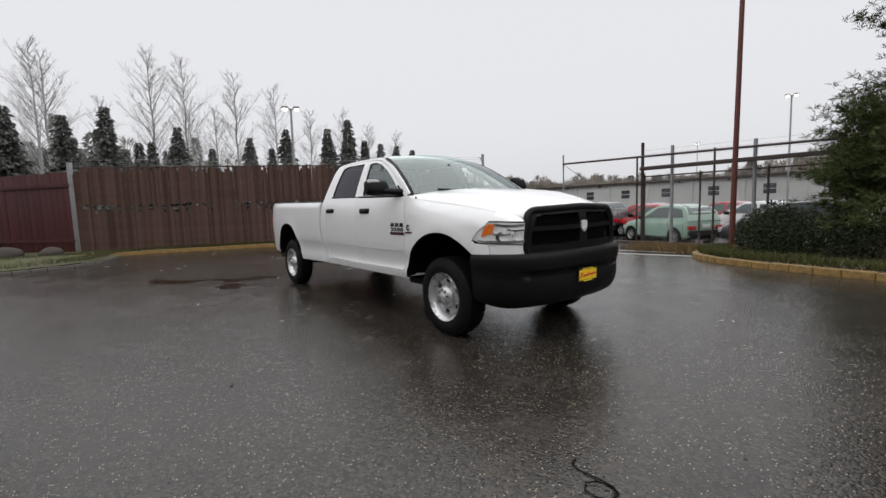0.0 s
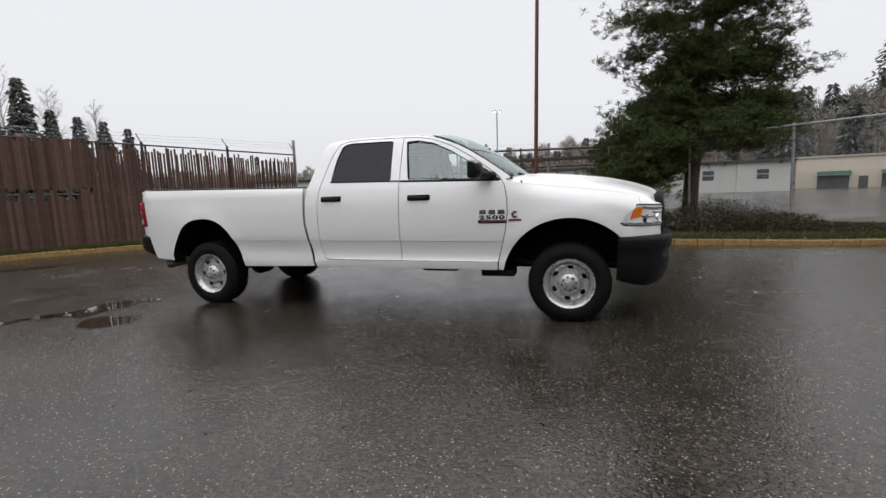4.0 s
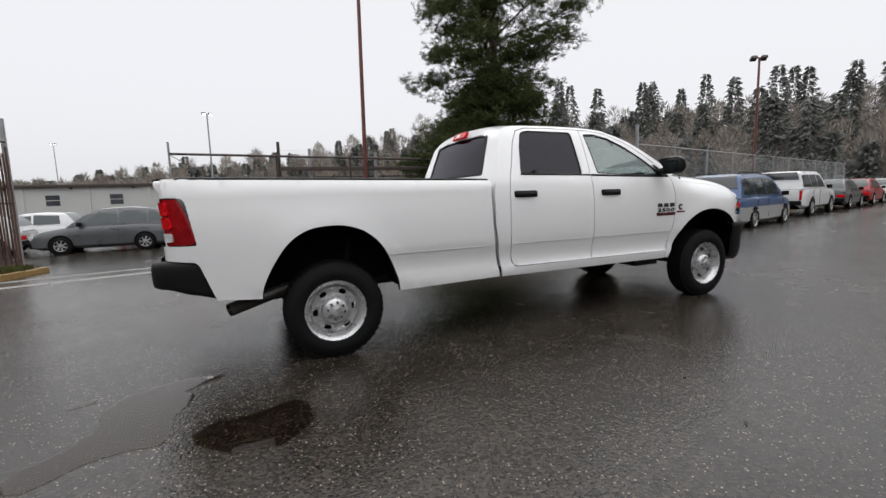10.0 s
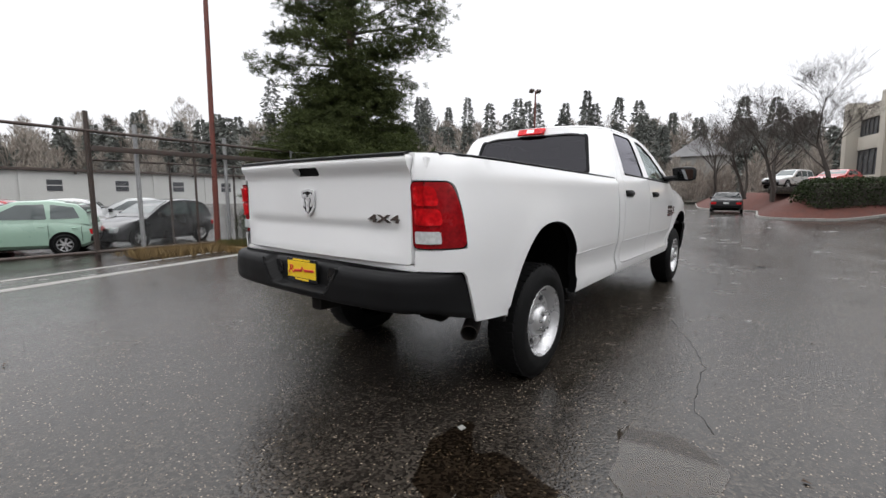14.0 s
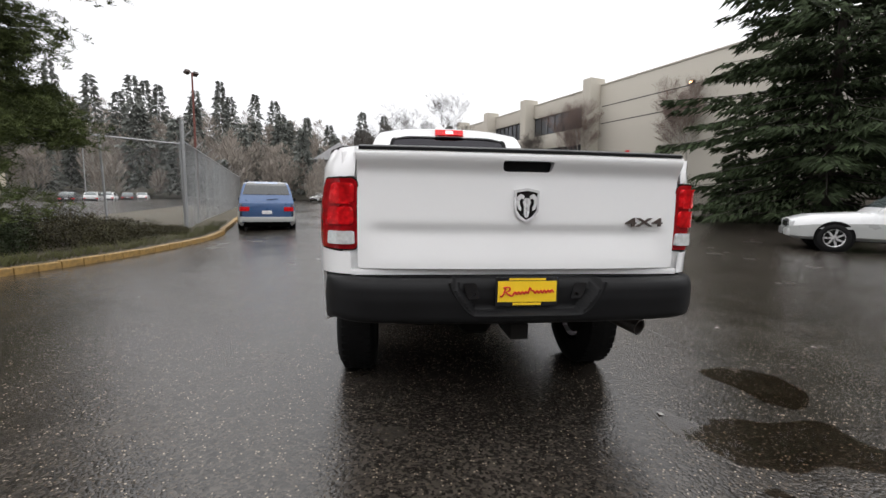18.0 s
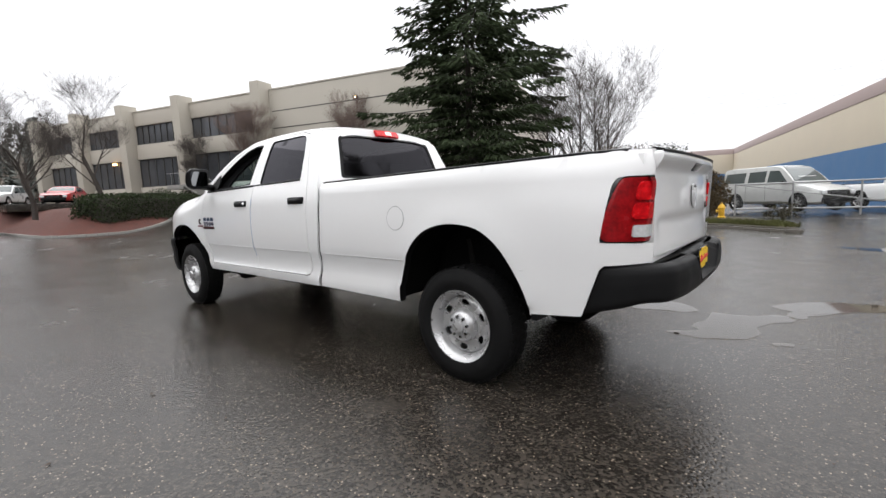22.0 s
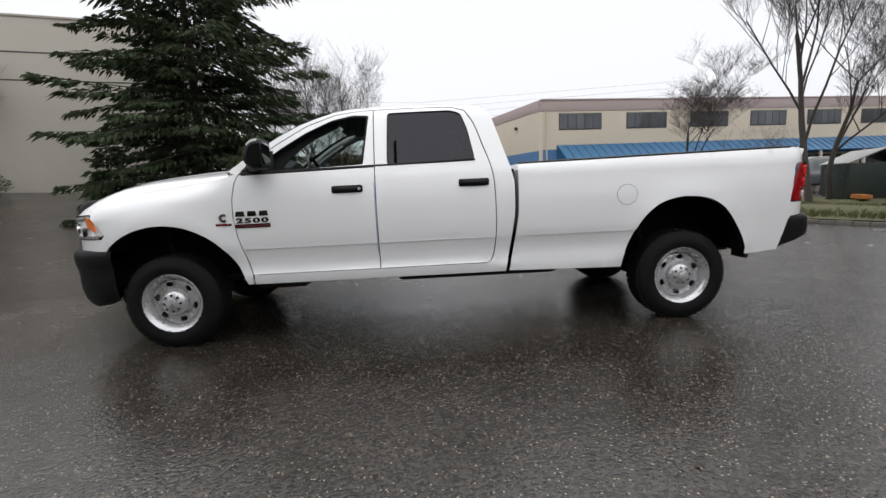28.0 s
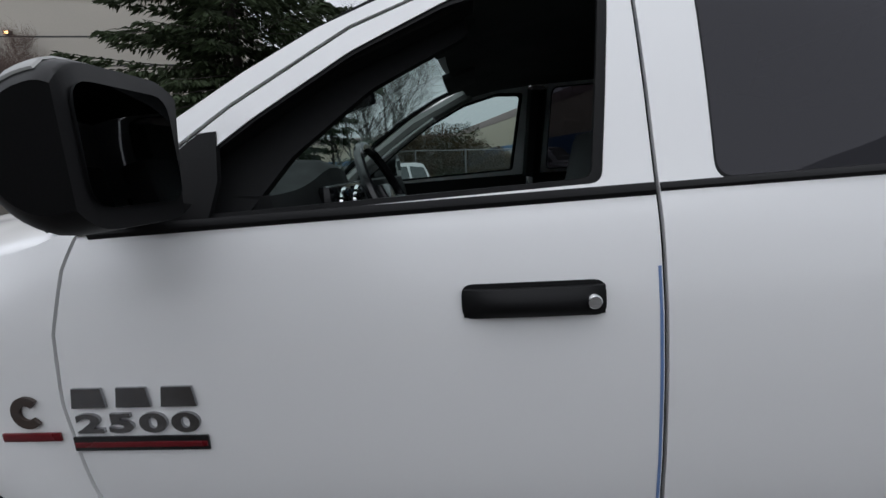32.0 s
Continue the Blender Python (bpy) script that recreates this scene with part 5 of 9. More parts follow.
wy, wr, wd, wc, wh = make_wheel()
w0 = part("wheel", wd, STEEL, truck, "silver painted steel wheel with six slots")
tyre = part("tyre", wy, RUBBER, w0, "black road tyre")
part("rim", wr, STEEL, w0)
part("hub_cap", wc, STEEL, w0, "silver centre cap", m=Matrix.Translation((0, wh - 0.035, 0)))
# nuts coloured dark to imitate the shaded dimples of the centre cap
nut = None
for i in range(8):
    a = 2 * math.pi * i / 8
    m = Matrix.Translation((0.066 * math.cos(a), wh - 0.012, 0.066 * math.sin(a)))
    nut = part("wheel_nut", lathe([(0, 0.012), (0.009, 0.012), (0.012, 0.004), (0.013, -0.01)], 10), BADGE, w0, m=m) if nut is None else again(nut, m)
# raised blocks round the tread
tb = bmesh.new()
for i in range(44):
    a = 2 * math.pi * i / 44
    for j, yy in enumerate((-0.07, -0.025, 0.025, 0.07)):
        m = Matrix.Rotation(-a - 0.07 * (j % 2), 4, "Y") @ Matrix.Translation((TYRE_R - 0.003, yy, 0))
        box(tb, -0.012, 0.0045, -0.02, 0.02, -0.021, 0.021, m=m @ pose(0, 0, 0, 5 * (1 if j % 2 else -1), 0, -22 * np.sign(yy) if abs(yy) > 0.08 else 0))
tread = part("tread", tb, RUBBER, w0, smooth=0)
back = part("brake_disc", lathe([(0, -0.03), (0.17, -0.03), (0.17, -0.06), (0, -0.06)], 28), UNDER, w0)
w0.matrix_basis = Matrix.Translation((AX, 0.968 - wh, HUB_Z))
for x, s in ((-AX, 1), (AX, -1), (-AX, -1)):
    o = copy_thing(w0, Matrix.Translation((x, s * (0.968 - wh), HUB_Z)) @ (Matrix() if s > 0 else Matrix.Rotation(math.pi, 4, "Z")) @ Matrix.Rotation(radians(37 * x * s), 4, "Y"))

# ---- other vehicles ----
DARKGLASS = mat("dark_car_glass", (0.02, 0.024, 0.026), 0.06, vary=0.1, spec=0.8, rough_vary=0.02)
CARGLASS = mat("car_glass", (0.075, 0.09, 0.09), 0.06, vary=0.15, scale=2.0, spec=0.8, rough_vary=0.02)


def paint(name, c, metal=0.0):
    return mat(name, c, 0.3, metal=metal, vary=0.06, scale=2, coat=0.8, rough_vary=0.04)


P_WHITE = paint("car_white", (0.74, 0.745, 0.75))
P_BLUE = paint("car_blue", (0.045, 0.10, 0.23), 0.2)
P_BLACK = paint("car_black", (0.012, 0.012, 0.014))
P_RED = paint("car_red", (0.36, 0.014, 0.018))
P_GREEN = paint("car_mint", (0.30, 0.44, 0.35))
P_SILVER = paint("car_silver", (0.52, 0.53, 0.53), 0.3)
P_GREY = paint("car_grey", (0.10, 0.105, 0.11), 0.2)
P_LOWER = paint("car_lower_silver", (0.42, 0.43, 0.42), 0.2)
car_wheel_cache = {}


def car_wheel(r, w):
    """A road wheel facing +y: tyre, five-spoke rim."""
    if (r, w) in car_wheel_cache:
        return car_wheel_cache[r, w]
    ri, h = r * 0.64, w / 2
    ty = lathe([(ri, h - 0.02), (ri + 0.02, h - 0.004), (r * 0.86, h), (r - 0.012, h - 0.02), (r, h - 0.05), (r, -h + 0.05), (r - 0.02, -h + 0.01), (ri, -h)], 32)
    rm = lathe([(ri * 0.80, -h), (ri * 0.86, h - 0.05), (ri, h - 0.012), (ri * 0.985, h - 0.003), (ri * 0.88, h - 0.03)], 32)
    sp = bmesh.new()
    for i in range(7):
        box(sp, 0.02, ri * 0.9, h - 0.035, h - 0.018, -0.024, 0.024, 0.0, Matrix.Rotation(2 * math.pi * i / 7, 4, "Y"))
    tube(sp, [(0, h - 0.05, 0), (0, h - 0.01, 0)], 0.06, 14)
    meshes = []
    for nm, bm, mt in (("tyre", ty, RUBBER), ("rim", rm, STEEL), ("spoke_disc", sp, STEEL)):
        o = part(nm, bm, mt)
        meshes.append((nm, o.data))
        bpy.data.objects.remove(o)
    o = part("brake_disc", lathe([(0, -0.02), (ri * 0.85, -0.02), (ri * 0.85, -0.05)], 20), LINER)
    meshes.append(("brake_disc", o.data))
    bpy.data.objects.remove(o)
    car_wheel_cache[r, w] = meshes
    return meshes


def car(name, label, category, m, body_paint, L, W, wb, rear_over, top, belt, roof, r=0.32, floor=0.2, lower=None, glass_m=CARGLASS, sides=(), bed=None, group="", lamps="wide", detail=True, pickup=False):
    """A vehicle with its origin under the middle of the rear axle, facing +x.
    belt: (x, z) keys of bonnet, waist and boot; roof: (x, z) keys of the cabin's silhouette from the boot end to the bonnet end."""
    c = thing(name, m, label, category, group)
    x0, x1, hw = -rear_over, L - rear_over, W / 2
    zb = smooth_table(belt, 0.05)

    def half(x):
        e0, e1 = max(0.0, (x0 + 0.35 - x) / 0.35), max(0.0, (x - x1 + 0.55) / 0.55)
        return hw * (1 - 0.10 * e0 ** 2.2 - 0.24 * e1 ** 2.2)

    def low(x):
        e0, e1 = max(0.0, (x0 + 0.25 - x) / 0.25), max(0.0, (x - x1 + 0.3) / 0.3)
        return floor + 0.12 * e0 ** 2 + 0.06 * e1 ** 2

    sec = [(-0.86, 0.0), (-0.985, 0.12), (-1.0, 0.45), (-0.995, 0.62), (-0.97, 0.85), (-0.925, 0.97), (-0.85, 1.0), (-0.45, 1.02), (0, 1.03)]
    sec = sec + [(-a, b) for a, b in sec[-2::-1]]
    us = np.concatenate([[x0, x0 + 0.03, x0 + 0.1], np.linspace(x0 + 0.2, x1 - 0.25, 22), [x1 - 0.12, x1 - 0.05, x1]])

    def hull(x, k):
        a, b = sec[k]
        z0, z1 = low(x), zb(x)
        return (x - (0.05 * (1 - abs(2 * b - 0.8)) if x < x0 + 0.02 else 0), a * half(x), z0 + (z1 - z0) * b)

    bm = grid(hull, us, range(len(sec)))
    bmesh.ops.holes_fill(bm, edges=[e for e in bm.edges if e.is_boundary], sides=0)
    bmesh.ops.recalc_face_normals(bm, faces=bm.faces)
    part("body", bm, body_paint, c)
    if lower is not None:
        bm = grid(lambda x, k: (x, (sec[k][0] * 1.006) * half(x), low(x) - 0.004 + (zb(x) - low(x)) * sec[k][1]), us, range(4))
        part("lower_panel", bm, lower, c)
        bm = grid(lambda x, k: (x, (-sec[k][0] * 1.006) * half(x), low(x) - 0.004 + (zb(x) - low(x)) * sec[k][1]), us, range(4))
        part("lower_panel", bm, lower, c)
    # cabin
    zr = smooth_table(roof, 0.04)
    ra, rbx = roof[0][0], roof[-1][0]

    def cab_y(x, z):
        zt = max(r_[1] for r_ in roof)
        b = zb(x)
        t = max(0.0, min(1.0, (z - b) / (zt - b)))
        return half(max(x0 + 0.3, min(x1 - 0.9, x))) * (0.935 - 0.17 * t - 0.05 * t ** 4)

    vs = np.linspace(ra, rbx, 30)

    def cabin(x, k):
        zt, b = zr(x), zb(x) - 0.02
        f = (0, 0.4, 0.8, 0.97, 1.0, 1.015, 1.02)[min(k, 12 - k)]
        z = b + (max(zt, b) - b) * min(1, f)
        y = cab_y(x, z)
        if min(k, 12 - k) == 4:
            y *= 0.93
        if min(k, 12 - k) == 5:
            y *= 0.5
        if k == 6:
            y = 0
        return (x, -y if k < 6 else y, z + (0.015 if 5 <= k <= 7 else 0.0))

    part("cabin", grid(cabin, vs, range(13)), body_paint, c)
    # side windows, windscreen, rear window
    for pts in sides:
        for s in (1, -1):
            part("side_window", plate(rounded(list(pts), 0.03), lambda x, z: (x, s * (cab_y(x, z) + 0.006), z), 0.25, off=(0, -s * 0.01, 0), rs=0.2), glass_m, c)
    zt = max(p[1] for p in roof)

    def slope(front):
        xs_ = np.linspace(rbx, ra, 80) if front else np.linspace(ra, rbx, 80)
        a = next(x for x in xs_ if zr(x) > zb(x) + 0.06)
        b = next(x for x in xs_ if zr(x) > zt - 0.05)
        return a, b

    for front in (True, False):
        if pickup and not front:
            a, b = slope(False)
        a, b = slope(front)
        d = 0.008 if front else -0.008
        part("windscreen" if front else "rear_window", grid(lambda u, v: (a + (b - a) * u + d, v * (cab_y(a + (b - a) * u, zr(a + (b - a) * u)) - 0.07 - 0.02 * u), zr(a + (b - a) * u) + 0.012), np.linspace(0.06, 0.94, 7), np.linspace(-1, 1, 7), (-d * 1.2, 0, -0.01)), glass_m, c)
    # wheels and arches
    for x in (0, wb):
        for s in (1, -1):
            y = s * half(x)
            # black disc proud of the body imitates the shaded arch opening
            part("wheel_arch", lathe([(0, 0), (r * 1.17, 0), (r * 1.17, -0.05), (0, -0.05)], 28), LINER, c, m=Matrix.Translation((x, y + s * 0.004, r * 1.04)) @ (Matrix() if s > 0 else Matrix.Rotation(math.pi, 4, "Z")))
            w = new("wheel")
            w.parent = c
            w.matrix_basis = Matrix.Translation((x, y - s * 0.075, r)) @ (Matrix() if s > 0 else Matrix.Rotation(math.pi, 4, "Z"))
            for nm, me in car_wheel(r, 0.2):
                o = new(nm, me)
                o.parent = w
    # lamps, bumpers, plate, mirrors, handles
    zl, zf = zb(x0 + 0.1), zb(x1 - 0.25)
    for s in (1, -1):
        y = half(x0)
        if lamps == "wide":
            tl = boxed(x0 - 0.068, x0 + 0.16, s * y - (0.30 if s > 0 else 0.012), s * y + (0.012 if s > 0 else 0.30), zl - 0.30, zl - 0.15, 0.015)
        else:
            tl = boxed(x0 - 0.04, x0 + 0.10, s * y - (0.14 if s > 0 else 0.012), s * y + (0.012 if s > 0 else 0.14), zl - 0.42, zl - 0.05, 0.015)
        part("tail_lamp", tl, LENSRED2, c, "red tail lamp")
        y = half(x1 - 0.1)
        part("headlamp", boxed(x1 - 0.20, x1 + 0.012, s * y - (0.27 if s > 0 else -0.02), s * y + (-0.02 if s > 0 else 0.27), zf - 0.26, zf - 0.10, 0.02), LENSCLEAR, c, "clear headlamp")
        xm = max(p[0] for p in sides[0]) if sides else wb
        part("door_mirror", boxed(xm - 0.10, xm + 0.05, s * (hw + 0.08) - 0.09, s * (hw + 0.08) + 0.09, zb(xm) + 0.0, zb(xm) + 0.15, 0.03), TRIM, c)
    part("rear_bumper", boxed(x0 - 0.07, x0 + 0.12, -half(x0) - 0.008, half(x0) + 0.008, floor + 0.15, floor + 0.33, 0.03), lower or TRIM, c)
    part("front_bumper", boxed(x1 - 0.10, x1 + 0.05, -half(x1) - 0.02, half(x1) + 0.02, floor + 0.06, floor + 0.27, 0.04), lower or TRIM, c)
    part("grille", boxed(x1 - 0.05, x1 + 0.012, -half(x1) * 0.55, half(x1) * 0.55, zf - 0.28, zf - 0.13, 0.012), GLOSSBLACK, c)
    if not pickup:
        part("tailgate", boxed(x0 - 0.055, x0 + 0.06, -half(x0) * 0.93, half(x0) * 0.93, floor + 0.30, zl - 0.015, 0.03), body_paint, c)
    part("number_plate", boxed(x0 - 0.085, x0 - 0.06, -0.16, 0.16, floor + (0.42 if lamps == "wide" else 0.24), floor + (0.54 if lamps == "wide" else 0.36), 0.004), P_WHITE, c, "pale number plate")
    if detail:
        for s in (1, -1):
            for pts in sides[:2]:
                xs_ = min(p[0] for p in pts) + 0.12
                part("door_handle", boxed(xs_ - 0.07, xs_ + 0.07, s * half(xs_) * 0.985 - 0.012, s * half(xs_) * 0.985 + 0.012, zb(xs_) - 0.16, zb(xs_) - 0.125, 0.006), body_paint, c)
                xe = min(p[0] for p in pts) - 0.03
                part("door_seam", boxed(xe - 0.004, xe + 0.004, s * half(xe) * 1.0 - 0.004, s * half(xe) * 1.0 + 0.004, floor + 0.16, zb(xe) - 0.08), LINER, c)
    part("underside", boxed(x0 + 0.3, x1 - 0.3, -hw * 0.8, hw * 0.8, floor - 0.03, floor + 0.1, 0.02), LINER, c)
    if bed is not None:
        part("bed_well", boxed(bed[0], bed[1], -hw * 0.82, hw * 0.82, zb(bed[0]) - 0.05, zb(bed[0]) + 0.035, 0.01), LINER, c)
    return c


# blue minivan
mv = car("minivan", "blue minivan with silver lower panels parked at the kerb", "minivan", pose(11.15, 5.02, -0.07, 0, 0, 14.5), P_BLUE, 4.9, 1.86, 2.9, 1.02, 1.72,
    [(-1.02, 0.98), (-0.9, 1.02), (0.5, 1.03), (2.4, 1.01), (2.9, 0.98), (3.5, 0.86), (3.88, 0.72)],
    [(-1.0, 0.98), (-0.92, 1.3), (-0.78, 1.62), (-0.5, 1.70), (0.6, 1.73), (1.6, 1.70), (2.0, 1.60), (2.5, 1.3), (2.95, 0.98)], r=0.325, lower=P_LOWER, glass_m=DARKGLASS,
    sides=[[(1.25, 1.07), (1.25, 1.58), (1.85, 1.56), (2.2, 1.36), (2.55, 1.06)], [(0.25, 1.08), (0.25, 1.6), (1.17, 1.6), (1.17, 1.07)], [(-0.72, 1.1), (-0.68, 1.55), (0.17, 1.6), (0.17, 1.08)]])
for s in (1, -1):
    part("roof_rail", tube(bmesh.new(), [(-0.55, s * 0.62, 1.72), (-0.45, s * 0.62, 1.77), (1.2, s * 0.62, 1.77), (1.35, s * 0.62, 1.72)], 0.018, 6), TRIM, mv)
part("rear_wiper", tube(bmesh.new(), [(-1.03, 0.0, 1.10), (-1.02, -0.35, 1.14)], 0.012, 5), TRIM, mv)
# white full-size utility behind it
car("utility_vehicle", "white full-size utility vehicle parked behind the minivan", "utility vehicle", pose(18.35, 7.2, -0.05, 0, 0, 14), P_WHITE, 5.2, 1.95, 3.0, 1.15, 1.85,
    [(-1.15, 1.12), (0, 1.16), (2.2, 1.14), (2.6, 1.12), (3.6, 1.06), (4.05, 0.92)], [(-1.13, 1.12), (-1.08, 1.5), (-1.0, 1.80), (-0.7, 1.86), (1.4, 1.87), (1.75, 1.78), (2.2, 1.4), (2.55, 1.1)], r=0.37, floor=0.34, glass_m=DARKGLASS, lamps="tall",
    sides=[[(1.1, 1.2), (1.1, 1.72), (1.6, 1.7), (2.15, 1.2)], [(0.15, 1.2), (0.15, 1.73), (1.02, 1.73), (1.02, 1.2)], [(-0.95, 1.22), (-0.92, 1.7), (0.07, 1.73), (0.07, 1.2)]])
HATCH = dict(L=4.2, W=1.75, wb=2.55, rear_over=0.75, top=1.5, belt=[(-0.75, 0.86), (0.3, 0.92), (2.0, 0.9), (2.5, 0.88), (3.1, 0.78), (3.45, 0.62)],
             roof=[(-0.72, 0.86), (-0.6, 1.2), (-0.35, 1.44), (0.5, 1.5), (1.2, 1.46), (1.6, 1.28), (2.2, 0.9)], sides=[[(0.85, 0.96), (0.85, 1.38), (1.2, 1.36), (1.8, 0.96)], [(-0.2, 0.98), (-0.15, 1.36), (0.77, 1.4), (0.77, 0.96)]])
for i, (px, py, pz, an, pt, lab) in enumerate(((24.6, 8.6, 0, 14, P_GREY, "dark grey hatchback parked in the kerbside row"), (30.0, 9.9, 0, 13, P_RED, "red hatchback parked in the kerbside row"),
                                              (36.0, 11.2, 0, 13, P_WHITE, "white wagon parked in the kerbside row"), (71, 11.8, 0.1, 160, P_WHITE, "white van parked far up the road"))):
    car("parked_car", lab, "car", pose(px, py, pz, 0, 0, an), pt, group="kerbside parked cars", detail=False, **HATCH)
# white four-door utility across the lot
car("sport_utility", "white four-door sport utility with alloy wheels parked under the spruce", "sport utility", pose(3.55, -13.45, 0, 0, 0, 52.7), P_WHITE, 4.79, 1.80, 2.83, 1.05, 1.72,
    [(-1.05, 0.98), (0, 1.02), (2.1, 1.02), (2.5, 1.0), (3.3, 0.93), (3.74, 0.80)], [(-1.03, 0.98), (-0.98, 1.3), (-0.85, 1.64), (-0.55, 1.70), (1.0, 1.70), (1.3, 1.62), (1.75, 1.3), (2.1, 1.0)], r=0.355, floor=0.3, lower=P_LOWER,
    sides=[[(0.80, 1.08), (0.80, 1.56), (1.2, 1.54), (1.75, 1.08)], [(0.0, 1.08), (0.0, 1.58), (0.72, 1.58), (0.72, 1.08)], [(-0.88, 1.1), (-0.80, 1.52), (-0.12, 1.58), (-0.12, 1.08)]])
# black sedan up the road
SEDAN = dict(L=5.3, W=1.95, wb=3.0, rear_over=1.25, top=1.44, belt=[(-1.25, 0.88), (-0.6, 0.98), (0.3, 0.97), (2.2, 0.95), (2.7, 0.92), (3.5, 0.84), (4.05, 0.68)],
             roof=[(-0.55, 0.98), (-0.2, 1.2), (0.2, 1.38), (0.7, 1.43), (1.3, 1.42), (1.7, 1.26), (2.3, 0.96)], sides=[[(0.98, 1.02), (0.98, 1.35), (1.3, 1.33), (1.9, 1.02)], [(0.1, 1.03), (0.25, 1.32), (0.9, 1.36), (0.9, 1.02)]])
car("sedan", "black sedan parked beside the planted bank", "sedan", pose(32.3, 1.3, 0.05, 0, 0, 4), P_BLACK, glass_m=DARKGLASS, **SEDAN)
# cars on the upper office lot
car("sport_utility", "silver utility vehicle on the upper office lot", "sport utility", pose(47.5, -2.6, 1.91, 0, 0, 150), P_SILVER, 4.79, 1.80, 2.83, 1.05, 1.72,
    [(-1.05, 0.98), (0, 1.02), (2.1, 1.02), (2.5, 1.0), (3.3, 0.93), (3.74, 0.80)], [(-1.03, 0.98), (-0.98, 1.3), (-0.85, 1.64), (-0.55, 1.70), (1.0, 1.70), (1.3, 1.62), (1.75, 1.3), (2.1, 1.0)], r=0.35, floor=0.28, detail=False,
    sides=[[(0.80, 1.08), (0.80, 1.56), (1.2, 1.54), (1.75, 1.08)], [(0.0, 1.08), (0.0, 1.58), (0.72, 1.58), (0.72, 1.08)], [(-0.88, 1.1), (-0.80, 1.52), (-0.12, 1.58), (-0.12, 1.08)]])
car("sedan", "red car on the upper office lot", "sedan", pose(43.5, -5.6, 1.91, 0, 0, 155), P_RED, detail=False, **SEDAN)
# small hatchbacks behind the yard gate
MINI = dict(L=3.55, W=1.63, wb=2.3, rear_over=0.58, top=1.49, belt=[(-0.58, 0.84), (0.2, 0.92), (1.7, 0.92), (2.1, 0.9), (2.65, 0.78), (2.97, 0.58)],
            roof=[(-0.57, 0.86), (-0.5, 1.15), (-0.3, 1.38), (0.3, 1.48), (1.0, 1.45), (1.4, 1.28), (1.95, 0.92)], sides=[[(0.35, 0.98), (0.40, 1.38), (0.95, 1.37), (1.6, 0.98)], [(-0.35, 1.0), (-0.22, 1.3), (0.27, 1.37), (0.27, 0.98)]], r=0.29)
YZ = -0.435
for px, py, an, pt, lab in ((-1.65, 13.95, 158, P_GREEN, "mint green small hatchback behind the gate"), (-3.2, 15.9, 158, P_RED, "red small hatchback behind the gate"), (-4.4, 17.4, 158, P_RED, "red small hatchback in the yard row"),
                            (-5.6, 19.3, 158, P_RED, "dark red small hatchback in the yard row"), (1.9, 15.4, 200, P_BLACK, "black small hatchback behind the chain-link fence"), (-0.2, 18.6, 160, P_WHITE, "white small hatchback in the yard"),
                            (2.6, 20.0, 160, P_SILVER, "silver small hatchback in the yard"), (-2.2, 21.0, 158, P_RED, "red small hatchback farther back in the yard")):
    car("small_hatchback", lab, "hatchback", pose(px, py, YZ, 0, 0, an), pt, group="yard hatchbacks", **MINI)
car("compact_wagon", "dark grey tall wagon parked in the yard", "wagon", pose(-6.7, 16.6, YZ, 0, 0, 182), P_GREY, 4.25, 1.78, 2.6, 0.75, 1.67,
    [(-0.75, 0.98), (0.3, 1.02), (2.0, 1.0), (2.5, 0.96), (3.2, 0.84), (3.5, 0.66)], [(-0.73, 0.98), (-0.62, 1.3), (-0.4, 1.58), (0.4, 1.66), (1.3, 1.62), (1.8, 1.4), (2.4, 0.98)], r=0.32,
    sides=[[(0.85, 1.06), (0.85, 1.52), (1.35, 1.5), (2.0, 1.06)], [(-0.1, 1.08), (-0.1, 1.52), (0.77, 1.54), (0.77, 1.06)], [(-0.6, 1.12), (-0.45, 1.46), (-0.18, 1.5), (-0.18, 1.1)]])
for px, py, an, pt in ((-11.5, 17.4, 182, P_SILVER), (-11.0, 21.5, 178, P_WHITE), (-6.6, 22.5, 180, P_GREY)):
    car("parked_car", "compact car in the fenced yard", "car", pose(px, py, YZ, 0, 0, an), pt, group="yard cars", detail=False, **HATCH)
# work vehicles behind the pipe gate
car("cargo_van", "silver-white cargo van behind the pipe gate", "van", pose(-1.9, -24.2, 0.15, 0, 0, 138), paint("car_dull_white", (0.52, 0.53, 0.52)), 5.3, 1.98, 3.3, 1.1, 2.0,
    [(-1.1, 1.2), (2.4, 1.2), (3.0, 1.16), (3.7, 1.05), (4.2, 0.85)], [(-1.09, 1.2), (-1.05, 1.7), (-0.95, 1.98), (-0.6, 2.03), (1.9, 2.03), (2.3, 1.94), (2.8, 1.5), (3.1, 1.16)], r=0.36, floor=0.3, lamps="tall",
    sides=[[(1.7, 1.28), (1.7, 1.82), (2.2, 1.8), (2.7, 1.28)], [(0.6, 1.3), (0.6, 1.8), (1.55, 1.82), (1.55, 1.3)], [(-0.8, 1.3), (-0.8, 1.78), (0.4, 1.8), (0.4, 1.3)]])
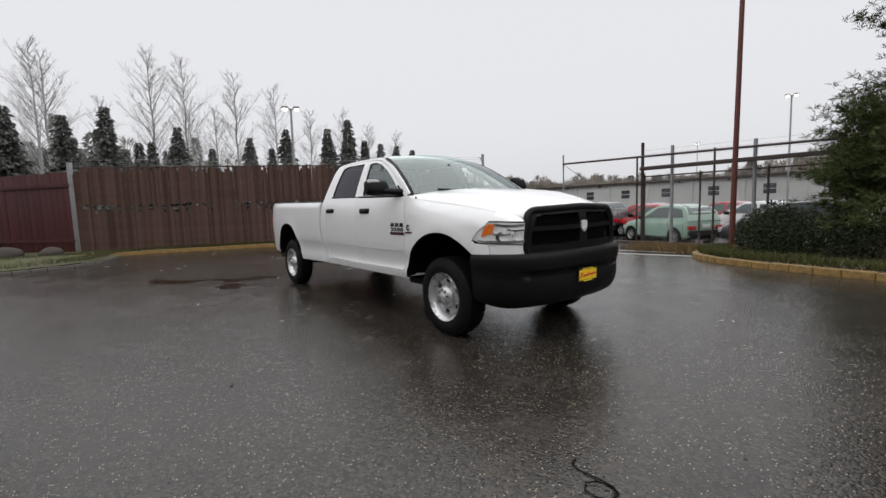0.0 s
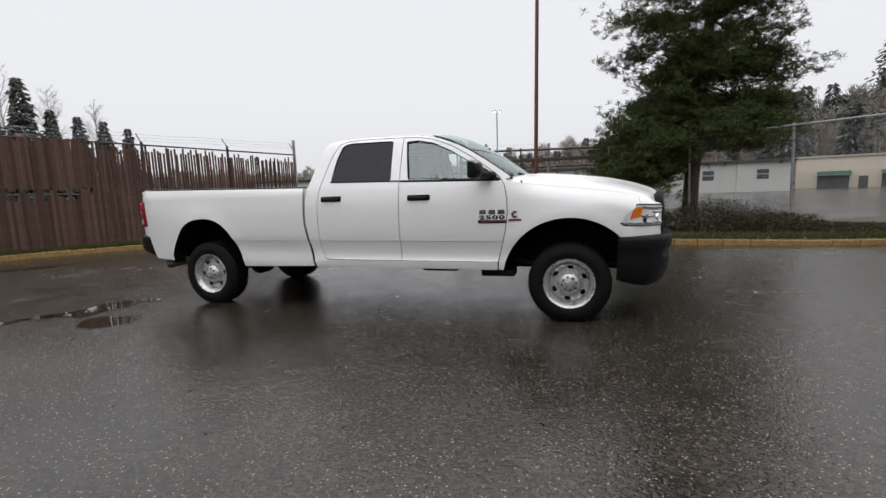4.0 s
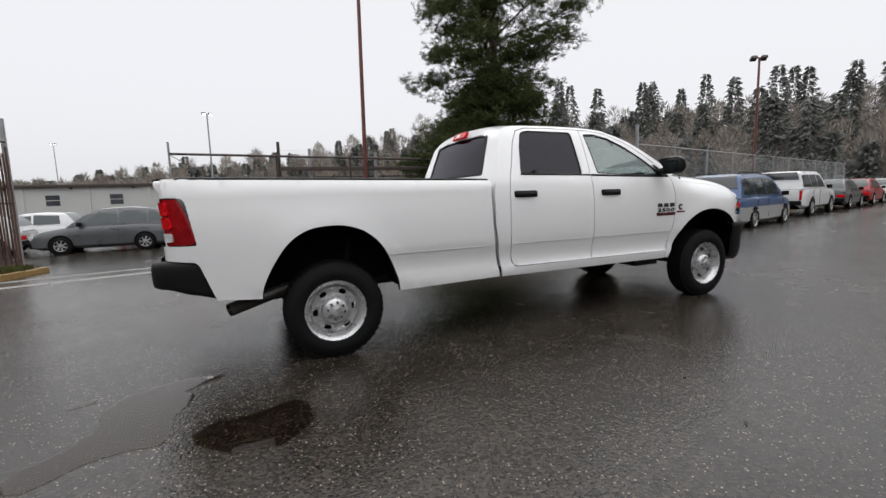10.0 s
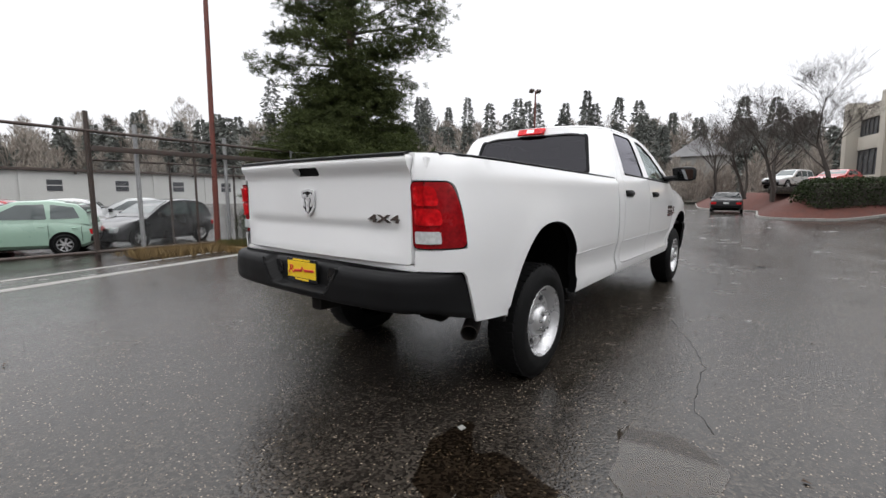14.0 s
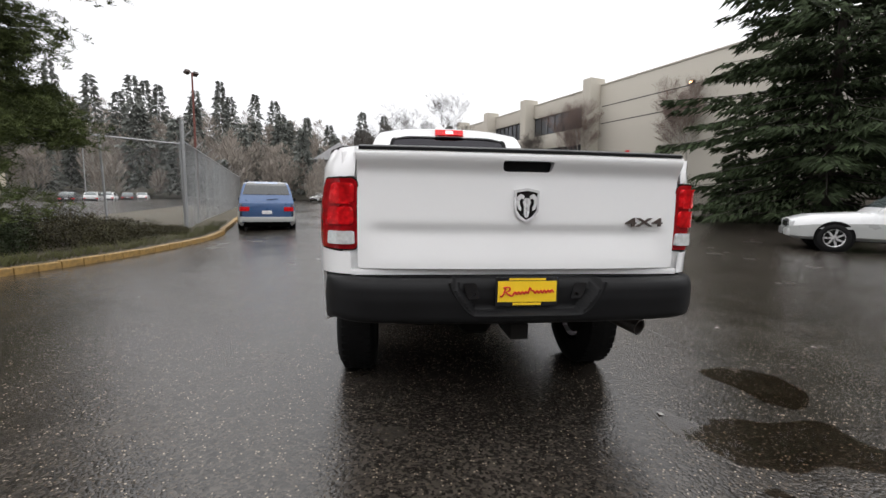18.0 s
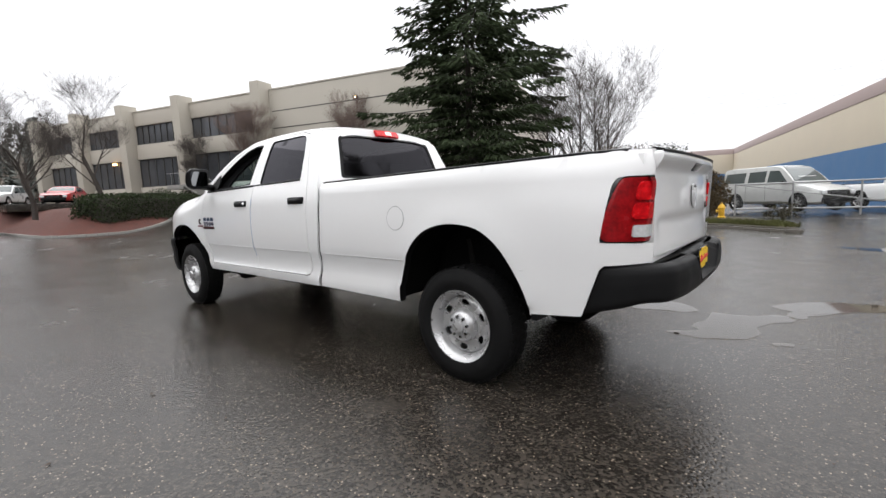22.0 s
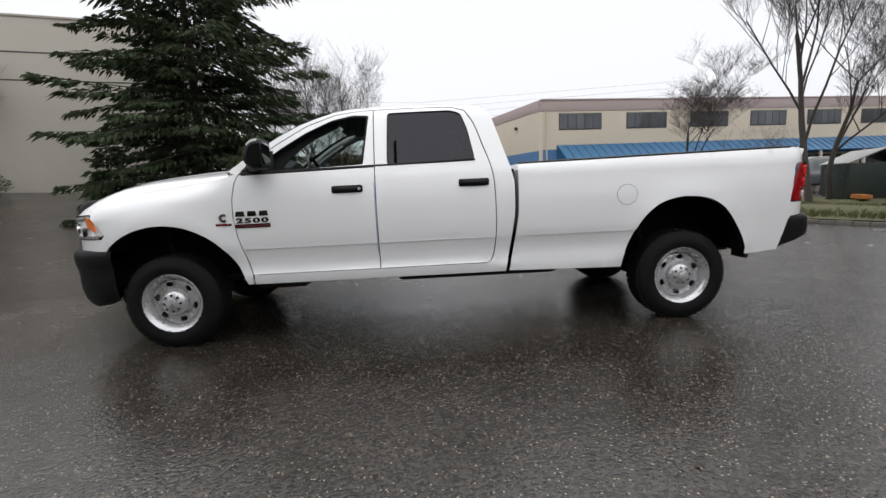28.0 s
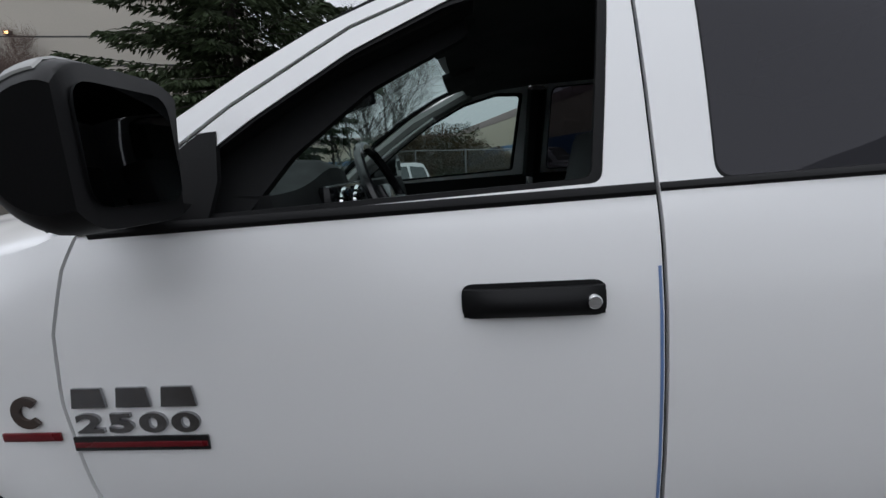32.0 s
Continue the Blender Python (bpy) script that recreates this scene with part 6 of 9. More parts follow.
car("pickup_truck", "white work pickup behind the pipe gate", "pickup truck", pose(-6.6, -24.6, 0.1, 0, 0, 128), P_WHITE, 5.8, 2.0, 3.6, 1.2, 1.85,
    [(-1.2, 1.1), (2.2, 1.12), (2.9, 1.12), (3.8, 1.08), (4.6, 0.95)], [(1.0, 1.1), (1.06, 1.5), (1.15, 1.78), (1.4, 1.84), (2.1, 1.84), (2.35, 1.76), (2.7, 1.4), (3.05, 1.1)], r=0.38, floor=0.36, lamps="tall", bed=(-1.1, 0.9), detail=False, pickup=True,
    sides=[[(1.3, 1.2), (1.35, 1.7), (2.1, 1.7), (2.65, 1.2)]])
car("pickup_truck", "dark grey pickup parked beyond the bare trees", "pickup truck", pose(-19.5, -19.0, 0, 0, 0, 170), P_GREY, 5.8, 2.0, 3.6, 1.2, 1.85,
    [(-1.2, 1.1), (2.2, 1.12), (2.9, 1.12), (3.8, 1.08), (4.6, 0.95)], [(1.0, 1.1), (1.06, 1.5), (1.15, 1.78), (1.4, 1.84), (2.1, 1.84), (2.35, 1.76), (2.7, 1.4), (3.05, 1.1)], r=0.38, floor=0.36, lamps="tall", bed=(-1.1, 0.9), detail=False, pickup=True,
    sides=[[(1.3, 1.2), (1.35, 1.7), (2.1, 1.7), (2.65, 1.2)]])
for i, (px, py) in enumerate(((60, 41), (66, 42.5), (72, 43), (54, 40), (80, 45))):
    car("parked_car", "car parked far across the neighbouring lot", "car", pose(px, py, -0.4, 0, 0, 20), (P_SILVER, P_WHITE, P_GREY, P_BLACK, P_WHITE)[i], group="far lot cars", detail=False, **HATCH)

# ---- kerbs, verges, fences, buildings ----
GREYROOF = mat("grey_shingle_roof", (0.36, 0.36, 0.365), 0.8, vary=0.15, scale=0.8)
CONCRETE = mat("old_concrete", (0.24, 0.235, 0.22), 0.8, vary=0.2, scale=2.5, fine=40, bump=0.002)
WETKERB = mat("wet_kerb", (0.10, 0.092, 0.08), 0.6, vary=0.3, scale=3, fine=30, bump=0.003, dirt=(0.05, 0.04, 0.03))
YELLOWKERB = mat("worn_yellow_kerb", (0.25, 0.15, 0.04), 0.65, vary=0.45, scale=1.6, fine=14, bump=0.004, dirt=(0.035, 0.03, 0.022))
TANWALL = mat("tan_wall", (0.44, 0.41, 0.355), 0.85, vary=0.05, scale=0.5, fine=14, rnd=0.015)
TANDARK = mat("tan_pilaster", (0.41, 0.38, 0.325), 0.85, vary=0.05, scale=0.5, fine=14)
CREAM = mat("cream_wall", (0.55, 0.49, 0.39), 0.85, vary=0.05, scale=0.6, fine=14)
PINK = mat("pinkish_parapet", (0.42, 0.34, 0.325), 0.85, vary=0.05, scale=0.6)
BLUEBAND = mat("blue_band", (0.07, 0.17, 0.34), 0.7, vary=0.08, scale=0.8)
BLUEMETAL = mat("blue_metal_roof", (0.03, 0.12, 0.24), 0.4, metal=0.2, vary=0.1)
WHITEWALL = mat("white_block_wall", (0.50, 0.50, 0.48), 0.85, vary=0.08, scale=0.5, fine=8)
WINDARK = mat("office_glass", (0.10, 0.105, 0.115), 0.1, metal=0.4, vary=0.3, scale=0.6)
FRAME = mat("dark_window_frame", (0.05, 0.048, 0.046), 0.5, vary=0.1)
SLATM = mat("brown_slat", (0.1, 0.06, 0.048), 0.8, vary=0.35, scale=3, fine=20, rnd=0.35, stretch=(1, 1, 0.25), spec=0.15)
REDBOARD = mat("dark_red_board", (0.075, 0.014, 0.015), 0.6, vary=0.2, scale=3, rnd=0.2, stretch=(1, 1, 0.3))
WIRE = mat("chain_link_wire", (0.40, 0.41, 0.415), 0.6, metal=0.0, vary=0.2)
MULCH = mat("red_mulch", (0.085, 0.03, 0.022), 0.95, vary=0.35, scale=3, fine=25, bump=0.02)
SOIL = mat("wet_soil", (0.055, 0.042, 0.028), 0.9, vary=0.4, scale=1.5, fine=25, bump=0.02, dirt=(0.03, 0.035, 0.015))
LAWN = mat("winter_grass_soil", (0.07, 0.075, 0.028), 0.95, vary=0.4, scale=1.2, fine=30, bump=0.02, dirt=(0.07, 0.05, 0.03))
BARK = mat("bark", (0.055, 0.047, 0.04), 0.9, vary=0.35, scale=6, fine=40, bump=0.01, stretch=(1, 1, 0.3))
PALEBARK = mat("birch_bark", (0.32, 0.30, 0.27), 0.85, vary=0.35, scale=6, dirt=(0.06, 0.05, 0.045))
LAMPON = mat("lamp_face_lit", (0.9, 0.9, 0.85), 0.4, vary=0.02, emit=((1.0, 0.95, 0.85), 4.0))
WARMLAMP = mat("warm_lamp", (0.9, 0.6, 0.3), 0.4, vary=0.02, emit=((1.0, 0.55, 0.2), 6.0))
HYDRANT = mat("hydrant_yellow", (0.62, 0.36, 0.02), 0.5, vary=0.1)
DARKGREEN = mat("dumpster_green", (0.012, 0.022, 0.018), 0.5, vary=0.2)
ORANGEWOOD = mat("orange_board", (0.36, 0.13, 0.03), 0.8, vary=0.25)


def along(pts, step):
    out = []
    for (x0, y0), (x1, y1) in zip(pts, pts[1:]):
        n = max(1, round(math.hypot(x1 - x0, y1 - y0) / step))
        out += [(x0 + (x1 - x0) * i / n, y0 + (y1 - y0) * i / n) for i in range(n)]
    return out + [pts[-1]]


def kerb(pts, material, label, w=0.16, h=0.12, name="kerb"):
    """A kerb of cast lengths, each a real stone of its own."""
    k = tagged(new(name), label, "kerb", kind="structure")
    line = along(curved(pts), 1.2)
    for i, ((x0, y0), (x1, y1)) in enumerate(zip(line, line[1:])):
        d = math.hypot(x1 - x0, y1 - y0)
        if d < 0.2:
            continue
        bm = boxed(0.002, d - 0.002, -w / 2, w / 2, -0.1, h + random.uniform(-0.008, 0.008), 0.025)
        sl = math.degrees(math.atan2(ground_z(x1, y1) - ground_z(x0, y0), d))
        part("kerb_stone", bm, material, k, m=pose(x0, y0, ground_z(x0, y0), 0, -sl, math.degrees(math.atan2(y1 - y0, x1 - x0))))
    return k


def bank(name, poly, material, label, rise=0.1, top=0.0, step=0.5, rough=0.05):
    """Planted ground that swells inside a kerb line."""
    P = [(p[0], p[1]) for p in poly]
    A = np.array(resample(P, 0.4))

    def place(x, y):
        d = float(np.min(np.hypot(A[:, 0] - x, A[:, 1] - y)))
        return (x, y, ground_z(x, y) + rise + top * min(1.0, d / 2.5) + rough * noise.noise((x * 0.9, y * 0.9, 3.0)) * min(1, d))

    b = part(name, plate(P, place, step, rs=0.4), material)
    return tagged(b, label, "planting", kind="structure")


kerb_pine = [(0.6, 9.6), (0.75, 8.4), (1.4, 7.25), (2.6, 6.45), (4.4, 5.85), (6.8, 5.62), (9.0, 5.85), (10.3, 6.25), (14.2, 7.25), (20, 8.8), (28, 10.8), (40, 13.6)]
kerb(kerb_pine, YELLOWKERB, "worn yellow painted kerb round the planted strip")
bank("planting_strip", curved(kerb_pine) + [(40, 20), (12, 14), (4, 13.5), (0.6, 12.2)], SOIL, "planted strip of wet soil, grass and ivy", 0.1, 0.12)
kerb_left = [(-11.2, -12), (-12.0, -8), (-12.4, -4.6), (-11.9, -1.4), (-10.9, 1.3), (-9.5, 3.3), (-8.2, 4.7), (-7.5, 6.2), (-7.3, 8.6)]
kerb(kerb_left, YELLOWKERB, "worn yellow kerb along the slatted fence")
bank("grass_strip", curved(kerb_left) + [(-9.5, 9.5), (-16, -5), (-19, -12)], LAWN, "strip of wet winter grass along the fence", 0.09, 0.06)
kerb_back = [(6.3, -17.6), (4.6, -16.0), (2.2, -14.9), (-0.2, -14.0), (-2.2, -12.9), (-3.9, -11.6)]
kerb(kerb_back, WETKERB, "low dark wet kerb along the planted edge", 0.14, 0.07)
bank("planted_edge", curved(kerb_back) + [(-3.4, -14.5), (-2.2, -17.5), (2.0, -20.5), (12, -21.5), (13, -17)], SOIL, "planted edge of soil, leaves and grass", 0.09, 0.1)
kerb_right = [(-8.6, -12.0), (-8.4, -9.0), (-8.6, -6.8), (-9.0, -5.0), (-9.8, -3.8), (-11.4, -3.2)]
kerb(kerb_right, WETKERB, "low dark wet kerb round the tree verge", 0.14, 0.08)
bank("tree_verge", curved(kerb_right) + [(-13.5, -4.2), (-16.5, -8), (-15.5, -13), (-11, -15)], LAWN, "grass verge under the bare trees", 0.1, 0.05)
# planted bank below the offices
kerb_bank = [(75, 9.5), (58, 6.9), (46, 5.0), (40.6, 3.6), (38.2, 1.6), (36.6, -0.1), (33, -0.5), (26, -0.9), (24.0, -2.0), (24.2, -4.2), (25.8, -6.6), (29.5, -8.6)]
kerb(kerb_bank, CONCRETE, "concrete kerb round the mulched bank")
bank("mulch_bank", curved(kerb_bank) + [(36, -10), (60, -8), (75, -2)], MULCH, "bank of red-brown mulch below the offices", 0.1, 1.4, 0.6)
up_lot = part("upper_lot", boxed(36, 66, -13.5, -0.9, 1.4, 1.9, 0.02), ASPHALT)
tagged(up_lot, "raised asphalt parking deck before the offices", "pavement", kind="structure")

# shallow concrete channel where the lot meets the yard
for (xa, ya), (xb, yb), w in (((-7.3, 4.9), (0.9, 8.2), 0.22), ((-7.5, 6.2), (0.6, 9.4), 0.14)):
    d = math.hypot(xb - xa, yb - ya)
    line = along([(xa, ya), (xb, yb)], 1.3)
    ch = tagged(new("drain_channel"), "pale concrete channel between lot and yard", "channel", kind="structure")
    for (x0, y0), (x1, y1) in zip(line, line[1:]):
        q = math.hypot(x1 - x0, y1 - y0)
        part("channel_stone", boxed(0.006, q - 0.006, -w / 2, w / 2, -0.05, 0.012, 0.006), CONCRETE, ch,
             m=pose(x0, y0, ground_z(x0, y0), 0, -math.degrees(math.atan2(ground_z(x1, y1) - ground_z(x0, y0), q)), math.degrees(math.atan2(y1 - y0, x1 - x0))))

# brown slatted fence
F0, F1 = Vector((-7.9, 9.2)), Vector((-14.0, -4.2))
fdir = (F1 - F0).normalized()
flen = (F1 - F0).length
fence = thing("slatted_fence", pose(F0.x, F0.y, 0, 0, 0, math.degrees(math.atan2(fdir.y, fdir.x))), "tall chain-link fence filled with dark brown slats", "fence")


def slat_mesh(hh, i, w=0.0365):
    bm = bmesh.new()
    prev = None
    for k in range(6):
        wv = 0.004 * math.sin(k * 1.7 + i)
        row = [bm.verts.new((u + wv, v, hh * k / 5 + (0.03 * u * 8 * math.sin(i) if k == 5 else 0))) for u, v in ((-w, -0.003), (w, -0.003), (w, 0.003), (-w, 0.003))]
        for q in range(4 if prev else 0):
            bm.faces.new((prev[q], prev[(q + 1) % 4], row[(q + 1) % 4], row[q]))
        if not prev:
            bm.faces.new(row[::-1])
        prev = row
    bm.faces.new(prev)
    o = part("slat", bm, SLATM, smooth=0)
    me = o.data
    bpy.data.objects.remove(o)
    return me


full = [slat_mesh(2.74 + 0.16 * random.random(), i) for i in range(8)]
narrow = [slat_mesh(2.72 + 0.2 * random.random(), i, 0.029) for i in range(8)]
lower = [slat_mesh(1.36 + 0.06 * i, i) for i in range(5)]
upper = [slat_mesh(1.27 + 0.02 * i, i) for i in range(4)]


def add_slat(me, x, z):
    o = new("slat", me)
    o.parent = fence
    o.matrix_basis = pose(x, random.uniform(-0.005, 0.005), z, random.uniform(-0.4, 0.4), random.uniform(-0.35, 0.35), random.uniform(3, 9))


x = 0.06
while x < flen:
    p = F0 + fdir * x
    g = ground_z(p.x, p.y) + random.uniform(0.02, 0.06)
    if x < 6.2:
        add_slat(random.choice(narrow), x, g)
        if x > 2.2 and random.random() < 0.75:
            add_slat(random.choice(lower), x + 0.03, g)
        x += random.choice((0.0, 0.004, 0.008, 0.018)) - 0.004 * (x > 3)
    elif noise.noise((x * 0.55, 3.3, 0)) > -0.12 and random.random() < 0.75:
        add_slat(random.choice(lower), x, g)
        add_slat(random.choice(upper), x, g + 1.63 + random.uniform(-0.04, 0.05))
    else:
        add_slat(random.choice(full), x, g)
    x += 0.0685 + random.uniform(-0.002, 0.003) + 0.0
for i in range(7):
    xx = flen * i / 6
    p = F0 + fdir * xx
    g = ground_z(p.x, p.y)
    part("post", tube(bmesh.new(), [(xx, -0.06, g - 0.2), (xx, -0.06, 3.02 + (0.35 if i in (0, 6) else 0)), ], 0.04 if i else 0.055, 10), DARKSTEEL if i else GALV, fence)
    part("barb_arm", tube(bmesh.new(), [(xx, -0.06, 3.0), (xx + 0.05, -0.30, 3.28)], 0.016, 6), DARKSTEEL, fence)
for zz, yy in ((2.93, -0.03), (1.5, -0.03), (0.12, -0.03)):
    part("rail", tube(bmesh.new(), [(0, yy, zz - 0.1), (flen * 0.5, yy, zz + 0.05), (flen, yy, zz + 0.04)], 0.024, 8), DARKSTEEL, fence)
for j in range(3):
    part("barbed_wire", tube(bmesh.new(), [(flen * k / 18, 0.03 - 0.09 * j, 3.05 + 0.1 * j + 0.015 * math.sin(k * 2.1)) for k in range(19)], 0.0035, 4), GALV, fence)
# dark red board fence that carries on from the corner
rf = thing("board_fence", pose(F1.x, F1.y, 0, 0, 0, math.degrees(math.atan2(-6.4, -8.5))), "dark red board fence beyond the corner post", "fence")
bmesh_board = part("board", boxed(-0.14, 0.14, -0.012, 0.012, 0, 2.75, 0.004), REDBOARD, rf, m=pose(0.2, 0, 0.1))
for i in range(1, 52):
    again(bmesh_board, pose(0.2 + 0.287 * i, random.uniform(-0.006, 0.006), 0.1 + random.uniform(-0.03, 0.02)), rf)
part("post", boxed(-0.06, 0.06, -0.06, 0.06, -0.1, 3.15, 0.008), GALV, rf)
for zz in (0.5, 2.4):
    part("rail", boxed(0, 15, 0.015, 0.06, zz - 0.05, zz + 0.05), REDBOARD, rf)
part("sign", boxed(4.4, 4.62, -0.03, -0.018, 1.62, 1.95, 0.004), CONCRETE, rf, "small pale sign")


def chain_link(bm, x0, x1, z0, z1, pitch=0.09, r=0.0014):
    """Two sets of slanted wires, as thin square rods."""
    h = z1 - z0
    n = int((x1 - x0 + h) / pitch)
    V, F = [], []
    for i in range(n):
        for sgn in (1, -1):
            a = x0 - h + i * pitch if sgn > 0 else x0 + i * pitch
            pa, pb = (a, z0), (a + sgn * h, z1)
            if sgn < 0:
                pa, pb = (a, z0), (a - h, z1)
            t0, t1 = 0.0, 1.0
            dx = pb[0] - pa[0]
            for lim, up_ in ((x0, False), (x1, True)):
                t = (lim - pa[0]) / dx
                if (dx > 0) != up_:
                    t0 = max(t0, t)
                else:
                    t1 = min(t1, t)
            if t1 - t0 < 0.02:
                continue
            q0 = Vector((pa[0] + dx * t0, 0.003 * sgn, z0 + h * t0))
            q1 = Vector((pa[0] + dx * t1, 0.003 * sgn, z0 + h * t1))
            d = (q1 - q0).normalized()
            s_ = Vector((d.z, 0, -d.x)) * r
            k = [bm.verts.new(p) for p in (q0 - s_, q0 + s_, q1 + s_, q1 - s_)]
            bm.faces.new(k)
            f_ = Vector((0, r, 0))
            k = [bm.verts.new(p) for p in (q0 - f_, q0 + f_, q1 + f_, q1 - f_)]
            bm.faces.new(k)
    return bm


def mesh_fence(pa, pb, h, label, n, arms=True, pitch=0.09, posts=GALV, top=True, name="chain_link_fence"):
    d = math.hypot(pb[0] - pa[0], pb[1] - pa[1])
    za, zb_ = ground_z(*pa), ground_z(*pb)
    f = thing(name, pose(pa[0], pa[1], za, 0, -math.degrees(math.atan2(zb_ - za, d)), math.degrees(math.atan2(pb[1] - pa[1], pb[0] - pa[0]))), label, "fence")
    w = part("wire_mesh", chain_link(bmesh.new(), 0, d, 0.06, h - 0.03, pitch), WIRE, f, smooth=0)
    tagged(w, kind="stuff")
    for i in range(n + 1):
        xx = d * i / n
        part("post", tube(bmesh.new(), [(xx, 0.04, -0.2), (xx, 0.04, h + 0.06)], 0.032, 8), posts, f)
        if arms:
            part("barb_arm", tube(bmesh.new(), [(xx, 0.04, h + 0.04), (xx + 0.03, -0.24, h + 0.32)], 0.014, 6), posts, f)
    if top:
        part("top_rail", tube(bmesh.new(), [(0, 0.0, h), (d, 0.0, h)], 0.022, 8), posts, f)
    if arms:
        for j in range(3):
            part("barbed_wire", tube(bmesh.new(), [(0, -0.06 * j - 0.04, h + 0.12 + 0.08 * j), (d, -0.06 * j - 0.04, h + 0.12 + 0.08 * j)], 0.003, 4), GALV, f)
    return f


road_a = math.radians(15)
FP = [(9.7, 7.15), (9.7 + 33 * math.cos(road_a), 7.15 + 33 * math.sin(road_a))]
mesh_fence(FP[0], FP[1], 2.95, "galvanised chain-link fence with barbed arms along the parked cars", 11, pitch=0.055)
mesh_fence((3.3, 10.3), FP[0], 2.85, "galvanised chain-link fence behind the planting", 3, arms=False, pitch=0.075)
part("corner_post", tube(bmesh.new(), [(9.7, 7.15, -0.3), (9.7, 7.15, 3.5)], 0.06, 12), GALV, tagged(new("fence_corner"), "thick galvanised corner post of the fence", "post"))
# sliding yard gate with its posts and beams
gate_fence = mesh_fence((-1.85, 10.75), (3.3, 10.75), 2.35, "chain-link yard fence beside the sliding gate", 3, arms=False, pitch=0.07, posts=DARKSTEEL)
for xx, zt, mt in ((-1.85, 3.45, DARKSTEEL), (-0.9, 3.25, GALV), (1.3, 3.15, GALV)):
    part("tall_post", tube(bmesh.new(), [(xx + 1.85, -0.10, -0.3), (xx + 1.85, -0.10, zt)], 0.05, 10), mt, gate_fence)
for j in range(3):
    part("barbed_wire", tube(bmesh.new(), [(0, -0.1, 2.95 + 0.12 * j), (5.1, -0.1, 2.85 + 0.12 * j)], 0.003, 4), GALV, gate_fence)
sg = thing("sliding_gate", pose(-4.83, 10.45, ground_z(-4.83, 10.45)), "half-open sliding chain-link gate on dark beams", "gate")
for za, zb2 in ((3.02, 2.88), (0.18, 0.2)):
    part("gate_rail", tube(bmesh.new(), [(0, 0, za), (8.3, 0, zb2)], 0.035, 8), DARKSTEEL, sg)
part("gate_beam", boxed(3.0, 8.6, -0.045, 0.045, 2.52, 2.64, 0.01), DARKSTEEL, sg)
for xx in (0, 2.9, 5.2, 8.3):
    part("gate_post", tube(bmesh.new(), [(xx, 0, 0.1), (xx, 0, 3.35 if xx == 0 else 3.0)], 0.03, 8), GALV if xx == 0 else DARKSTEEL, sg)
part("brace", tube(bmesh.new(), [(0, 0, 3.0), (0.9, 0, 2.4)], 0.01, 5), DARKSTEEL, sg)
for k in range(5):
    part("stripe", tube(bmesh.new(), [(0, -0.004, 0.3 + 0.26 * k), (0, -0.004, 0.43 + 0.26 * k)], 0.034, 10), LENSRED2 if k % 2 == 0 else CONCRETE, sg, "red and white warning stripe")
part("gate_wheel", lathe([(0, 0.02), (0.07, 0.02), (0.07, -0.02), (0, -0.02)], 20), LINER, sg, m=Matrix.Translation((0.15, -0.06, 0.07)))
# rust-red tall light pole and other poles
pl = thing("light_pole", pose(0.86, 10.45, -0.35, 0, 0, 0), "tall rust-red steel light pole", "light pole")
part("shaft", tube(bmesh.new(), [(0, 0, 0), (0.06, 0.02, 6), (0.14, 0.05, 13)], [0.075, 0.062, 0.05], 16), RUST, pl)
part("base_plate", boxed(-0.2, 0.2, -0.2, 0.2, 0, 0.03, 0.006), RUST, pl)


def lamp_pole(px, py, h, z0, shaft, label, heads=2, turn=0):
    o = thing("light_pole", pose(px, py, z0, 0, 0, turn), label, "light pole", "lot lights")
    part("shaft", tube(bmesh.new(), [(0, 0, 0), (0, 0, h)], [0.1, 0.06], 10), shaft, o)
    part("cross_arm", tube(bmesh.new(), [(-0.3, 0, h), (0.3, 0, h)], 0.035, 6), shaft, o)
    for i in range(heads):
        x_ = -0.3 + 0.6 * i / max(1, heads - 1)
        hd = part("flood_head", boxed(-0.17, 0.17, -0.24, 0.1, -0.06, 0.14, 0.05), DARKSTEEL, o, m=pose(x_, 0, h, 30, 0, 0))
        part("lens", boxed(-0.13, 0.13, -0.252, -0.238, -0.03, 0.11, 0.01), LAMPON, hd, "lit lamp face")
    return o


lamp_pole(27.0, 13.85, 9.4, -0.2, RUST, "rust-red light pole with lit floodlights", 2, 150)
lamp_pole(-6.2, 44.4, 10.2, -0.4, GALV, "grey light pole in the far yard", 2, 20)
lamp_pole(-19.1, 5.3, 7.0, -0.1, GALV, "grey light pole behind the fence with lit lamps", 2, 70)
lamp_pole(-36, 100, 13, 0, GALV, "distant tall lot light pole", 2, 0)
lamp_pole(70, 48, 9, 0, GALV, "distant light pole with lit lamps", 2, 200)
lamp_pole(95, 62, 13, 2, GALV, "distant light pole with lit lamps", 2, 200)
# card reader on a bent post
cr_ = thing("card_reader", pose(-8.45, 5.65, ground_z(-8.45, 5.65) + 0.1, 0, 0, 35), "white gooseneck post with a keypad box", "card reader")
part("post", tube(bmesh.new(), [(0, 0, 0), (0, 0, 1.08), (0.10, 0, 1.12), (0.34, 0, 1.14)], 0.045, 10), CREAM, cr_)
part("keypad_box", boxed(0.28, 0.5, -0.09, 0.09, 1.0, 1.26, 0.02), CREAM, cr_)


# ---- buildings ----
# offices: local x runs along the front from the blank wall to the far bays, -y is into the building
off_a = math.degrees(math.atan2(5.04, 16.65))
of = thing("office_building", pose(31.17, -17.0, 0, 0, 0, off_a), "two-storey tan concrete office building with dark window bands", "building")
ZB = 1.6
part("blank_wall", boxed(-19, 0, -0.35, 0, ZB, 10.75, 0.02), TANWALL, of, "plain tan wall with two dark joints")
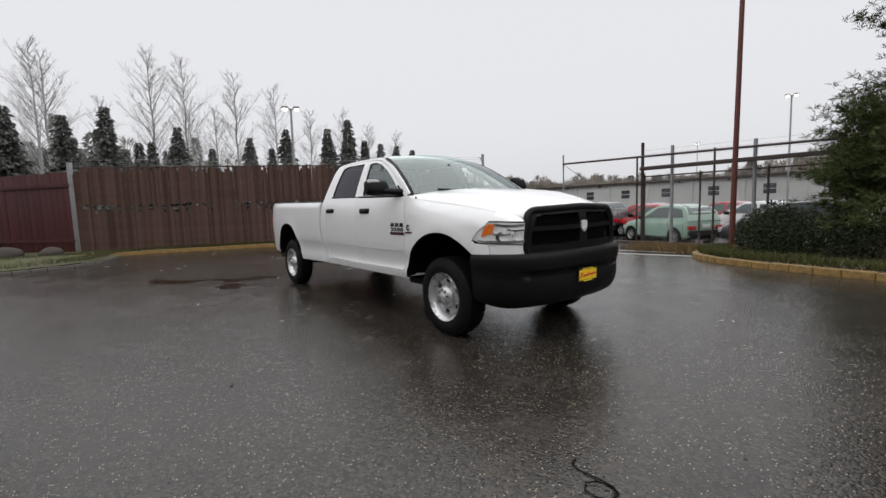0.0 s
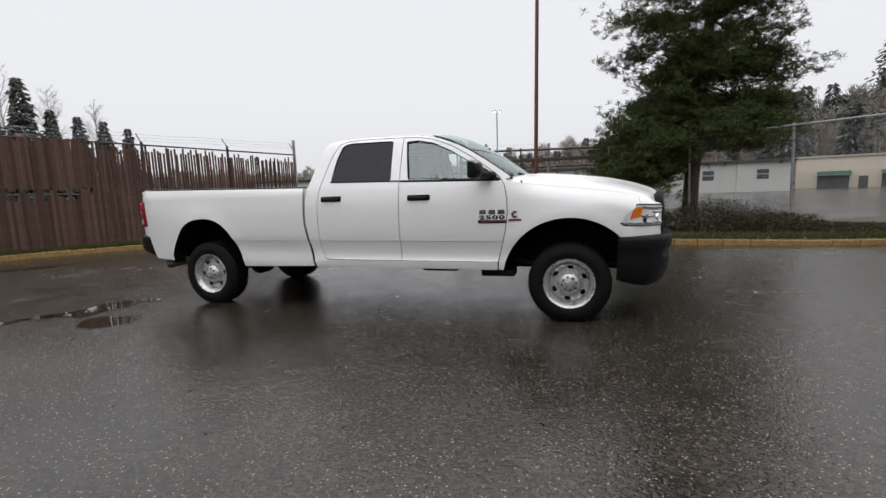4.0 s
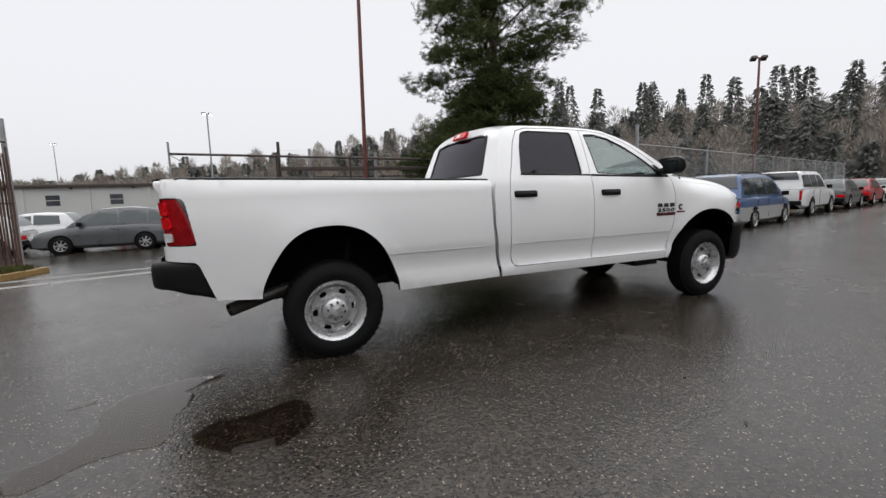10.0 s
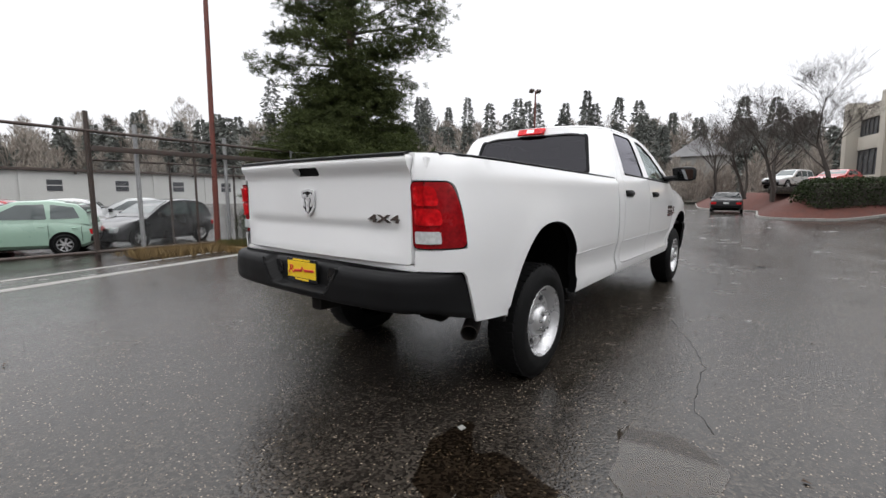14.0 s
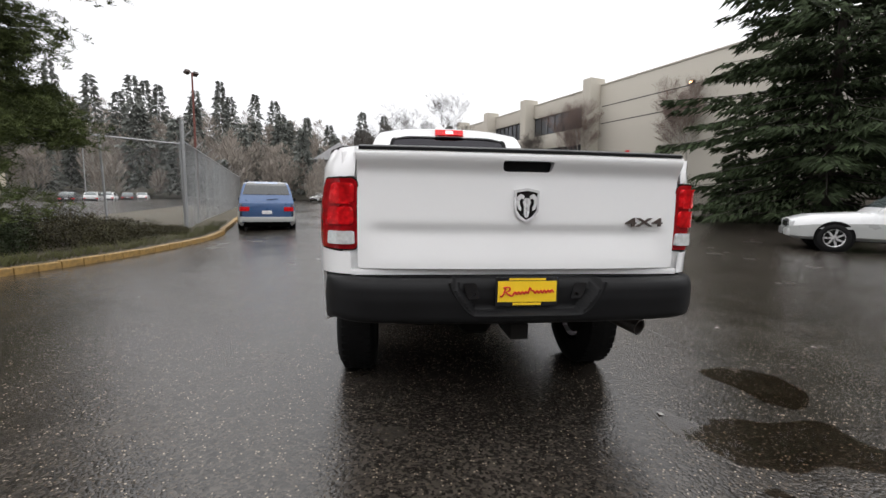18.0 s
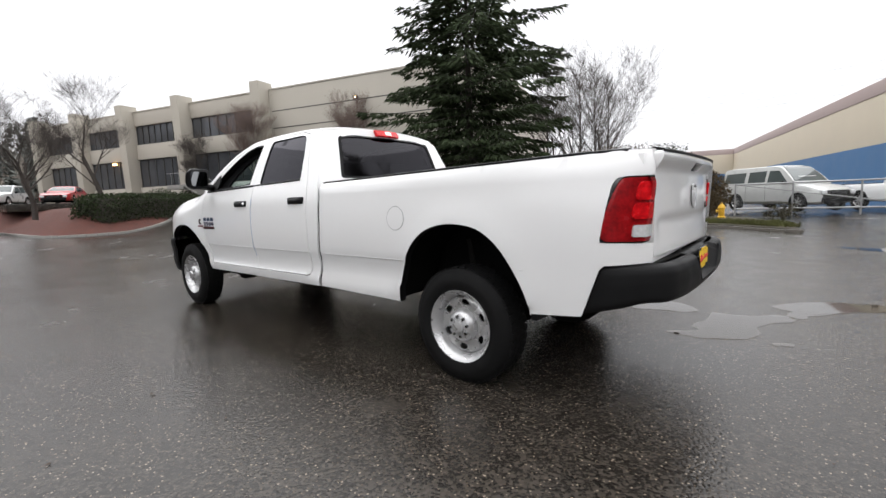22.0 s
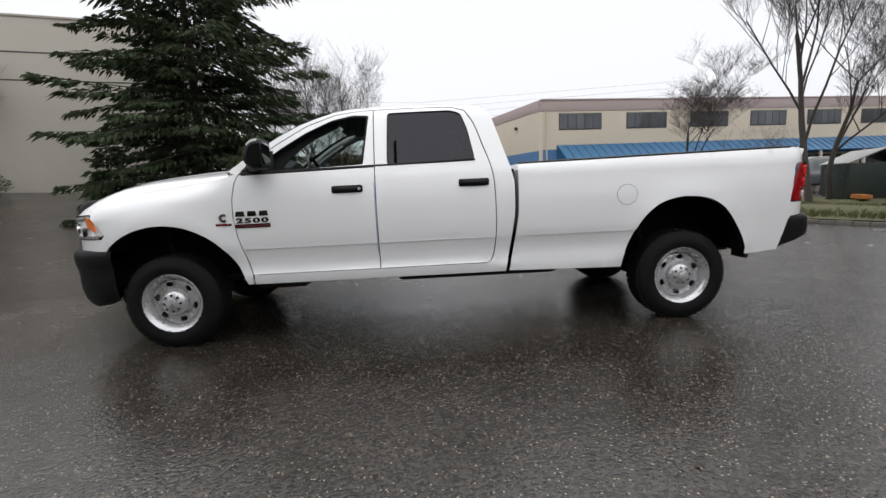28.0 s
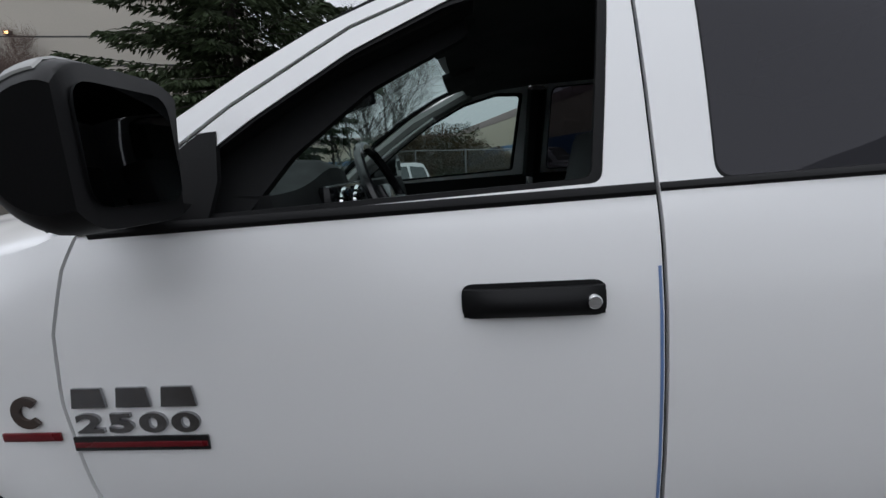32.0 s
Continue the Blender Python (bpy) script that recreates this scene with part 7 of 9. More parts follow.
for zz in (9.02, 7.62):
    part("joint", boxed(-19, -0.3, -0.01, 0.012, zz - 0.035, zz + 0.035), FRAME, of)
part("roof_coping", boxed(-19.05, 36, -0.4, 0.05, 10.75, 10.87, 0.02), TANDARK, of)
part("core", boxed(-18.9, 36, -24, -0.36, ZB - 1, 10.4), TANWALL, of)
part("end_wall", boxed(-19.3, -19, -24, 0.02, ZB - 1, 10.75, 0.02), TANWALL, of)
bays = [0.0, 9.5, 17.4, 25.0, 32.5]
for i, bx_ in enumerate(bays):
    pb = bmesh.new()
    box(pb, bx_ - 0.1, bx_ + 0.85, -0.4, 1.15, ZB - 0.5, 11.35, 0.03)
    for v in pb.verts:
        if v.co.z < 5 and v.co.y > 0.5:
            v.co.y -= 0.25
    part("pilaster", pb, TANDARK, of, "deep tan pilaster")
for i, (xa, xb) in enumerate(zip(bays, bays[1:])):
    xa, xb = xa + 0.85, xb - 0.1
    part("spandrel", boxed(xa, xb, -0.35, 0.0, 9.45, 10.75, 0.02), TANWALL, of)
    part("spandrel", boxed(xa, xb, -0.35, 0.0, 6.2, 7.62, 0.02), TANWALL, of)
    part("spandrel", boxed(xa, xb, -0.35, 0.0, ZB - 0.5, 3.45, 0.02), TANWALL, of)
    for z0, z1, nm in ((7.62, 9.45, 8), (3.45, 6.2, 6)):
        w = part("window_band", boxed(xa, xb, -0.28, -0.22, z0, z1), WINDARK, of, "dark glazed window band")
        for k in range(nm + 1):
            xx = xa + (xb - xa) * k / nm
            part("mullion", boxed(xx - 0.035, xx + 0.035, -0.24, -0.14, z0, z1), FRAME, w)
        part("window_frame", box(boxed(xa, xb, -0.24, -0.12, z0, z0 + 0.07), xa, xb, -0.24, -0.12, z1 - 0.07, z1), FRAME, w)
# stairs and rails by the entrance
stp = thing("entrance_stairs", pose(31.17, -17.0, 0, 0, 0, off_a) @ Matrix.Translation((4.6, 1.3, 0)), "concrete entrance stairs with dark treads and pipe rails", "stairs")
for k in range(8):
    part("step", boxed(0.0 + 0.3 * (7 - k) * 0 + 0.32 * k, 0.36 + 0.32 * k, 0, 1.8, 1.9 + 0.17 * k, 2.07 + 0.17 * k, 0.01), CONCRETE, stp)
part("landing", boxed(2.56, 4.6, -1.0, 1.8, 2.9, 3.26, 0.02), CONCRETE, stp)
for yy in (0.05, 1.75):
    part("handrail", tube(bmesh.new(), [(0.1, yy, 2.95), (2.5, yy, 4.25), (4.5, yy, 4.25)], 0.025, 6), GALV, stp)
    for k in range(5):
        part("baluster", tube(bmesh.new(), [(0.2 + 0.95 * k, yy, 2.0 + 0.3 * min(k, 4)), (0.2 + 0.95 * k, yy, min(4.22, 3.0 + 0.5 * k))], 0.018, 5), GALV, stp)
part("wall_lamp", boxed(2.2, 2.5, -0.15, 0.15, 6.05, 6.25, 0.04), WARMLAMP, of, "warm lit wall lamp", m=Matrix.Translation((18.5, 0.1, -0.2)))
lp2 = part("wall_lamp", boxed(-8.85, -8.55, 0.0, 0.26, 9.06, 9.26, 0.04), DARKSTEEL, of, "dark floodlight with an orange lit lens")
part("lens", boxed(-8.78, -8.62, 0.26, 0.275, 9.09, 9.2, 0.005), WARMLAMP, lp2, "orange lit lens")
part("fire_sign", boxed(-3.6, -3.2, 0.0, 0.02, 4.9, 5.15), REDINK, of, "small red sign")
part("canopy", boxed(-4.6, -0.9, 0, 1.4, 3.35, 3.5, 0.02), FRAME, of, "dark entrance canopy")

# cream and blue unit with a metal awning
BA = math.degrees(math.atan2(-1.6, -11.4))
bu = thing("commercial_unit", pose(-8.11, -24.74, 0, 0, 0, BA), "cream two-storey unit with a pinkish parapet and blue band", "building")
part("front_wall", boxed(0, 46, 0, 0.3, -0.3, 5.72, 0.02), CREAM, bu)
part("parapet", boxed(-0.03, 46, -0.03, 0.3, 5.72, 6.42, 0.02), PINK, bu)
part("coping", boxed(-0.08, 46, -0.08, 0.35, 6.42, 6.50, 0.01), PINK, bu)
part("core", boxed(0.35, 45.8, 0.32, 42, -0.3, 6.2), CREAM, bu)
sw_ = Matrix.Rotation(radians(97), 4, "Z")
part("side_wall", boxed(0, 44, -0.02, 0.28, -0.3, 5.72, 0.02), CREAM, bu, m=sw_ @ Matrix.Translation((0, 0, 0)))
part("side_parapet", boxed(0, 44, -0.0, 0.31, 5.72, 6.42, 0.02), PINK, bu, m=sw_)
part("side_band", boxed(0, 44, 0.281, 0.30, -0.3, 3.2), BLUEBAND, bu, m=sw_)
part("front_band", boxed(0.0, 46, -0.012, 0.0, 2.4, 3.25), BLUEBAND, bu)
for k in range(9):
    x_ = 1.15 + 4.95 * k
    w = part("upper_window", boxed(x_, x_ + 3.1, -0.02, 0.06, 4.5, 5.58, 0.01), FRAME, bu, "dark framed ribbon window")
    for j in range(5):
        part("pane", boxed(x_ + 0.06 + 0.605 * j, x_ + 0.60 + 0.605 * j, -0.034, -0.018, 4.57, 5.51), WINDARK if j != 2 else CARGLASS, w)
    g = part("shopfront", boxed(x_ + 0.2, x_ + 3.4, -0.02, 0.04, 0.0, 2.3, 0.01), FRAME, bu, "dark glazed shopfront")
    for j in range(3):
        part("pane", boxed(x_ + 0.27 + 1.05 * j, x_ + 1.25 + 1.05 * j, -0.034, -0.018, 0.15, 2.2), WINDARK, g)
aw = part("awning", grid(lambda u, v: (1.0 + 44.5 * u, -1.35 * v, 3.52 - 0.95 * v), np.linspace(0, 1, 4), (0, 1), (0, 0, -0.05)), BLUEMETAL, bu, "blue standing-seam metal awning")
for k in range(74):
    x_ = 1.02 + 0.605 * k
    part("seam", grid(lambda u, v: (x_ + 0.03 * u, -1.35 * v, 3.56 - 0.95 * v), (0, 1), (0, 1), (0, 0, -0.05)), BLUEMETAL, aw)
part("awning_end", plate([(0, 2.57), (1.35, 2.57), (0, 3.52)], lambda a, b: (1.0, -a, b), 0.4, off=(0.02, 0, 0)), BLUEMETAL, aw)
for k in range(12):
    part("awning_post", boxed(1.3 + 3.9 * k, 1.45 + 3.9 * k, -1.32, -1.17, 0, 2.6, 0.01), CREAM, bu)
part("downpipe", tube(bmesh.new(), [(0.25, -0.08, 0), (0.25, -0.08, 5.75)], 0.05, 8), CREAM, bu)
part("wall_camera", boxed(-0.1, 0.1, 0.3, 0.5, 4.9, 5.1, 0.02), DARKSTEEL, bu, m=sw_ @ Matrix.Translation((3.0, 0, 0)))
for nm, y0, y1, z0, z1, mt in (("wing_wall", 0.3, 46, -0.3, 5.72, CREAM), ("wing_parapet", 0.3, 46, 5.72, 6.42, PINK)):
    part(nm, boxed(43.7, 44.0, y0, y1, z0, z1, 0.02), mt, bu, m=sw_)
part("wing_band", boxed(43.68, 43.70, 0.31, 46, -0.3, 3.2), BLUEBAND, bu, m=sw_)
part("roof_unit", boxed(6, 8.5, 12, 14, 6.2, 7.4, 0.05), GALV, bu)

# low white warehouse beyond the yard
wh_ = thing("warehouse", pose(-52, 60, -0.4, 0, 0, 0), "long low white warehouse with a dark roof edge", "building")
part("front_wall", boxed(0, 80, 0, 0.3, 0, 4.0), WHITEWALL, wh_)
part("body", boxed(0.2, 79.8, 0.32, 25, 0, 3.9), WHITEWALL, wh_)
part("roof_edge", boxed(-0.3, 80.3, -0.4, 25, 4.0, 4.3, 0.02), DARKSTEEL, wh_)
for k in range(13):
    x_ = 3 + 6.1 * k
    w = part("window", boxed(x_, x_ + 1.3, -0.04, 0.02, 1.9, 3.1), WINDARK, wh_)
    part("window_frame", boxed(x_ - 0.08, x_ + 1.38, -0.06, -0.03, 2.46, 2.54), WHITEWALL, w)
    part("pier", boxed(x_ - 2.2, x_ - 1.9, -0.15, 0.0, 0, 4.0), WHITEWALL, wh_)
    part("roof_bracket", boxed(x_ + 2.4, x_ + 2.55, -0.5, 0.0, 3.75, 4.0), DARKSTEEL, wh_)
# tan low unit across the neighbouring lot
tu = thing("low_unit", pose(34, 74, -0.6, 0, 0, -14), "low tan unit with green-awning windows across the far lot", "building")
part("front_wall", boxed(0, 43, 0, 0.3, 0, 4.9, 0.02), CREAM, tu)
part("body", boxed(0.2, 42.8, 0.32, 22, 0, 4.8), TANDARK, tu)
part("roof_edge", boxed(-0.2, 43.2, -0.2, 22, 4.9, 5.15, 0.02), TANDARK, tu)
GREENAWN = mat("green_awning", (0.02, 0.075, 0.055), 0.7, vary=0.1)
for k in range(6):
    x_ = 2.5 + 7.0 * k
    w = part("window", boxed(x_, x_ + 3.6, -0.05, 0.02, 0.4, 2.3), WINDARK, tu, "dark window under a green awning")
    part("awning", grid(lambda u, v: (x_ - 0.1 + 3.8 * u, -0.9 * v, 2.9 - 0.6 * v), (0, 1), (0, 1), (0, 0, -0.05)), GREENAWN, w)
    part("door", boxed(x_ + 4.6, x_ + 5.6, -0.04, 0.02, 0, 2.1), FRAME, tu)
# white house-like unit behind the mulched bank
hu = thing("far_unit", pose(79, 10, 1.0, 0, 0, 6), "pale low building behind the office lot", "building")
part("wall_block", boxed(0, 16, -4.2, 4.2, -0.6, 6.8, 0.02), CONCRETE, hu)
part("roof", plate([(-4.7, 6.7), (4.7, 6.7), (0, 9.9)], lambda a, b: (-0.5, a, b), 1.5, off=(17, 0, 0)), GREYROOF, hu)
part("garage_door", boxed(-0.05, 0.02, -2.3, 1.0, -0.4, 3.0), CONCRETE, hu)


# hydrant, pipe gate, posts, dumpster
hy = thing("fire_hydrant", pose(-1.6, -15.6, 0.13) @ Matrix.Scale(0.88, 4), "yellow fire hydrant in the grass", "hydrant")
part("barrel", lathe([(0, 0.62), (0.06, 0.61), (0.11, 0.55), (0.13, 0.48), (0.14, 0.47), (0.14, 0.43), (0.11, 0.42), (0.11, 0.12), (0.15, 0.10), (0.15, 0.06), (0.12, 0.05), (0.12, 0), (0, 0)], 20), HYDRANT, hy, m=pose(0, 0, 0, 90, 0, 0))
for a in (0, 180, 270):
    part("outlet", lathe([(0, 0.2), (0.055, 0.2), (0.06, 0.16), (0.045, 0.15), (0.045, 0)], 14), HYDRANT, hy, m=pose(0, 0, 0.33, 0, 0, a))
part("cap_nut", boxed(-0.025, 0.025, -0.025, 0.025, 0.61, 0.67, 0.006), HYDRANT, hy)
bf = mesh_fence((5.5, -17.9), (-1.0, -16.15), 2.0, "chain-link fence along the planted edge", 3, arms=False, pitch=0.08)
part("end_post", tube(bmesh.new(), [(6.75, 0, -0.2), (6.75, 0, 2.25)], 0.10, 12), GALV, bf)
pg = thing("pipe_gate", pose(-1.9, -16.6, 0.1, 0, 0, 186), "open galvanised pipe gate with a sagging diagonal brace", "gate")
for zz in (0.35, 1.25):
    part("pipe", tube(bmesh.new(), [(0, 0, zz), (5.2, 0, zz)], 0.03, 8), GALV, pg)
for xx in (0, 1.7, 3.5, 5.2):
    part("pipe_post", tube(bmesh.new(), [(xx, 0, 0.1), (xx, 0, 1.3)], 0.03, 8), GALV, pg)
part("brace", tube(bmesh.new(), [(0, 0, 1.25), (5.2, 0, 0.35)], 0.02, 6), GALV, pg)
part("mesh_panel", chain_link(bmesh.new(), 0, 5.2, 0.35, 1.25, 0.08), WIRE, pg, smooth=0)
copy_thing(pg, pose(-7.6, -16.0, 0.05, 0, 0, 196))
dp = thing("dumpster", pose(-15.9, -10.6, 0.0, 0, 0, 60), "dark green dumpster with a pale sloped lid", "dumpster")
part("bin", boxed(-1.6, 1.6, -0.9, 0.9, 0.15, 1.35, 0.03), DARKGREEN, dp)
part("lid", grid(lambda u, v: (-1.65 + 3.3 * u, -0.95 + 1.9 * v, 1.38 + 0.45 * (1 - abs(2 * v - 1))), np.linspace(0, 1, 4), np.linspace(0, 1, 7), (0, 0, -0.04)), CABINLIGHT, dp)
for k in range(4):
    part("rib", boxed(-1.2 + 0.8 * k - 0.04, -1.2 + 0.8 * k + 0.04, 0.9, 0.96, 0.2, 1.3, 0.01), DARKGREEN, dp)
tr_ = thing("site_trailer", pose(4.2, -26.2, 0.1, 0, 0, 176), "white box trailer parked behind the scrub", "trailer")
part("box_body", boxed(-2.6, 2.6, -1.2, 1.2, 0.55, 3.0, 0.04), WHITEWALL, tr_)
part("roof_edge", boxed(-2.65, 2.65, -1.25, 1.25, 2.96, 3.06, 0.02), CABINLIGHT, tr_)
part("trailer_door", boxed(-1.6, -0.7, 1.2, 1.23, 0.7, 2.6, 0.01), CABINLIGHT, tr_)
part("trailer_window", boxed(0.6, 1.6, 1.2, 1.225, 1.7, 2.4, 0.01), WINDARK, tr_)
for xx in (-1.9, 1.9):
    part("trailer_foot", boxed(xx - 0.12, xx + 0.12, -0.9, 0.9, -0.2, 0.56, 0.02), CONCRETE, tr_)
bd = thing("board_stack", pose(-14.6, -9.7, 0.15, 0, 0, 60), "stack of orange-stained boards on the grass", "boards")
for k in range(3):
    part("board", boxed(-1.1, 1.1, -0.15 + 0.01 * k, 0.15, 0.05 + 0.045 * k, 0.09 + 0.045 * k, 0.005), ORANGEWOOD, bd)
ut = thing("utility_box", pose(1.35, -14.55, 0.15, 0, 0, 10), "small white utility pedestal by the kerb", "utility box")
part("cabinet", boxed(-0.16, 0.16, -0.14, 0.14, 0, 0.85, 0.03), CABINLIGHT, ut)
part("cap", boxed(-0.18, 0.18, -0.16, 0.16, 0.85, 0.93, 0.03), CABINLIGHT, ut)
rk = thing("rock", pose(-13.6, -4.9, 0.18), "dark wet boulder in the grass", "rock")
for (dx, dy, s_) in ((0, 0, 0.32), (-0.5, -1.1, 0.4)):
    bm = bmesh.new()
    bmesh.ops.create_icosphere(bm, subdivisions=3, radius=s_)
    for v in bm.verts:
        v.co *= 1 + 0.25 * noise.noise(v.co * 3)
        v.co.z *= 0.6
    part("stone", bm, BARK, rk, m=Matrix.Translation((dx, dy, 0)))

# ---- standing water, cracks, debris ----
WATER = glass("puddle_water", (0.60, 0.55, 0.49), 0.04, 0.05, (0.83, 0.84, 0.85))


def blob(pts, jag=0.05, step=0.06, seed=0):
    line = resample(curved(list(pts) + [pts[0]], 6)[:-1], step)
    cx, cy = sum(p[0] for p in line) / len(line), sum(p[1] for p in line) / len(line)
    return [(x + jag * noise.noise((x * 7, y * 7, seed)), y + jag * noise.noise((x * 7, y * 7, seed + 9))) for x, y in line]


for i, pts in enumerate(([(-2.96, -0.90), (-3.10, -0.88), (-3.28, -0.90), (-3.45, -0.96), (-3.58, -1.03), (-3.63, -1.2), (-3.63, -1.47), (-3.76, -1.68), (-3.9, -1.9), (-3.75, -2.0), (-3.6, -1.87), (-3.43, -1.8), (-3.25, -1.76), (-3.2, -1.5), (-3.15, -1.25), (-3.19, -1.09), (-3.06, -1.02)],
                         [(-3.86, -1.9), (-4.05, -2.15), (-4.3, -2.45), (-4.75, -2.7), (-5.1, -2.72), (-4.7, -2.9), (-4.2, -2.84), (-3.85, -2.6), (-3.7, -2.35), (-3.84, -2.2), (-3.8, -2.04)],
                         [(-2.42, -1.78), (-2.55, -1.62), (-2.73, -1.64), (-2.94, -1.66), (-3.06, -1.72), (-3.1, -1.85), (-3.0, -1.97), (-2.78, -2.1), (-2.6, -2.07), (-2.45, -1.92)],
                         [(-3.9, -1.02), (-3.75, -0.93), (-3.72, -1.02), (-3.85, -1.1)], [(-6.2, -7.4), (-5.0, -7.8), (-4.4, -8.4), (-5.6, -8.1)],
                         [(-2.6, -9.6), (-1.0, -10.3), (0.3, -10.7), (-1.6, -10.2)], [(-9.2, 0.2), (-8.2, 1.4), (-8.4, 0.6)])):
    w = part("puddle", plate(blob(pts, 0.05, 0.03, i * 3.1), lambda x, y: (x, y, ground_z(x, y) + 0.0035), 0.12, rs=0.035), WATER)
    tagged(w, "shallow rain puddle on the asphalt", "puddle", "rain puddles", "structure")
CRACK = mat("crack_tar", (0.008, 0.008, 0.008), 0.6, vary=0.2)
for i, pts in enumerate(([(0.12, -1.27), (-0.4, -1.5), (-0.86, -1.68), (-1.31, -1.82), (-1.92, -1.85), (-2.3, -2.0)], [(6, 2.5), (7.5, 3.0), (9.5, 2.8), (13, 3.4)])):
    line = curved(pts, 5)
    bm = bmesh.new()
    prev = None
    for k, (x, y) in enumerate(line):
        x += 0.06 * noise.noise((k * 1.3, i, 0))
        y += 0.06 * noise.noise((k * 1.3, i, 5))
        w_ = 0.002 + 0.004 * abs(noise.noise((k * 0.7, i, 2)))
        row = [bm.verts.new((x, y - w_, ground_z(x, y) + 0.0028)), bm.verts.new((x, y + w_, ground_z(x, y) + 0.0028))]
        if prev:
            bm.faces.new((prev[0], row[0], row[1], prev[1]))
        prev = row
    tagged(part("crack", bm, CRACK), "thin dark crack in the asphalt", "crack", kind="structure")
cb = tube(bmesh.new(), [(4.28, -1.80, 0.006), (4.29, -1.85, 0.006), (4.35, -1.875, 0.006), (4.43, -1.865, 0.006), (4.51, -1.865, 0.006), (4.565, -1.90, 0.006), (4.56, -1.955, 0.006), (4.51, -1.985, 0.006), (4.45, -1.98, 0.006), (4.425, -1.935, 0.008),
           (4.455, -1.895, 0.012), (4.53, -1.88, 0.016), (4.57, -1.90, 0.008)], 0.0035, 6)
tagged(part("cable_loop", cb, LINER), "loop of thin black cable lying on the asphalt", "cable")
LEAFM = mat("dead_leaf", (0.05, 0.03, 0.018), 0.8, vary=0.4, rnd=0.4)
lb = bmesh.new()
rs_ = random.Random(5)
for k in range(320):
    a, r_ = rs_.uniform(0, 2 * math.pi), rs_.uniform(1.5, 13)
    x, y = r_ * math.cos(a), r_ * math.sin(a)
    if abs(x) < 3.5 and abs(y) < 1.1:
        continue
    s_ = rs_.choice((0.006, 0.008, 0.011, 0.016)) * rs_.uniform(0.7, 1.2)
    t = rs_.uniform(0, 6.28)
    z = ground_z(x, y) + 0.006
    lb.faces.new([lb.verts.new((x + s_ * math.cos(t + q) * k_, y + s_ * math.sin(t + q) * k_, z + h_)) for q, k_, h_ in ((0, 1.3, 0.004), (1.4, 0.6, 0), (2.6, 0.8, 0.006), (3.9, 1.0, 0), (5.1, 0.6, 0.003))])
tagged(part("leaf_litter", lb, LEAFM, smooth=0), "scattered dead leaves and twigs on the wet asphalt", "leaf litter", kind="stuff")
sc_ = plate([(-0.022, -0.015), (0.018, -0.018), (0.022, 0.012), (-0.018, 0.018)], lambda a, b: (-3.08 + a, -0.93 + b, 0.007 + 0.1 * a * a + 0.004 * math.sin(60 * b)), 0.012)
tagged(part("paper_scrap", sc_, CONCRETE), "crumpled pale paper scrap on the asphalt", "litter")

# ---- trees, hedges, shrubs, far woods ----
NEEDLE_PINE = mat("pine_needles", (0.058, 0.072, 0.024), 0.75, vary=0.35, scale=1.2, rnd=0.45, spec=0.15)
NEEDLE_SPRUCE = mat("spruce_needles", (0.038, 0.052, 0.025), 0.8, vary=0.35, scale=1.2, rnd=0.45, spec=0.15)
# distance haze is mixed into the far conifer and bare-wood colours
HAZEWOOD = mat("far_conifer", (0.138, 0.144, 0.132), 0.9, vary=0.3, scale=0.2, rnd=0.3, spec=0.15)
HAZEBROWN = mat("far_bare_wood", (0.24, 0.21, 0.18), 0.9, vary=0.3, scale=0.2, rnd=0.3)
HEDGE = mat("hedge_leaves", (0.030, 0.042, 0.018), 0.75, vary=0.4, scale=2, rnd=0.4, spec=0.15)
SHRUB = mat("shrub_leaves", (0.026, 0.034, 0.015), 0.7, vary=0.4, scale=2, rnd=0.45, spec=0.15)
IVY = mat("ivy_leaves", (0.042, 0.038, 0.019), 0.6, vary=0.45, scale=2, rnd=0.5, spec=0.15)
GRASS = mat("grass_blades", (0.075, 0.078, 0.028), 0.8, vary=0.35, scale=1.5, rnd=0.4, spec=0.15)
SCRUB = mat("winter_scrub", (0.075, 0.055, 0.03), 0.85, vary=0.4, scale=2, rnd=0.4, spec=0.15)
PINEBARK = mat("pine_bark", (0.085, 0.055, 0.042), 0.9, vary=0.35, scale=6, fine=40, bump=0.01, stretch=(1, 1, 0.3))
TWIG = mat("bare_twigs", (0.058, 0.048, 0.042), 0.9, vary=0.3, scale=3)
BIRCHTWIG = mat("birch_twigs", (0.15, 0.108, 0.092), 0.9, vary=0.3, scale=3)
# twigs paled by mist that lies in the colour alone
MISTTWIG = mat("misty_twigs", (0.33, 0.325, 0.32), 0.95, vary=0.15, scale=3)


def raw(name, V, F, material, parent=None, label=""):
    me = bpy.data.meshes.new(name)
    me.from_pydata(V, [], F)
    me.materials.append(material)
    ob = new(name, me)
    if parent is not None:
        ob.parent = parent
    return tagged(ob, label)


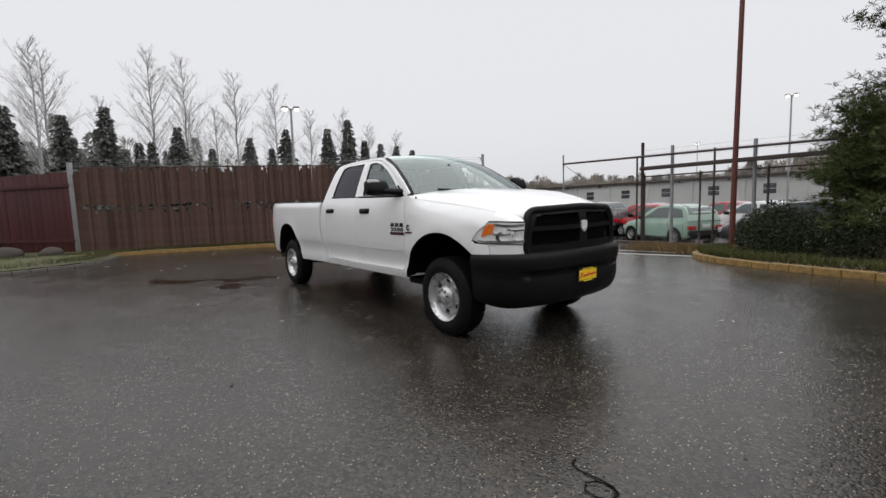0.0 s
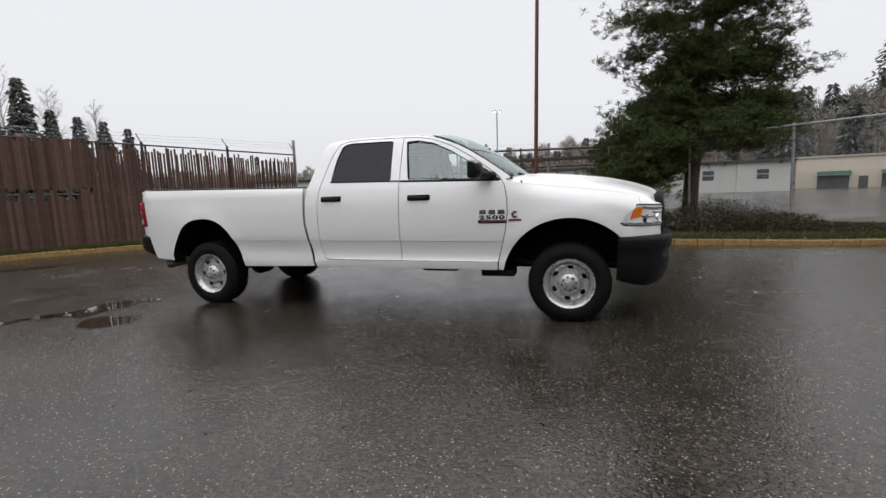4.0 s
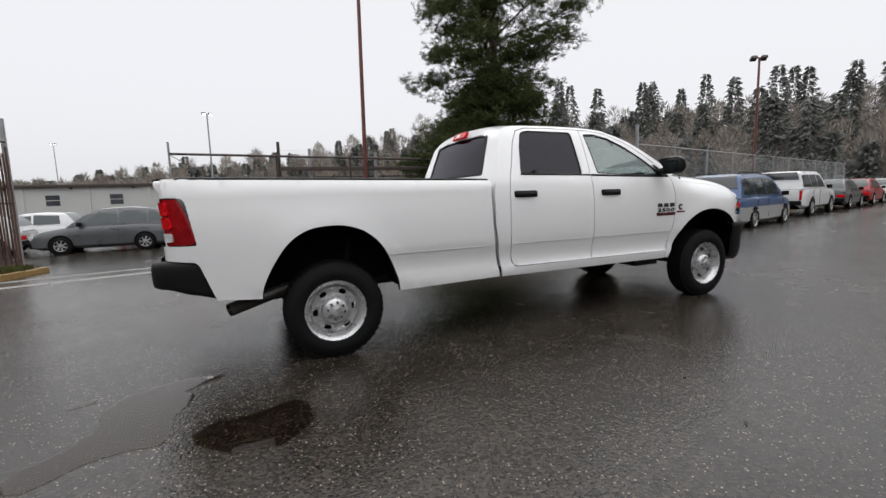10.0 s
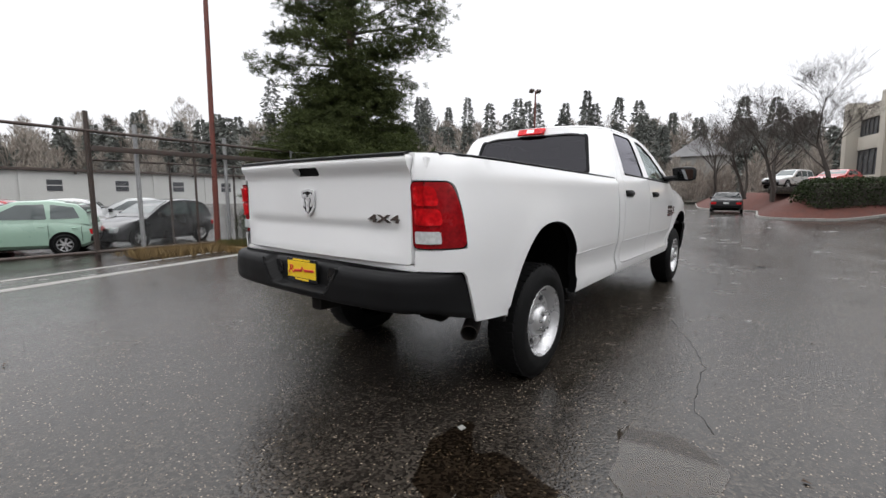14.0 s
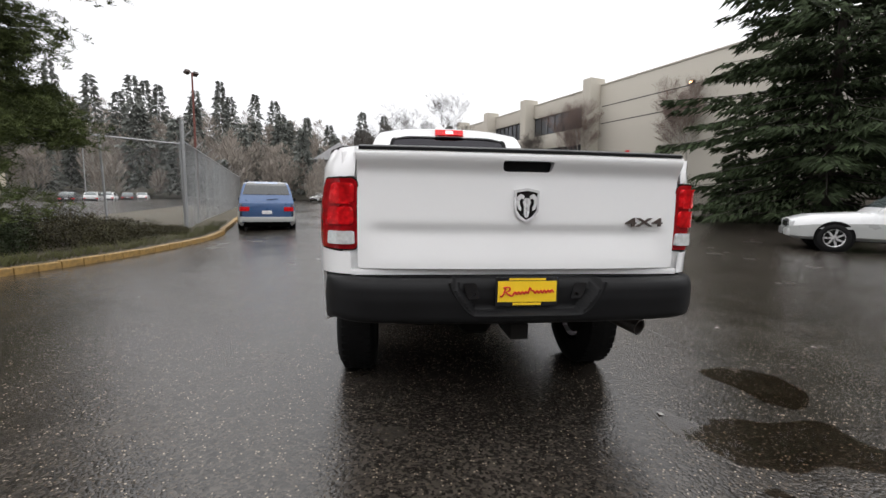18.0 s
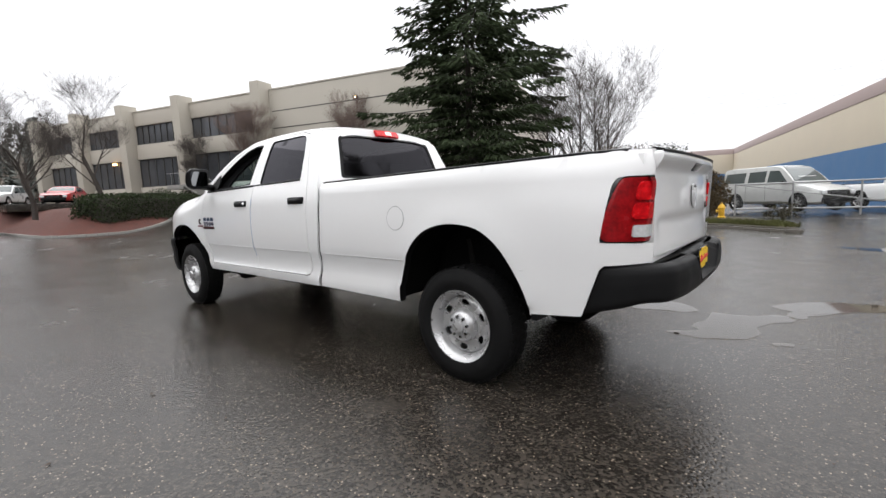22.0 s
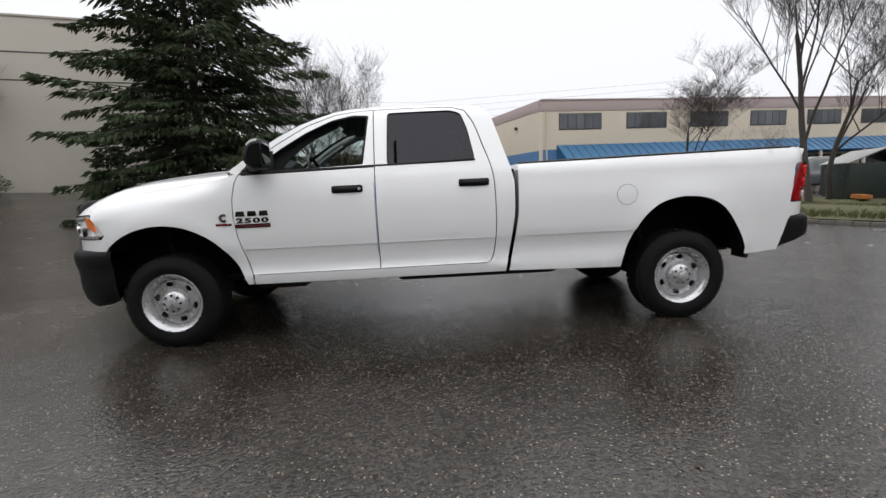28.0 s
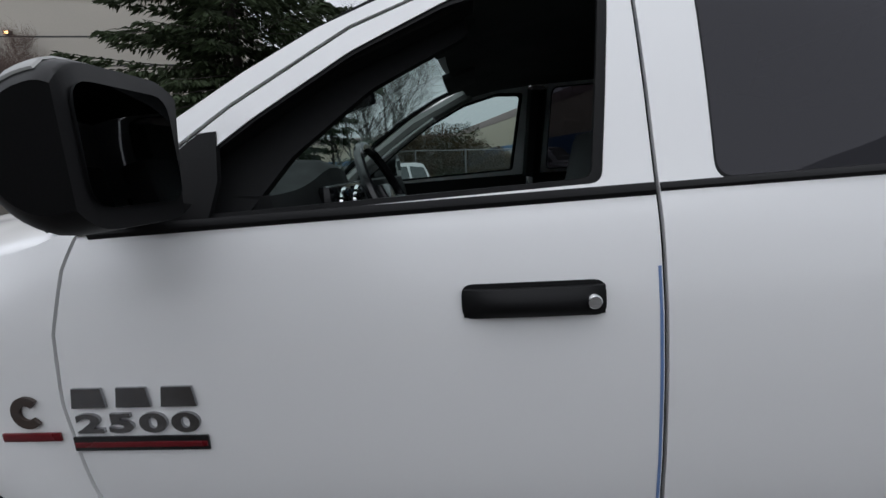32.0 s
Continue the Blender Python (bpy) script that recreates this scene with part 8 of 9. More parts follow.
def needles(name, C, D, length, width, seed, material, parent, label="", droop=0.1):
    """One mesh of many pointed sprays that start at C and lie along D."""
    r = np.random.default_rng(seed)
    C, D = np.array(C, float), np.array(D, float)
    n = len(C)
    D /= np.linalg.norm(D, axis=1)[:, None] + 1e-9
    S = np.cross(D, r.normal(size=(n, 3)))
    S /= np.linalg.norm(S, axis=1)[:, None] + 1e-9
    L = length * r.uniform(0.6, 1.35, n)[:, None]
    W = width * r.uniform(0.7, 1.3, n)[:, None]
    tip = C + D * L
    tip[:, 2] -= droop * L[:, 0]
    mid = C + D * L * 0.45
    V = np.stack([C, mid + S * W, tip, mid - S * W], 1).reshape(-1, 3)
    return raw(name, V.tolist(), (np.arange(n)[:, None] * 4 + np.arange(4)).tolist(), material, parent, label)


def spruce(name, m, h, r, seed, label, clear=0.6, material=NEEDLE_SPRUCE, whorls=34, per=11, dens=1.0, ln=0.34, wd=0.05, full=1.0, point=0.78, broad=None):
    """A layered conifer: whorls of drooping limbs of uneven length, dressed with sprays."""
    rng = random.Random(seed)
    nr = np.random.default_rng(seed)
    t = thing(name, m, label, "tree")
    part("trunk", tube(bmesh.new(), [(0, 0, -0.2), (0.03, 0.02, h * 0.4), (0.0, 0.05, h * 0.97)], [0.22 * h / 12, 0.14 * h / 12, 0.015], 12), BARK, t, "dark ridged trunk")
    lb = bmesh.new()
    Cs, Ds = [], []
    for i in range(whorls):
        f = i / (whorls - 1)
        z = clear + (h - clear) * f ** 0.92 + rng.uniform(-0.2, 0.2) * (1 - f)
        reach = r * min(0.95, full * (1 - f) ** point) + (0.12 if point < 0.9 else 0.05) if broad is None else 0.25 + r * min(1.0, broad * (1 - f)) ** 0.9
        if f < 0.08:
            reach *= 0.85
        n = max(4, int(per * (1 - 0.45 * f)))
        a0 = rng.uniform(0, 6.28)
        for k in range(n):
            a = a0 + 6.283 * k / n + rng.uniform(-0.3, 0.3)
            L = reach * rng.choice((0.55, 0.75, 0.9, 1.0, 1.08, 1.2)) * (1 + 0.45 * noise.noise((math.cos(a) * 1.3, math.sin(a) * 1.3, z * 0.45 + seed)))
            rise = 0.25 * f - 0.12 + rng.uniform(-0.16, 0.16)
            pts = [Vector((math.cos(a) * L * s, math.sin(a) * L * s, z + L * (rise * s - 0.20 * s * s + 0.13 * s ** 3))) for s in (0, 0.2, 0.4, 0.6, 0.8, 1.0)]
            tube(lb, pts, [0.035 * (1 - f * 0.6), 0.028, 0.022, 0.016, 0.01, 0.004], 4, cap=False)
            P = np.array([tuple(p) for p in pts])
            q = max(6, int(L * 34 * dens))
            s = 0.12 + 0.88 * nr.random(q)
            base = np.stack([np.interp(s, (0, 0.2, 0.4, 0.6, 0.8, 1.0), P[:, j]) for j in range(3)], 1)
            out = np.array([math.cos(a), math.sin(a), rise - 0.1])
            sd = np.array([-math.sin(a), math.cos(a), 0.0]) * nr.choice((-1.0, 1.0), q)[:, None]
            off = nr.random(q) * (0.32 * L * (1.02 - s) + 0.07)
            c = base + sd * off[:, None]
            c[:, 2] -= 0.16 * off + nr.random(q) * 0.12
            Cs.append(c)
            Ds.append(out * 0.75 + sd * nr.uniform(0.2, 0.9, q)[:, None] + np.stack([np.zeros(q), np.zeros(q), nr.uniform(-0.45, 0.15, q)], 1))
    tagged(part("limb_work", lb, BARK, t), kind="stuff")
    needles("crown", np.concatenate(Cs), np.concatenate(Ds), ln, wd, seed, material, t, "dense dark needle crown with drooping ends", 0.2)
    return t


def pine(name, m, seed, label):
    """An old pine: leaning trunk, open upper crown in flat pads, dense low skirt."""
    rng = random.Random(seed)
    nr = np.random.default_rng(seed)
    t = thing(name, m, label, "tree")
    top = 13.5
    trunk = [(0, 0, -0.3), (0.06, 0.05, 1.5), (0.16, 0.0, 3.2), (0.34, -0.05, 5.5), (0.36, 0, 8.5), (0.4, 0.05, 11.5), (0.4, 0, top)]
    part("trunk", tube(bmesh.new(), trunk, [0.26, 0.22, 0.19, 0.16, 0.12, 0.07, 0.02], 12), PINEBARK, t, "reddish brown leaning trunk")
    zs = [p[2] for p in trunk]
    lb = bmesh.new()
    limbs = []
    for i in range(62):
        z = rng.uniform(2.7, 5.4)
        limbs.append((z, rng.uniform(1.6, 3.1) * (1.0 if z < 3.6 else 0.74), rng.uniform(0, 6.28), rng.uniform(-0.16, 0.06), 1.3))
    for i in range(50):
        z = rng.uniform(1.9, 4.2)
        limbs.append((z, rng.uniform(1.9, 3.9) * (1 - 0.13 * (z - 1.9)), math.pi + rng.uniform(-1.05, 0.95), rng.uniform(-0.36, -0.12), 1.4))
    for i in range(76):
        z = 5.5 + 7.7 * rng.random() ** 1.15
        limbs.append((z, rng.uniform(1.4, 3.5) * (1 - 0.5 * max(0, z - 8) / 5.5), rng.uniform(0, 6.28), rng.uniform(-0.32, 0.42), 1.2))
    Cs, Ds = [], []
    for z, L, a, rise, dens in limbs:
        o = Vector((np.interp(z, zs, [p[0] for p in trunk]), np.interp(z, zs, [p[1] for p in trunk]), z))
        bend = rng.uniform(-0.5, 0.5)
        pts = []
        for q in range(7):
            s = q / 6
            aa = a + bend * s * s
            pts.append(o + Vector((math.cos(aa) * L * s, math.sin(aa) * L * s, L * (rise * s - 0.18 * s * s + 0.10 * s ** 3))))
        tube(lb, pts, [0.06, 0.05, 0.04, 0.03, 0.02, 0.014, 0.006], 5, cap=False)
        for q in range(int(7 * L / 2) + 4):
            s = 0.38 + 0.62 * rng.random() ** 0.7
            k = min(5, int(s * 6))
            p = pts[k].lerp(pts[k + 1], s * 6 - k) + Vector((rng.gauss(0, 0.3), rng.gauss(0, 0.3), rng.gauss(0.06, 0.12))) * (0.6 + 0.5 * s)
            rad = rng.uniform(0.18, 0.32)
            nt = int(15 * rng.uniform(0.7, 1.3))
            tc_ = np.array(tuple(p)) + nr.normal(size=(nt, 3)) * np.array((rad, rad, rad * 0.42))
            tc_ = np.repeat(tc_, 20, 0)
            d = nr.normal(size=(len(tc_), 3)) * np.array((1, 1, 0.6))
            d[:, 2] += 0.5
            Cs.append(tc_ + nr.normal(size=tc_.shape) * 0.02)
            Ds.append(d)
    tagged(part("limb_work", lb, BARK, t), kind="stuff")
    needles("crown", np.concatenate(Cs), np.concatenate(Ds), 0.15, 0.0085, seed, NEEDLE_PINE, t, "dark green needle pads with gaps", 0.05)
    return t


def winter_poplar(name, m, h, seed, label, material, group):
    """A tall straight leafless tree: one stem to the top, short rising side shoots with fine twigs."""
    rng = random.Random(seed)
    t = thing(name, m, label, "tree", group)
    tb_, wb_ = bmesh.new(), bmesh.new()
    stem = [Vector((0.012 * h * noise.noise((k * 0.6, seed, 0)), 0.012 * h * noise.noise((k * 0.6, seed, 7)), h * k / 10)) for k in range(11)]
    tube(tb_, stem, [0.011 * h * (1 - 0.093 * k) for k in range(11)], 5, cap=False)
    for i in range(70):
        f = 0.16 + 0.84 * (i + rng.random()) / 70
        k = min(9, int(f * 10))
        b = stem[k].lerp(stem[k + 1], f * 10 - k)
        a = rng.uniform(0, 6.28)
        L = h * (0.20 * math.sin(math.pi * min(1, 0.25 + 0.72 * f)) + 0.03) * rng.uniform(0.55, 1.15)
        d = Vector((math.cos(a), math.sin(a), rng.uniform(0.8, 1.6))).normalized()
        e = b + d * L
        e.z += 0.12 * L
        tube(tb_, [b, b.lerp(e, 0.5) - Vector((0, 0, 0.04 * L)), e], [0.0024 * h, 0.0014 * h, 0.0005 * h], 3, cap=False)
        for j in range(9):
            s = rng.uniform(0.25, 1.0)
            c = b.lerp(e, s)
            g = (d + Vector((rng.gauss(0, 0.6), rng.gauss(0, 0.6), rng.gauss(0.3, 0.3)))).normalized()
            w = c + g * L * rng.uniform(0.2, 0.45)
            tube(wb_, [c, w], [0.0006 * h, 0.0003 * h], 3, cap=False)
            for q in range(2):
                g2 = (g + Vector((rng.gauss(0, 0.6), rng.gauss(0, 0.6), rng.gauss(0.2, 0.4)))).normalized()
                v = c.lerp(w, rng.uniform(0.4, 0.9))
                tube(wb_, [v, v + g2 * L * rng.uniform(0.1, 0.25)], [0.0004 * h, 0.00025 * h], 3, cap=False)
    part("trunk", tb_, material, t)
    tagged(part("twig_work", wb_, material, t), "fine bare winter twigs", kind="stuff")
    return t


def bare_tree(name, m, h, seed, label, material=TWIG, spread=0.5, depth=5, stems=1, thick=0.12, upward=0.35, kids=(3, 5), group="", sides=5, twig=None):
    rng = random.Random(seed)
    t = thing(name, m, label, "tree", group)
    tb_, wb_ = bmesh.new(), bmesh.new()

    def grow(p, d, L, r, lev):
        n = 4 if lev < 2 else 3
        pts, rad = [p], [r]
        for i in range(n):
            d = (d + Vector((rng.gauss(0, 0.10), rng.gauss(0, 0.10), rng.gauss(0.05, 0.06) * upward * 2))).normalized()
            p = p + d * (L / n)
            pts.append(p)
            rad.append(max(0.0025, r * (1 - 0.55 * (i + 1) / n)))
        tube(tb_ if lev < 2 else wb_, pts, rad, sides if lev < 2 else 3, cap=False)
        if lev >= depth:
            return
        for k in range(rng.randint(*kids)):
            s = rng.uniform(0.3, 1.0) if lev else rng.uniform(0.35, 1.0)
            q = min(n - 1, int(s * n))
            b = pts[q].lerp(pts[q + 1], s * n - q)
            a = rng.uniform(0, 6.28)
            out = Vector((math.cos(a), math.sin(a), 0))
            nd = (d * (1 - spread) + out * spread * rng.uniform(0.7, 1.4) + Vector((0, 0, upward * 0.5))).normalized()
            grow(b, nd, L * rng.uniform(0.5, 0.74), max(0.003, rad[q + 1] * rng.uniform(0.45, 0.7)), lev + 1)

    for k in range(stems):
        a = 6.283 * k / stems
        lean = Vector((0.22 * math.cos(a), 0.22 * math.sin(a), 1)) if stems > 1 else Vector((rng.gauss(0, 0.04), rng.gauss(0, 0.04), 1))
        grow(Vector((0.1 * math.cos(a) * (stems > 1), 0.1 * math.sin(a) * (stems > 1), -0.1)), lean.normalized(), h * 0.52, thick, 0)
    part("trunk", tb_, material, t)
    tagged(part("twig_work", wb_, twig or material, t), "fine bare winter twigs", kind="stuff")
    return t


def leaf_mass(name, m, inside_fn, count, size, material, label, category, seed, parts_core=None, bounds=None, slim=(0.25, 0.45)):
    """A hedge or shrub: many small leaves scattered near the surface of a shape."""
    rng = random.Random(seed)
    t = thing(name, m, label, category)
    V, F = [], []
    (x0, x1), (y0, y1), (z0, z1) = bounds
    made = 0
    while made < count:
        p = Vector((rng.uniform(x0, x1), rng.uniform(y0, y1), rng.uniform(z0, z1)))
        if not inside_fn(p):
            continue
        made += 1
        d = Vector((rng.gauss(0, 1), rng.gauss(0, 1), rng.gauss(0.2, 0.8))).normalized()
        s = d.cross(Vector((rng.gauss(0, 1), rng.gauss(0, 1), rng.gauss(0, 1)))).normalized()
        L, w = size * rng.uniform(0.6, 1.4), size * rng.uniform(*slim)
        b = len(V)
        V += [tuple(p), tuple(p + d * L * 0.5 + s * w), tuple(p + d * L), tuple(p + d * L * 0.5 - s * w)]
        F.append((b, b + 1, b + 2, b + 3))
    raw("foliage", V, F, material, t)
    if parts_core is not None:
        tagged(part("stem_work", parts_core, BARK, t), kind="stuff")
    return t


# the pine by the gate, the spruce across the lot
pine("pine_tree", pose(5.75, 10.75, -0.1), 11, "large dark pine with a dense low skirt and open crown")
spruce("spruce_tree", pose(9.8, -16.0, 0.5), 14.6, 4.5, 4, "large dark green spruce with drooping branches", clear=0.5, whorls=36, per=10, dens=1.3, ln=0.36, wd=0.05, broad=2.2)
spruce("young_spruce", pose(13.4, -15.2, 0.9), 3.2, 1.2, 9, "small dark conifer beside the spruce", clear=0.2, whorls=14, per=8, dens=0.8)
# birches and winter trees
bare_tree("bare_tree", pose(4.8, -19.8, 0.2), 8.2, 21, "tall bare tree behind the spruce", TWIG, 0.5, 5, 3, 0.10, 0.45, (4, 5))
bare_tree("bare_tree", pose(7.0, -20.5, 0.3), 8.3, 22, "bare many-stemmed winter tree", TWIG, 0.42, 5, 3, 0.08, 0.5, (3, 4))
bare_tree("bare_tree", pose(-12.6, -9.2, 0.1), 10.6, 23, "bare tree with slender rising branches on the verge", TWIG, 0.36, 5, 1, 0.12, 0.55, (6, 7), "verge trees")
bare_tree("bare_tree", pose(-14.6, -10.6, 0.1), 8.0, 36, "bare tree with slender rising branches on the verge", TWIG, 0.46, 5, 1, 0.10, 0.42, (5, 6), "verge trees")
bare_tree("bare_tree", pose(-10.9, -13.2, 0.1), 6.0, 24, "smaller round bare tree by the cream building", TWIG, 0.55, 5, 1, 0.08, 0.4, (5, 6), "verge trees")
bare_tree("bare_tree", pose(26.6, -3.9, 0.9), 6.6, 25, "bare crooked tree on the mulched bank", TWIG, 0.5, 5, 1, 0.16, 0.38, (5, 6))
bare_tree("bare_tree", pose(29.6, -1.35, 1.0), 6.4, 26, "bare spreading tree on the mulched bank", TWIG, 0.5, 5, 2, 0.14, 0.38, (4, 6))
bare_tree("bare_tree", pose(33.5, 0.4, 1.1), 6.8, 27, "bare tree farther up the bank", TWIG, 0.5, 5, 2, 0.11, 0.35, (4, 5))
bare_tree("bare_tree", pose(36.5, 2.6, 1.1), 6.8, 31, "bare tree at the far end of the bank", TWIG, 0.5, 5, 2, 0.11, 0.35, (4, 5))
bare_tree("bare_tree", pose(31.6, -15.4, 1.9), 8.2, 28, "slim pale birch before the office windows", PALEBARK, 0.46, 5, 1, 0.09, 0.4, (6, 7), twig=BIRCHTWIG)
bare_tree("bare_tree", pose(38.2, -13.4, 2.0), 5.6, 29, "small bare tree before the office windows", TWIG, 0.5, 5, 1, 0.08, 0.4, (5, 6))
bare_tree("bare_tree", pose(21.6, -18.7, 1.9), 7.4, 30, "leaning pale birch against the blank wall", PALEBARK, 0.46, 5, 1, 0.09, 0.4, (6, 7), twig=BIRCHTWIG)
bare_tree("bare_tree", pose(-19, -20, 0), 5.5, 33, "thin bare tree in the far lot", TWIG, 0.5, 4, 1, 0.08, 0.3, (4, 5))
for i, (px, py, hh) in enumerate(((6.6, -22.8, 9.2), (5.2, -21.4, 7.8), (8.4, -22.2, 8.6), (4.2, -20.6, 7.0))):
    winter_poplar("bare_tree", pose(px, py, 0.1), hh, 140 + i, "brown bare thicket tree behind the fence", TWIG, "thicket trees")
# tall trees behind the slatted fence, mist mixed into their colours, and firs between
tall = [winter_poplar("distant_bare_tree", pose(-60, -8, -1), 21, 41, "tall bare tree, paled by mist painted into its colour", MISTTWIG, "misty trees"),
        winter_poplar("distant_bare_tree", pose(-58, 6, -1), 21, 42, "tall bare tree, paled by mist painted into its colour", MISTTWIG, "misty trees")]
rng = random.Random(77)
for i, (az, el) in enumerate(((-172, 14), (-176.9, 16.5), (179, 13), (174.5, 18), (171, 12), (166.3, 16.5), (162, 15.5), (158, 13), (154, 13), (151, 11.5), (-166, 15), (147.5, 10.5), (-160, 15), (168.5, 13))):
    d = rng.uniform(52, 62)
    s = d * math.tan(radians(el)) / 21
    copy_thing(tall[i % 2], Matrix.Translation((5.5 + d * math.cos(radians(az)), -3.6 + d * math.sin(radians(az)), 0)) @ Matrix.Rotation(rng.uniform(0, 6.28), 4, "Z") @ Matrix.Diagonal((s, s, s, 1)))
fir = spruce("distant_fir", pose(-45, 0, -0.5), 8.6, 2.0, 51, "fir behind the slatted fence, haze mixed into its green", clear=0.4, material=HAZEWOOD, whorls=44, per=9, dens=0.9, ln=0.3, wd=0.09, point=1.05)
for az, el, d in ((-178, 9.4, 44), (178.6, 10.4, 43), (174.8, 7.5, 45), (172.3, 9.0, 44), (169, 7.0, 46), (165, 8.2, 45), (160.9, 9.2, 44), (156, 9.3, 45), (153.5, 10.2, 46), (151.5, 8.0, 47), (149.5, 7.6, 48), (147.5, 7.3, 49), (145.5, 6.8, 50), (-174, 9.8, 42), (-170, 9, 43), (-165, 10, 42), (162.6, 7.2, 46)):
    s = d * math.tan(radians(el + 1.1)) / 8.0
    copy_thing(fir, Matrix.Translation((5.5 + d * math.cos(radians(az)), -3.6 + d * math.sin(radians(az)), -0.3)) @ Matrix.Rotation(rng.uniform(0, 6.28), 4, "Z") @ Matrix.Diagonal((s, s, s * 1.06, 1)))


# wooded hillsides
def hill_h(az):
    return float(np.interp(az, (-60, -30, -8, 0, 10, 20, 35, 50, 62, 72, 85, 98, 110, 140, 160, 172, 188, 205, 235, 300), (2, 3, 7.5, 8.4, 9.6, 10.5, 10.5, 11, 10.5, 7.5, 5.2, 4.2, 2.6, 3, 4.5, 7.5, 9, 8.5, 3, 2)))


hb = bmesh.new()
rows = []
azs = np.linspace(-60, 300, 145)
for az in azs:
    a = radians(az)
    hh = hill_h(az)
    row = []
    for d, f in ((95, -0.03), (120, 0.25), (150, 0.6), (190, 0.95), (260, 1.0)):
        row.append(hb.verts.new((d * math.cos(a), d * math.sin(a), -0.6 + d * math.tan(radians(hh * 0.55)) * f)))
    rows.append(row)
for a, b in zip(rows, rows[1:]):
    for k in range(4):
        hb.faces.new((a[k], b[k], b[k + 1], a[k + 1]))
HILL = mat("winter_hillside", (0.065, 0.060, 0.045), 0.95, vary=0.35, scale=0.05, fine=1.5)
tagged(part("hillside", hb, HILL), "misty winter hillside round the lots", "hillside", kind="structure")


def woods(name, n, az_range, material, seed, label, conifer=True, hscale=1.0, dist=(98, 170), fine=1.0):
    """Far trees as one mass: ragged conifers, or bare crowns of fine upright twigs."""
    r = np.random.default_rng(seed)
    Cs, Ds = [], []
    for i in range(n):
        az, d = r.uniform(*az_range), r.uniform(*dist)
        f = min(1.0, max(0.0, (d - 95) / 95))
        hh = hill_h(az)
        z0 = -0.6 + d * math.tan(radians(hh * 0.55)) * f
        o = np.array((d * math.cos(radians(az)), d * math.sin(radians(az)), z0))
        H = max(5.0, min(30, d * math.tan(radians(hh)) * r.uniform(0.5, 1.0) ** 1.3 * hscale))
        if conifer:
            q = int(380 + 36 * H)
            s = r.random(q) ** 1.15
            R = H * r.uniform(0.16, 0.27)
            lop = r.uniform(0.55, 0.95)
            tier = 0.72 + 0.28 * np.cos(2 * math.pi * s * H / r.uniform(1.3, 2.0))
            side = r.uniform(0, 6.28)
            a = r.uniform(0, 6.2832, q)
            rr = (R * (1 - s) ** lop * tier * (1 + 0.22 * np.cos(a - side)) + 0.15) * np.sqrt(r.random(q))
            Cs.append(o + np.stack([np.cos(a) * rr, np.sin(a) * rr, H * (0.1 + 0.9 * s)], 1))
            Ds.append(np.stack([np.cos(a), np.sin(a), r.uniform(-0.7, 0.2, q)], 1))
        else:
            q = int((140 + 12 * H) / fine)
            s = r.random(q) ** 0.8
            a = r.uniform(0, 6.2832, q)
            rr = H * 0.24 * np.sin(math.pi * np.minimum(1, 0.12 + 0.86 * s)) * np.sqrt(r.random(q))
            Cs.append(o + np.stack([np.cos(a) * rr, np.sin(a) * rr, H * (0.15 + 0.8 * s)], 1))
            Ds.append(np.stack([np.cos(a) * 0.5, np.sin(a) * 0.5, np.ones(q)], 1) + r.normal(size=(q, 3)) * 0.25)
    C, D = np.concatenate(Cs), np.concatenate(Ds)
    tagged(needles(name, C, D, 1.05 if conifer else 1.9 * fine, 0.24 if conifer else 0.08 * fine, seed, material, None, "", 0.15 if conifer else 0.0), label, "woods", kind="stuff")


# the mist on these woods is only their paled base colours
woods("far_conifer_wood", 170, (-12, 72), HAZEWOOD, 61, "far conifer wood on the misty hillside")
woods("far_bare_wood", 620, (-14, 76), HAZEBROWN, 62, "brown bare trees among the far conifers", False, 0.62)
woods("far_bare_wood", 22, (1.5, 11), HAZEBROWN, 69, "bare trees before the pale gable", False, 0.66, (66, 77), 0.45)
woods("far_conifer_clump", 7, (64.5, 70), HAZEWOOD, 67, "tall dark conifer clump beyond the yard", True, 1.25, (85, 100))
woods("far_treeline", 220, (70, 150), HAZEWOOD, 63, "low treeline beyond the yard, mist painted into its colour", True, 0.9, (120, 190))
woods("far_treeline", 420, (68, 150), HAZEBROWN, 64, "low bare treeline beyond the yard", False, 0.9, (120, 190))
woods("far_treeline", 90, (150, 300), HAZEWOOD, 65, "treeline round the lots, mist painted into its colour", True, 0.8, (100, 170))
woods("far_treeline", 90, (170, 212), HAZEWOOD, 68, "wooded slope behind the red boards, mist painted into its colour", True, 0.95, (100, 170))
woods("far_treeline", 200, (150, 300), HAZEBROWN, 66, "bare treeline round the lots, mist painted into its colour", False, 0.9, (100, 170))

# hedges and shrubs
leaf_mass("hedge", pose(25.3, -2.6, 0.6, 0, 0, -62), lambda p: (abs(p.x - 4.2) / 4.3) ** 6 + (abs(p.y) / 1.1) ** 6 + (abs(p.z - 0.75) / 0.85) ** 6 < 1 + 0.35 * noise.noise(p * 1.3)
          and (abs(p.x - 4.2) / 3.9) ** 6 + (abs(p.y) / 0.85) ** 6 + (abs(p.z - 0.6) / 0.75) ** 6 > 1, 12000, 0.11, HEDGE, "clipped dark green hedge on the bank", "hedge", 71, boxed(0.4, 8.0, -0.8, 0.8, 0, 1.3, 0.1), ((-0.4, 8.9), (-1.4, 1.4), (-0.1, 1.8)))
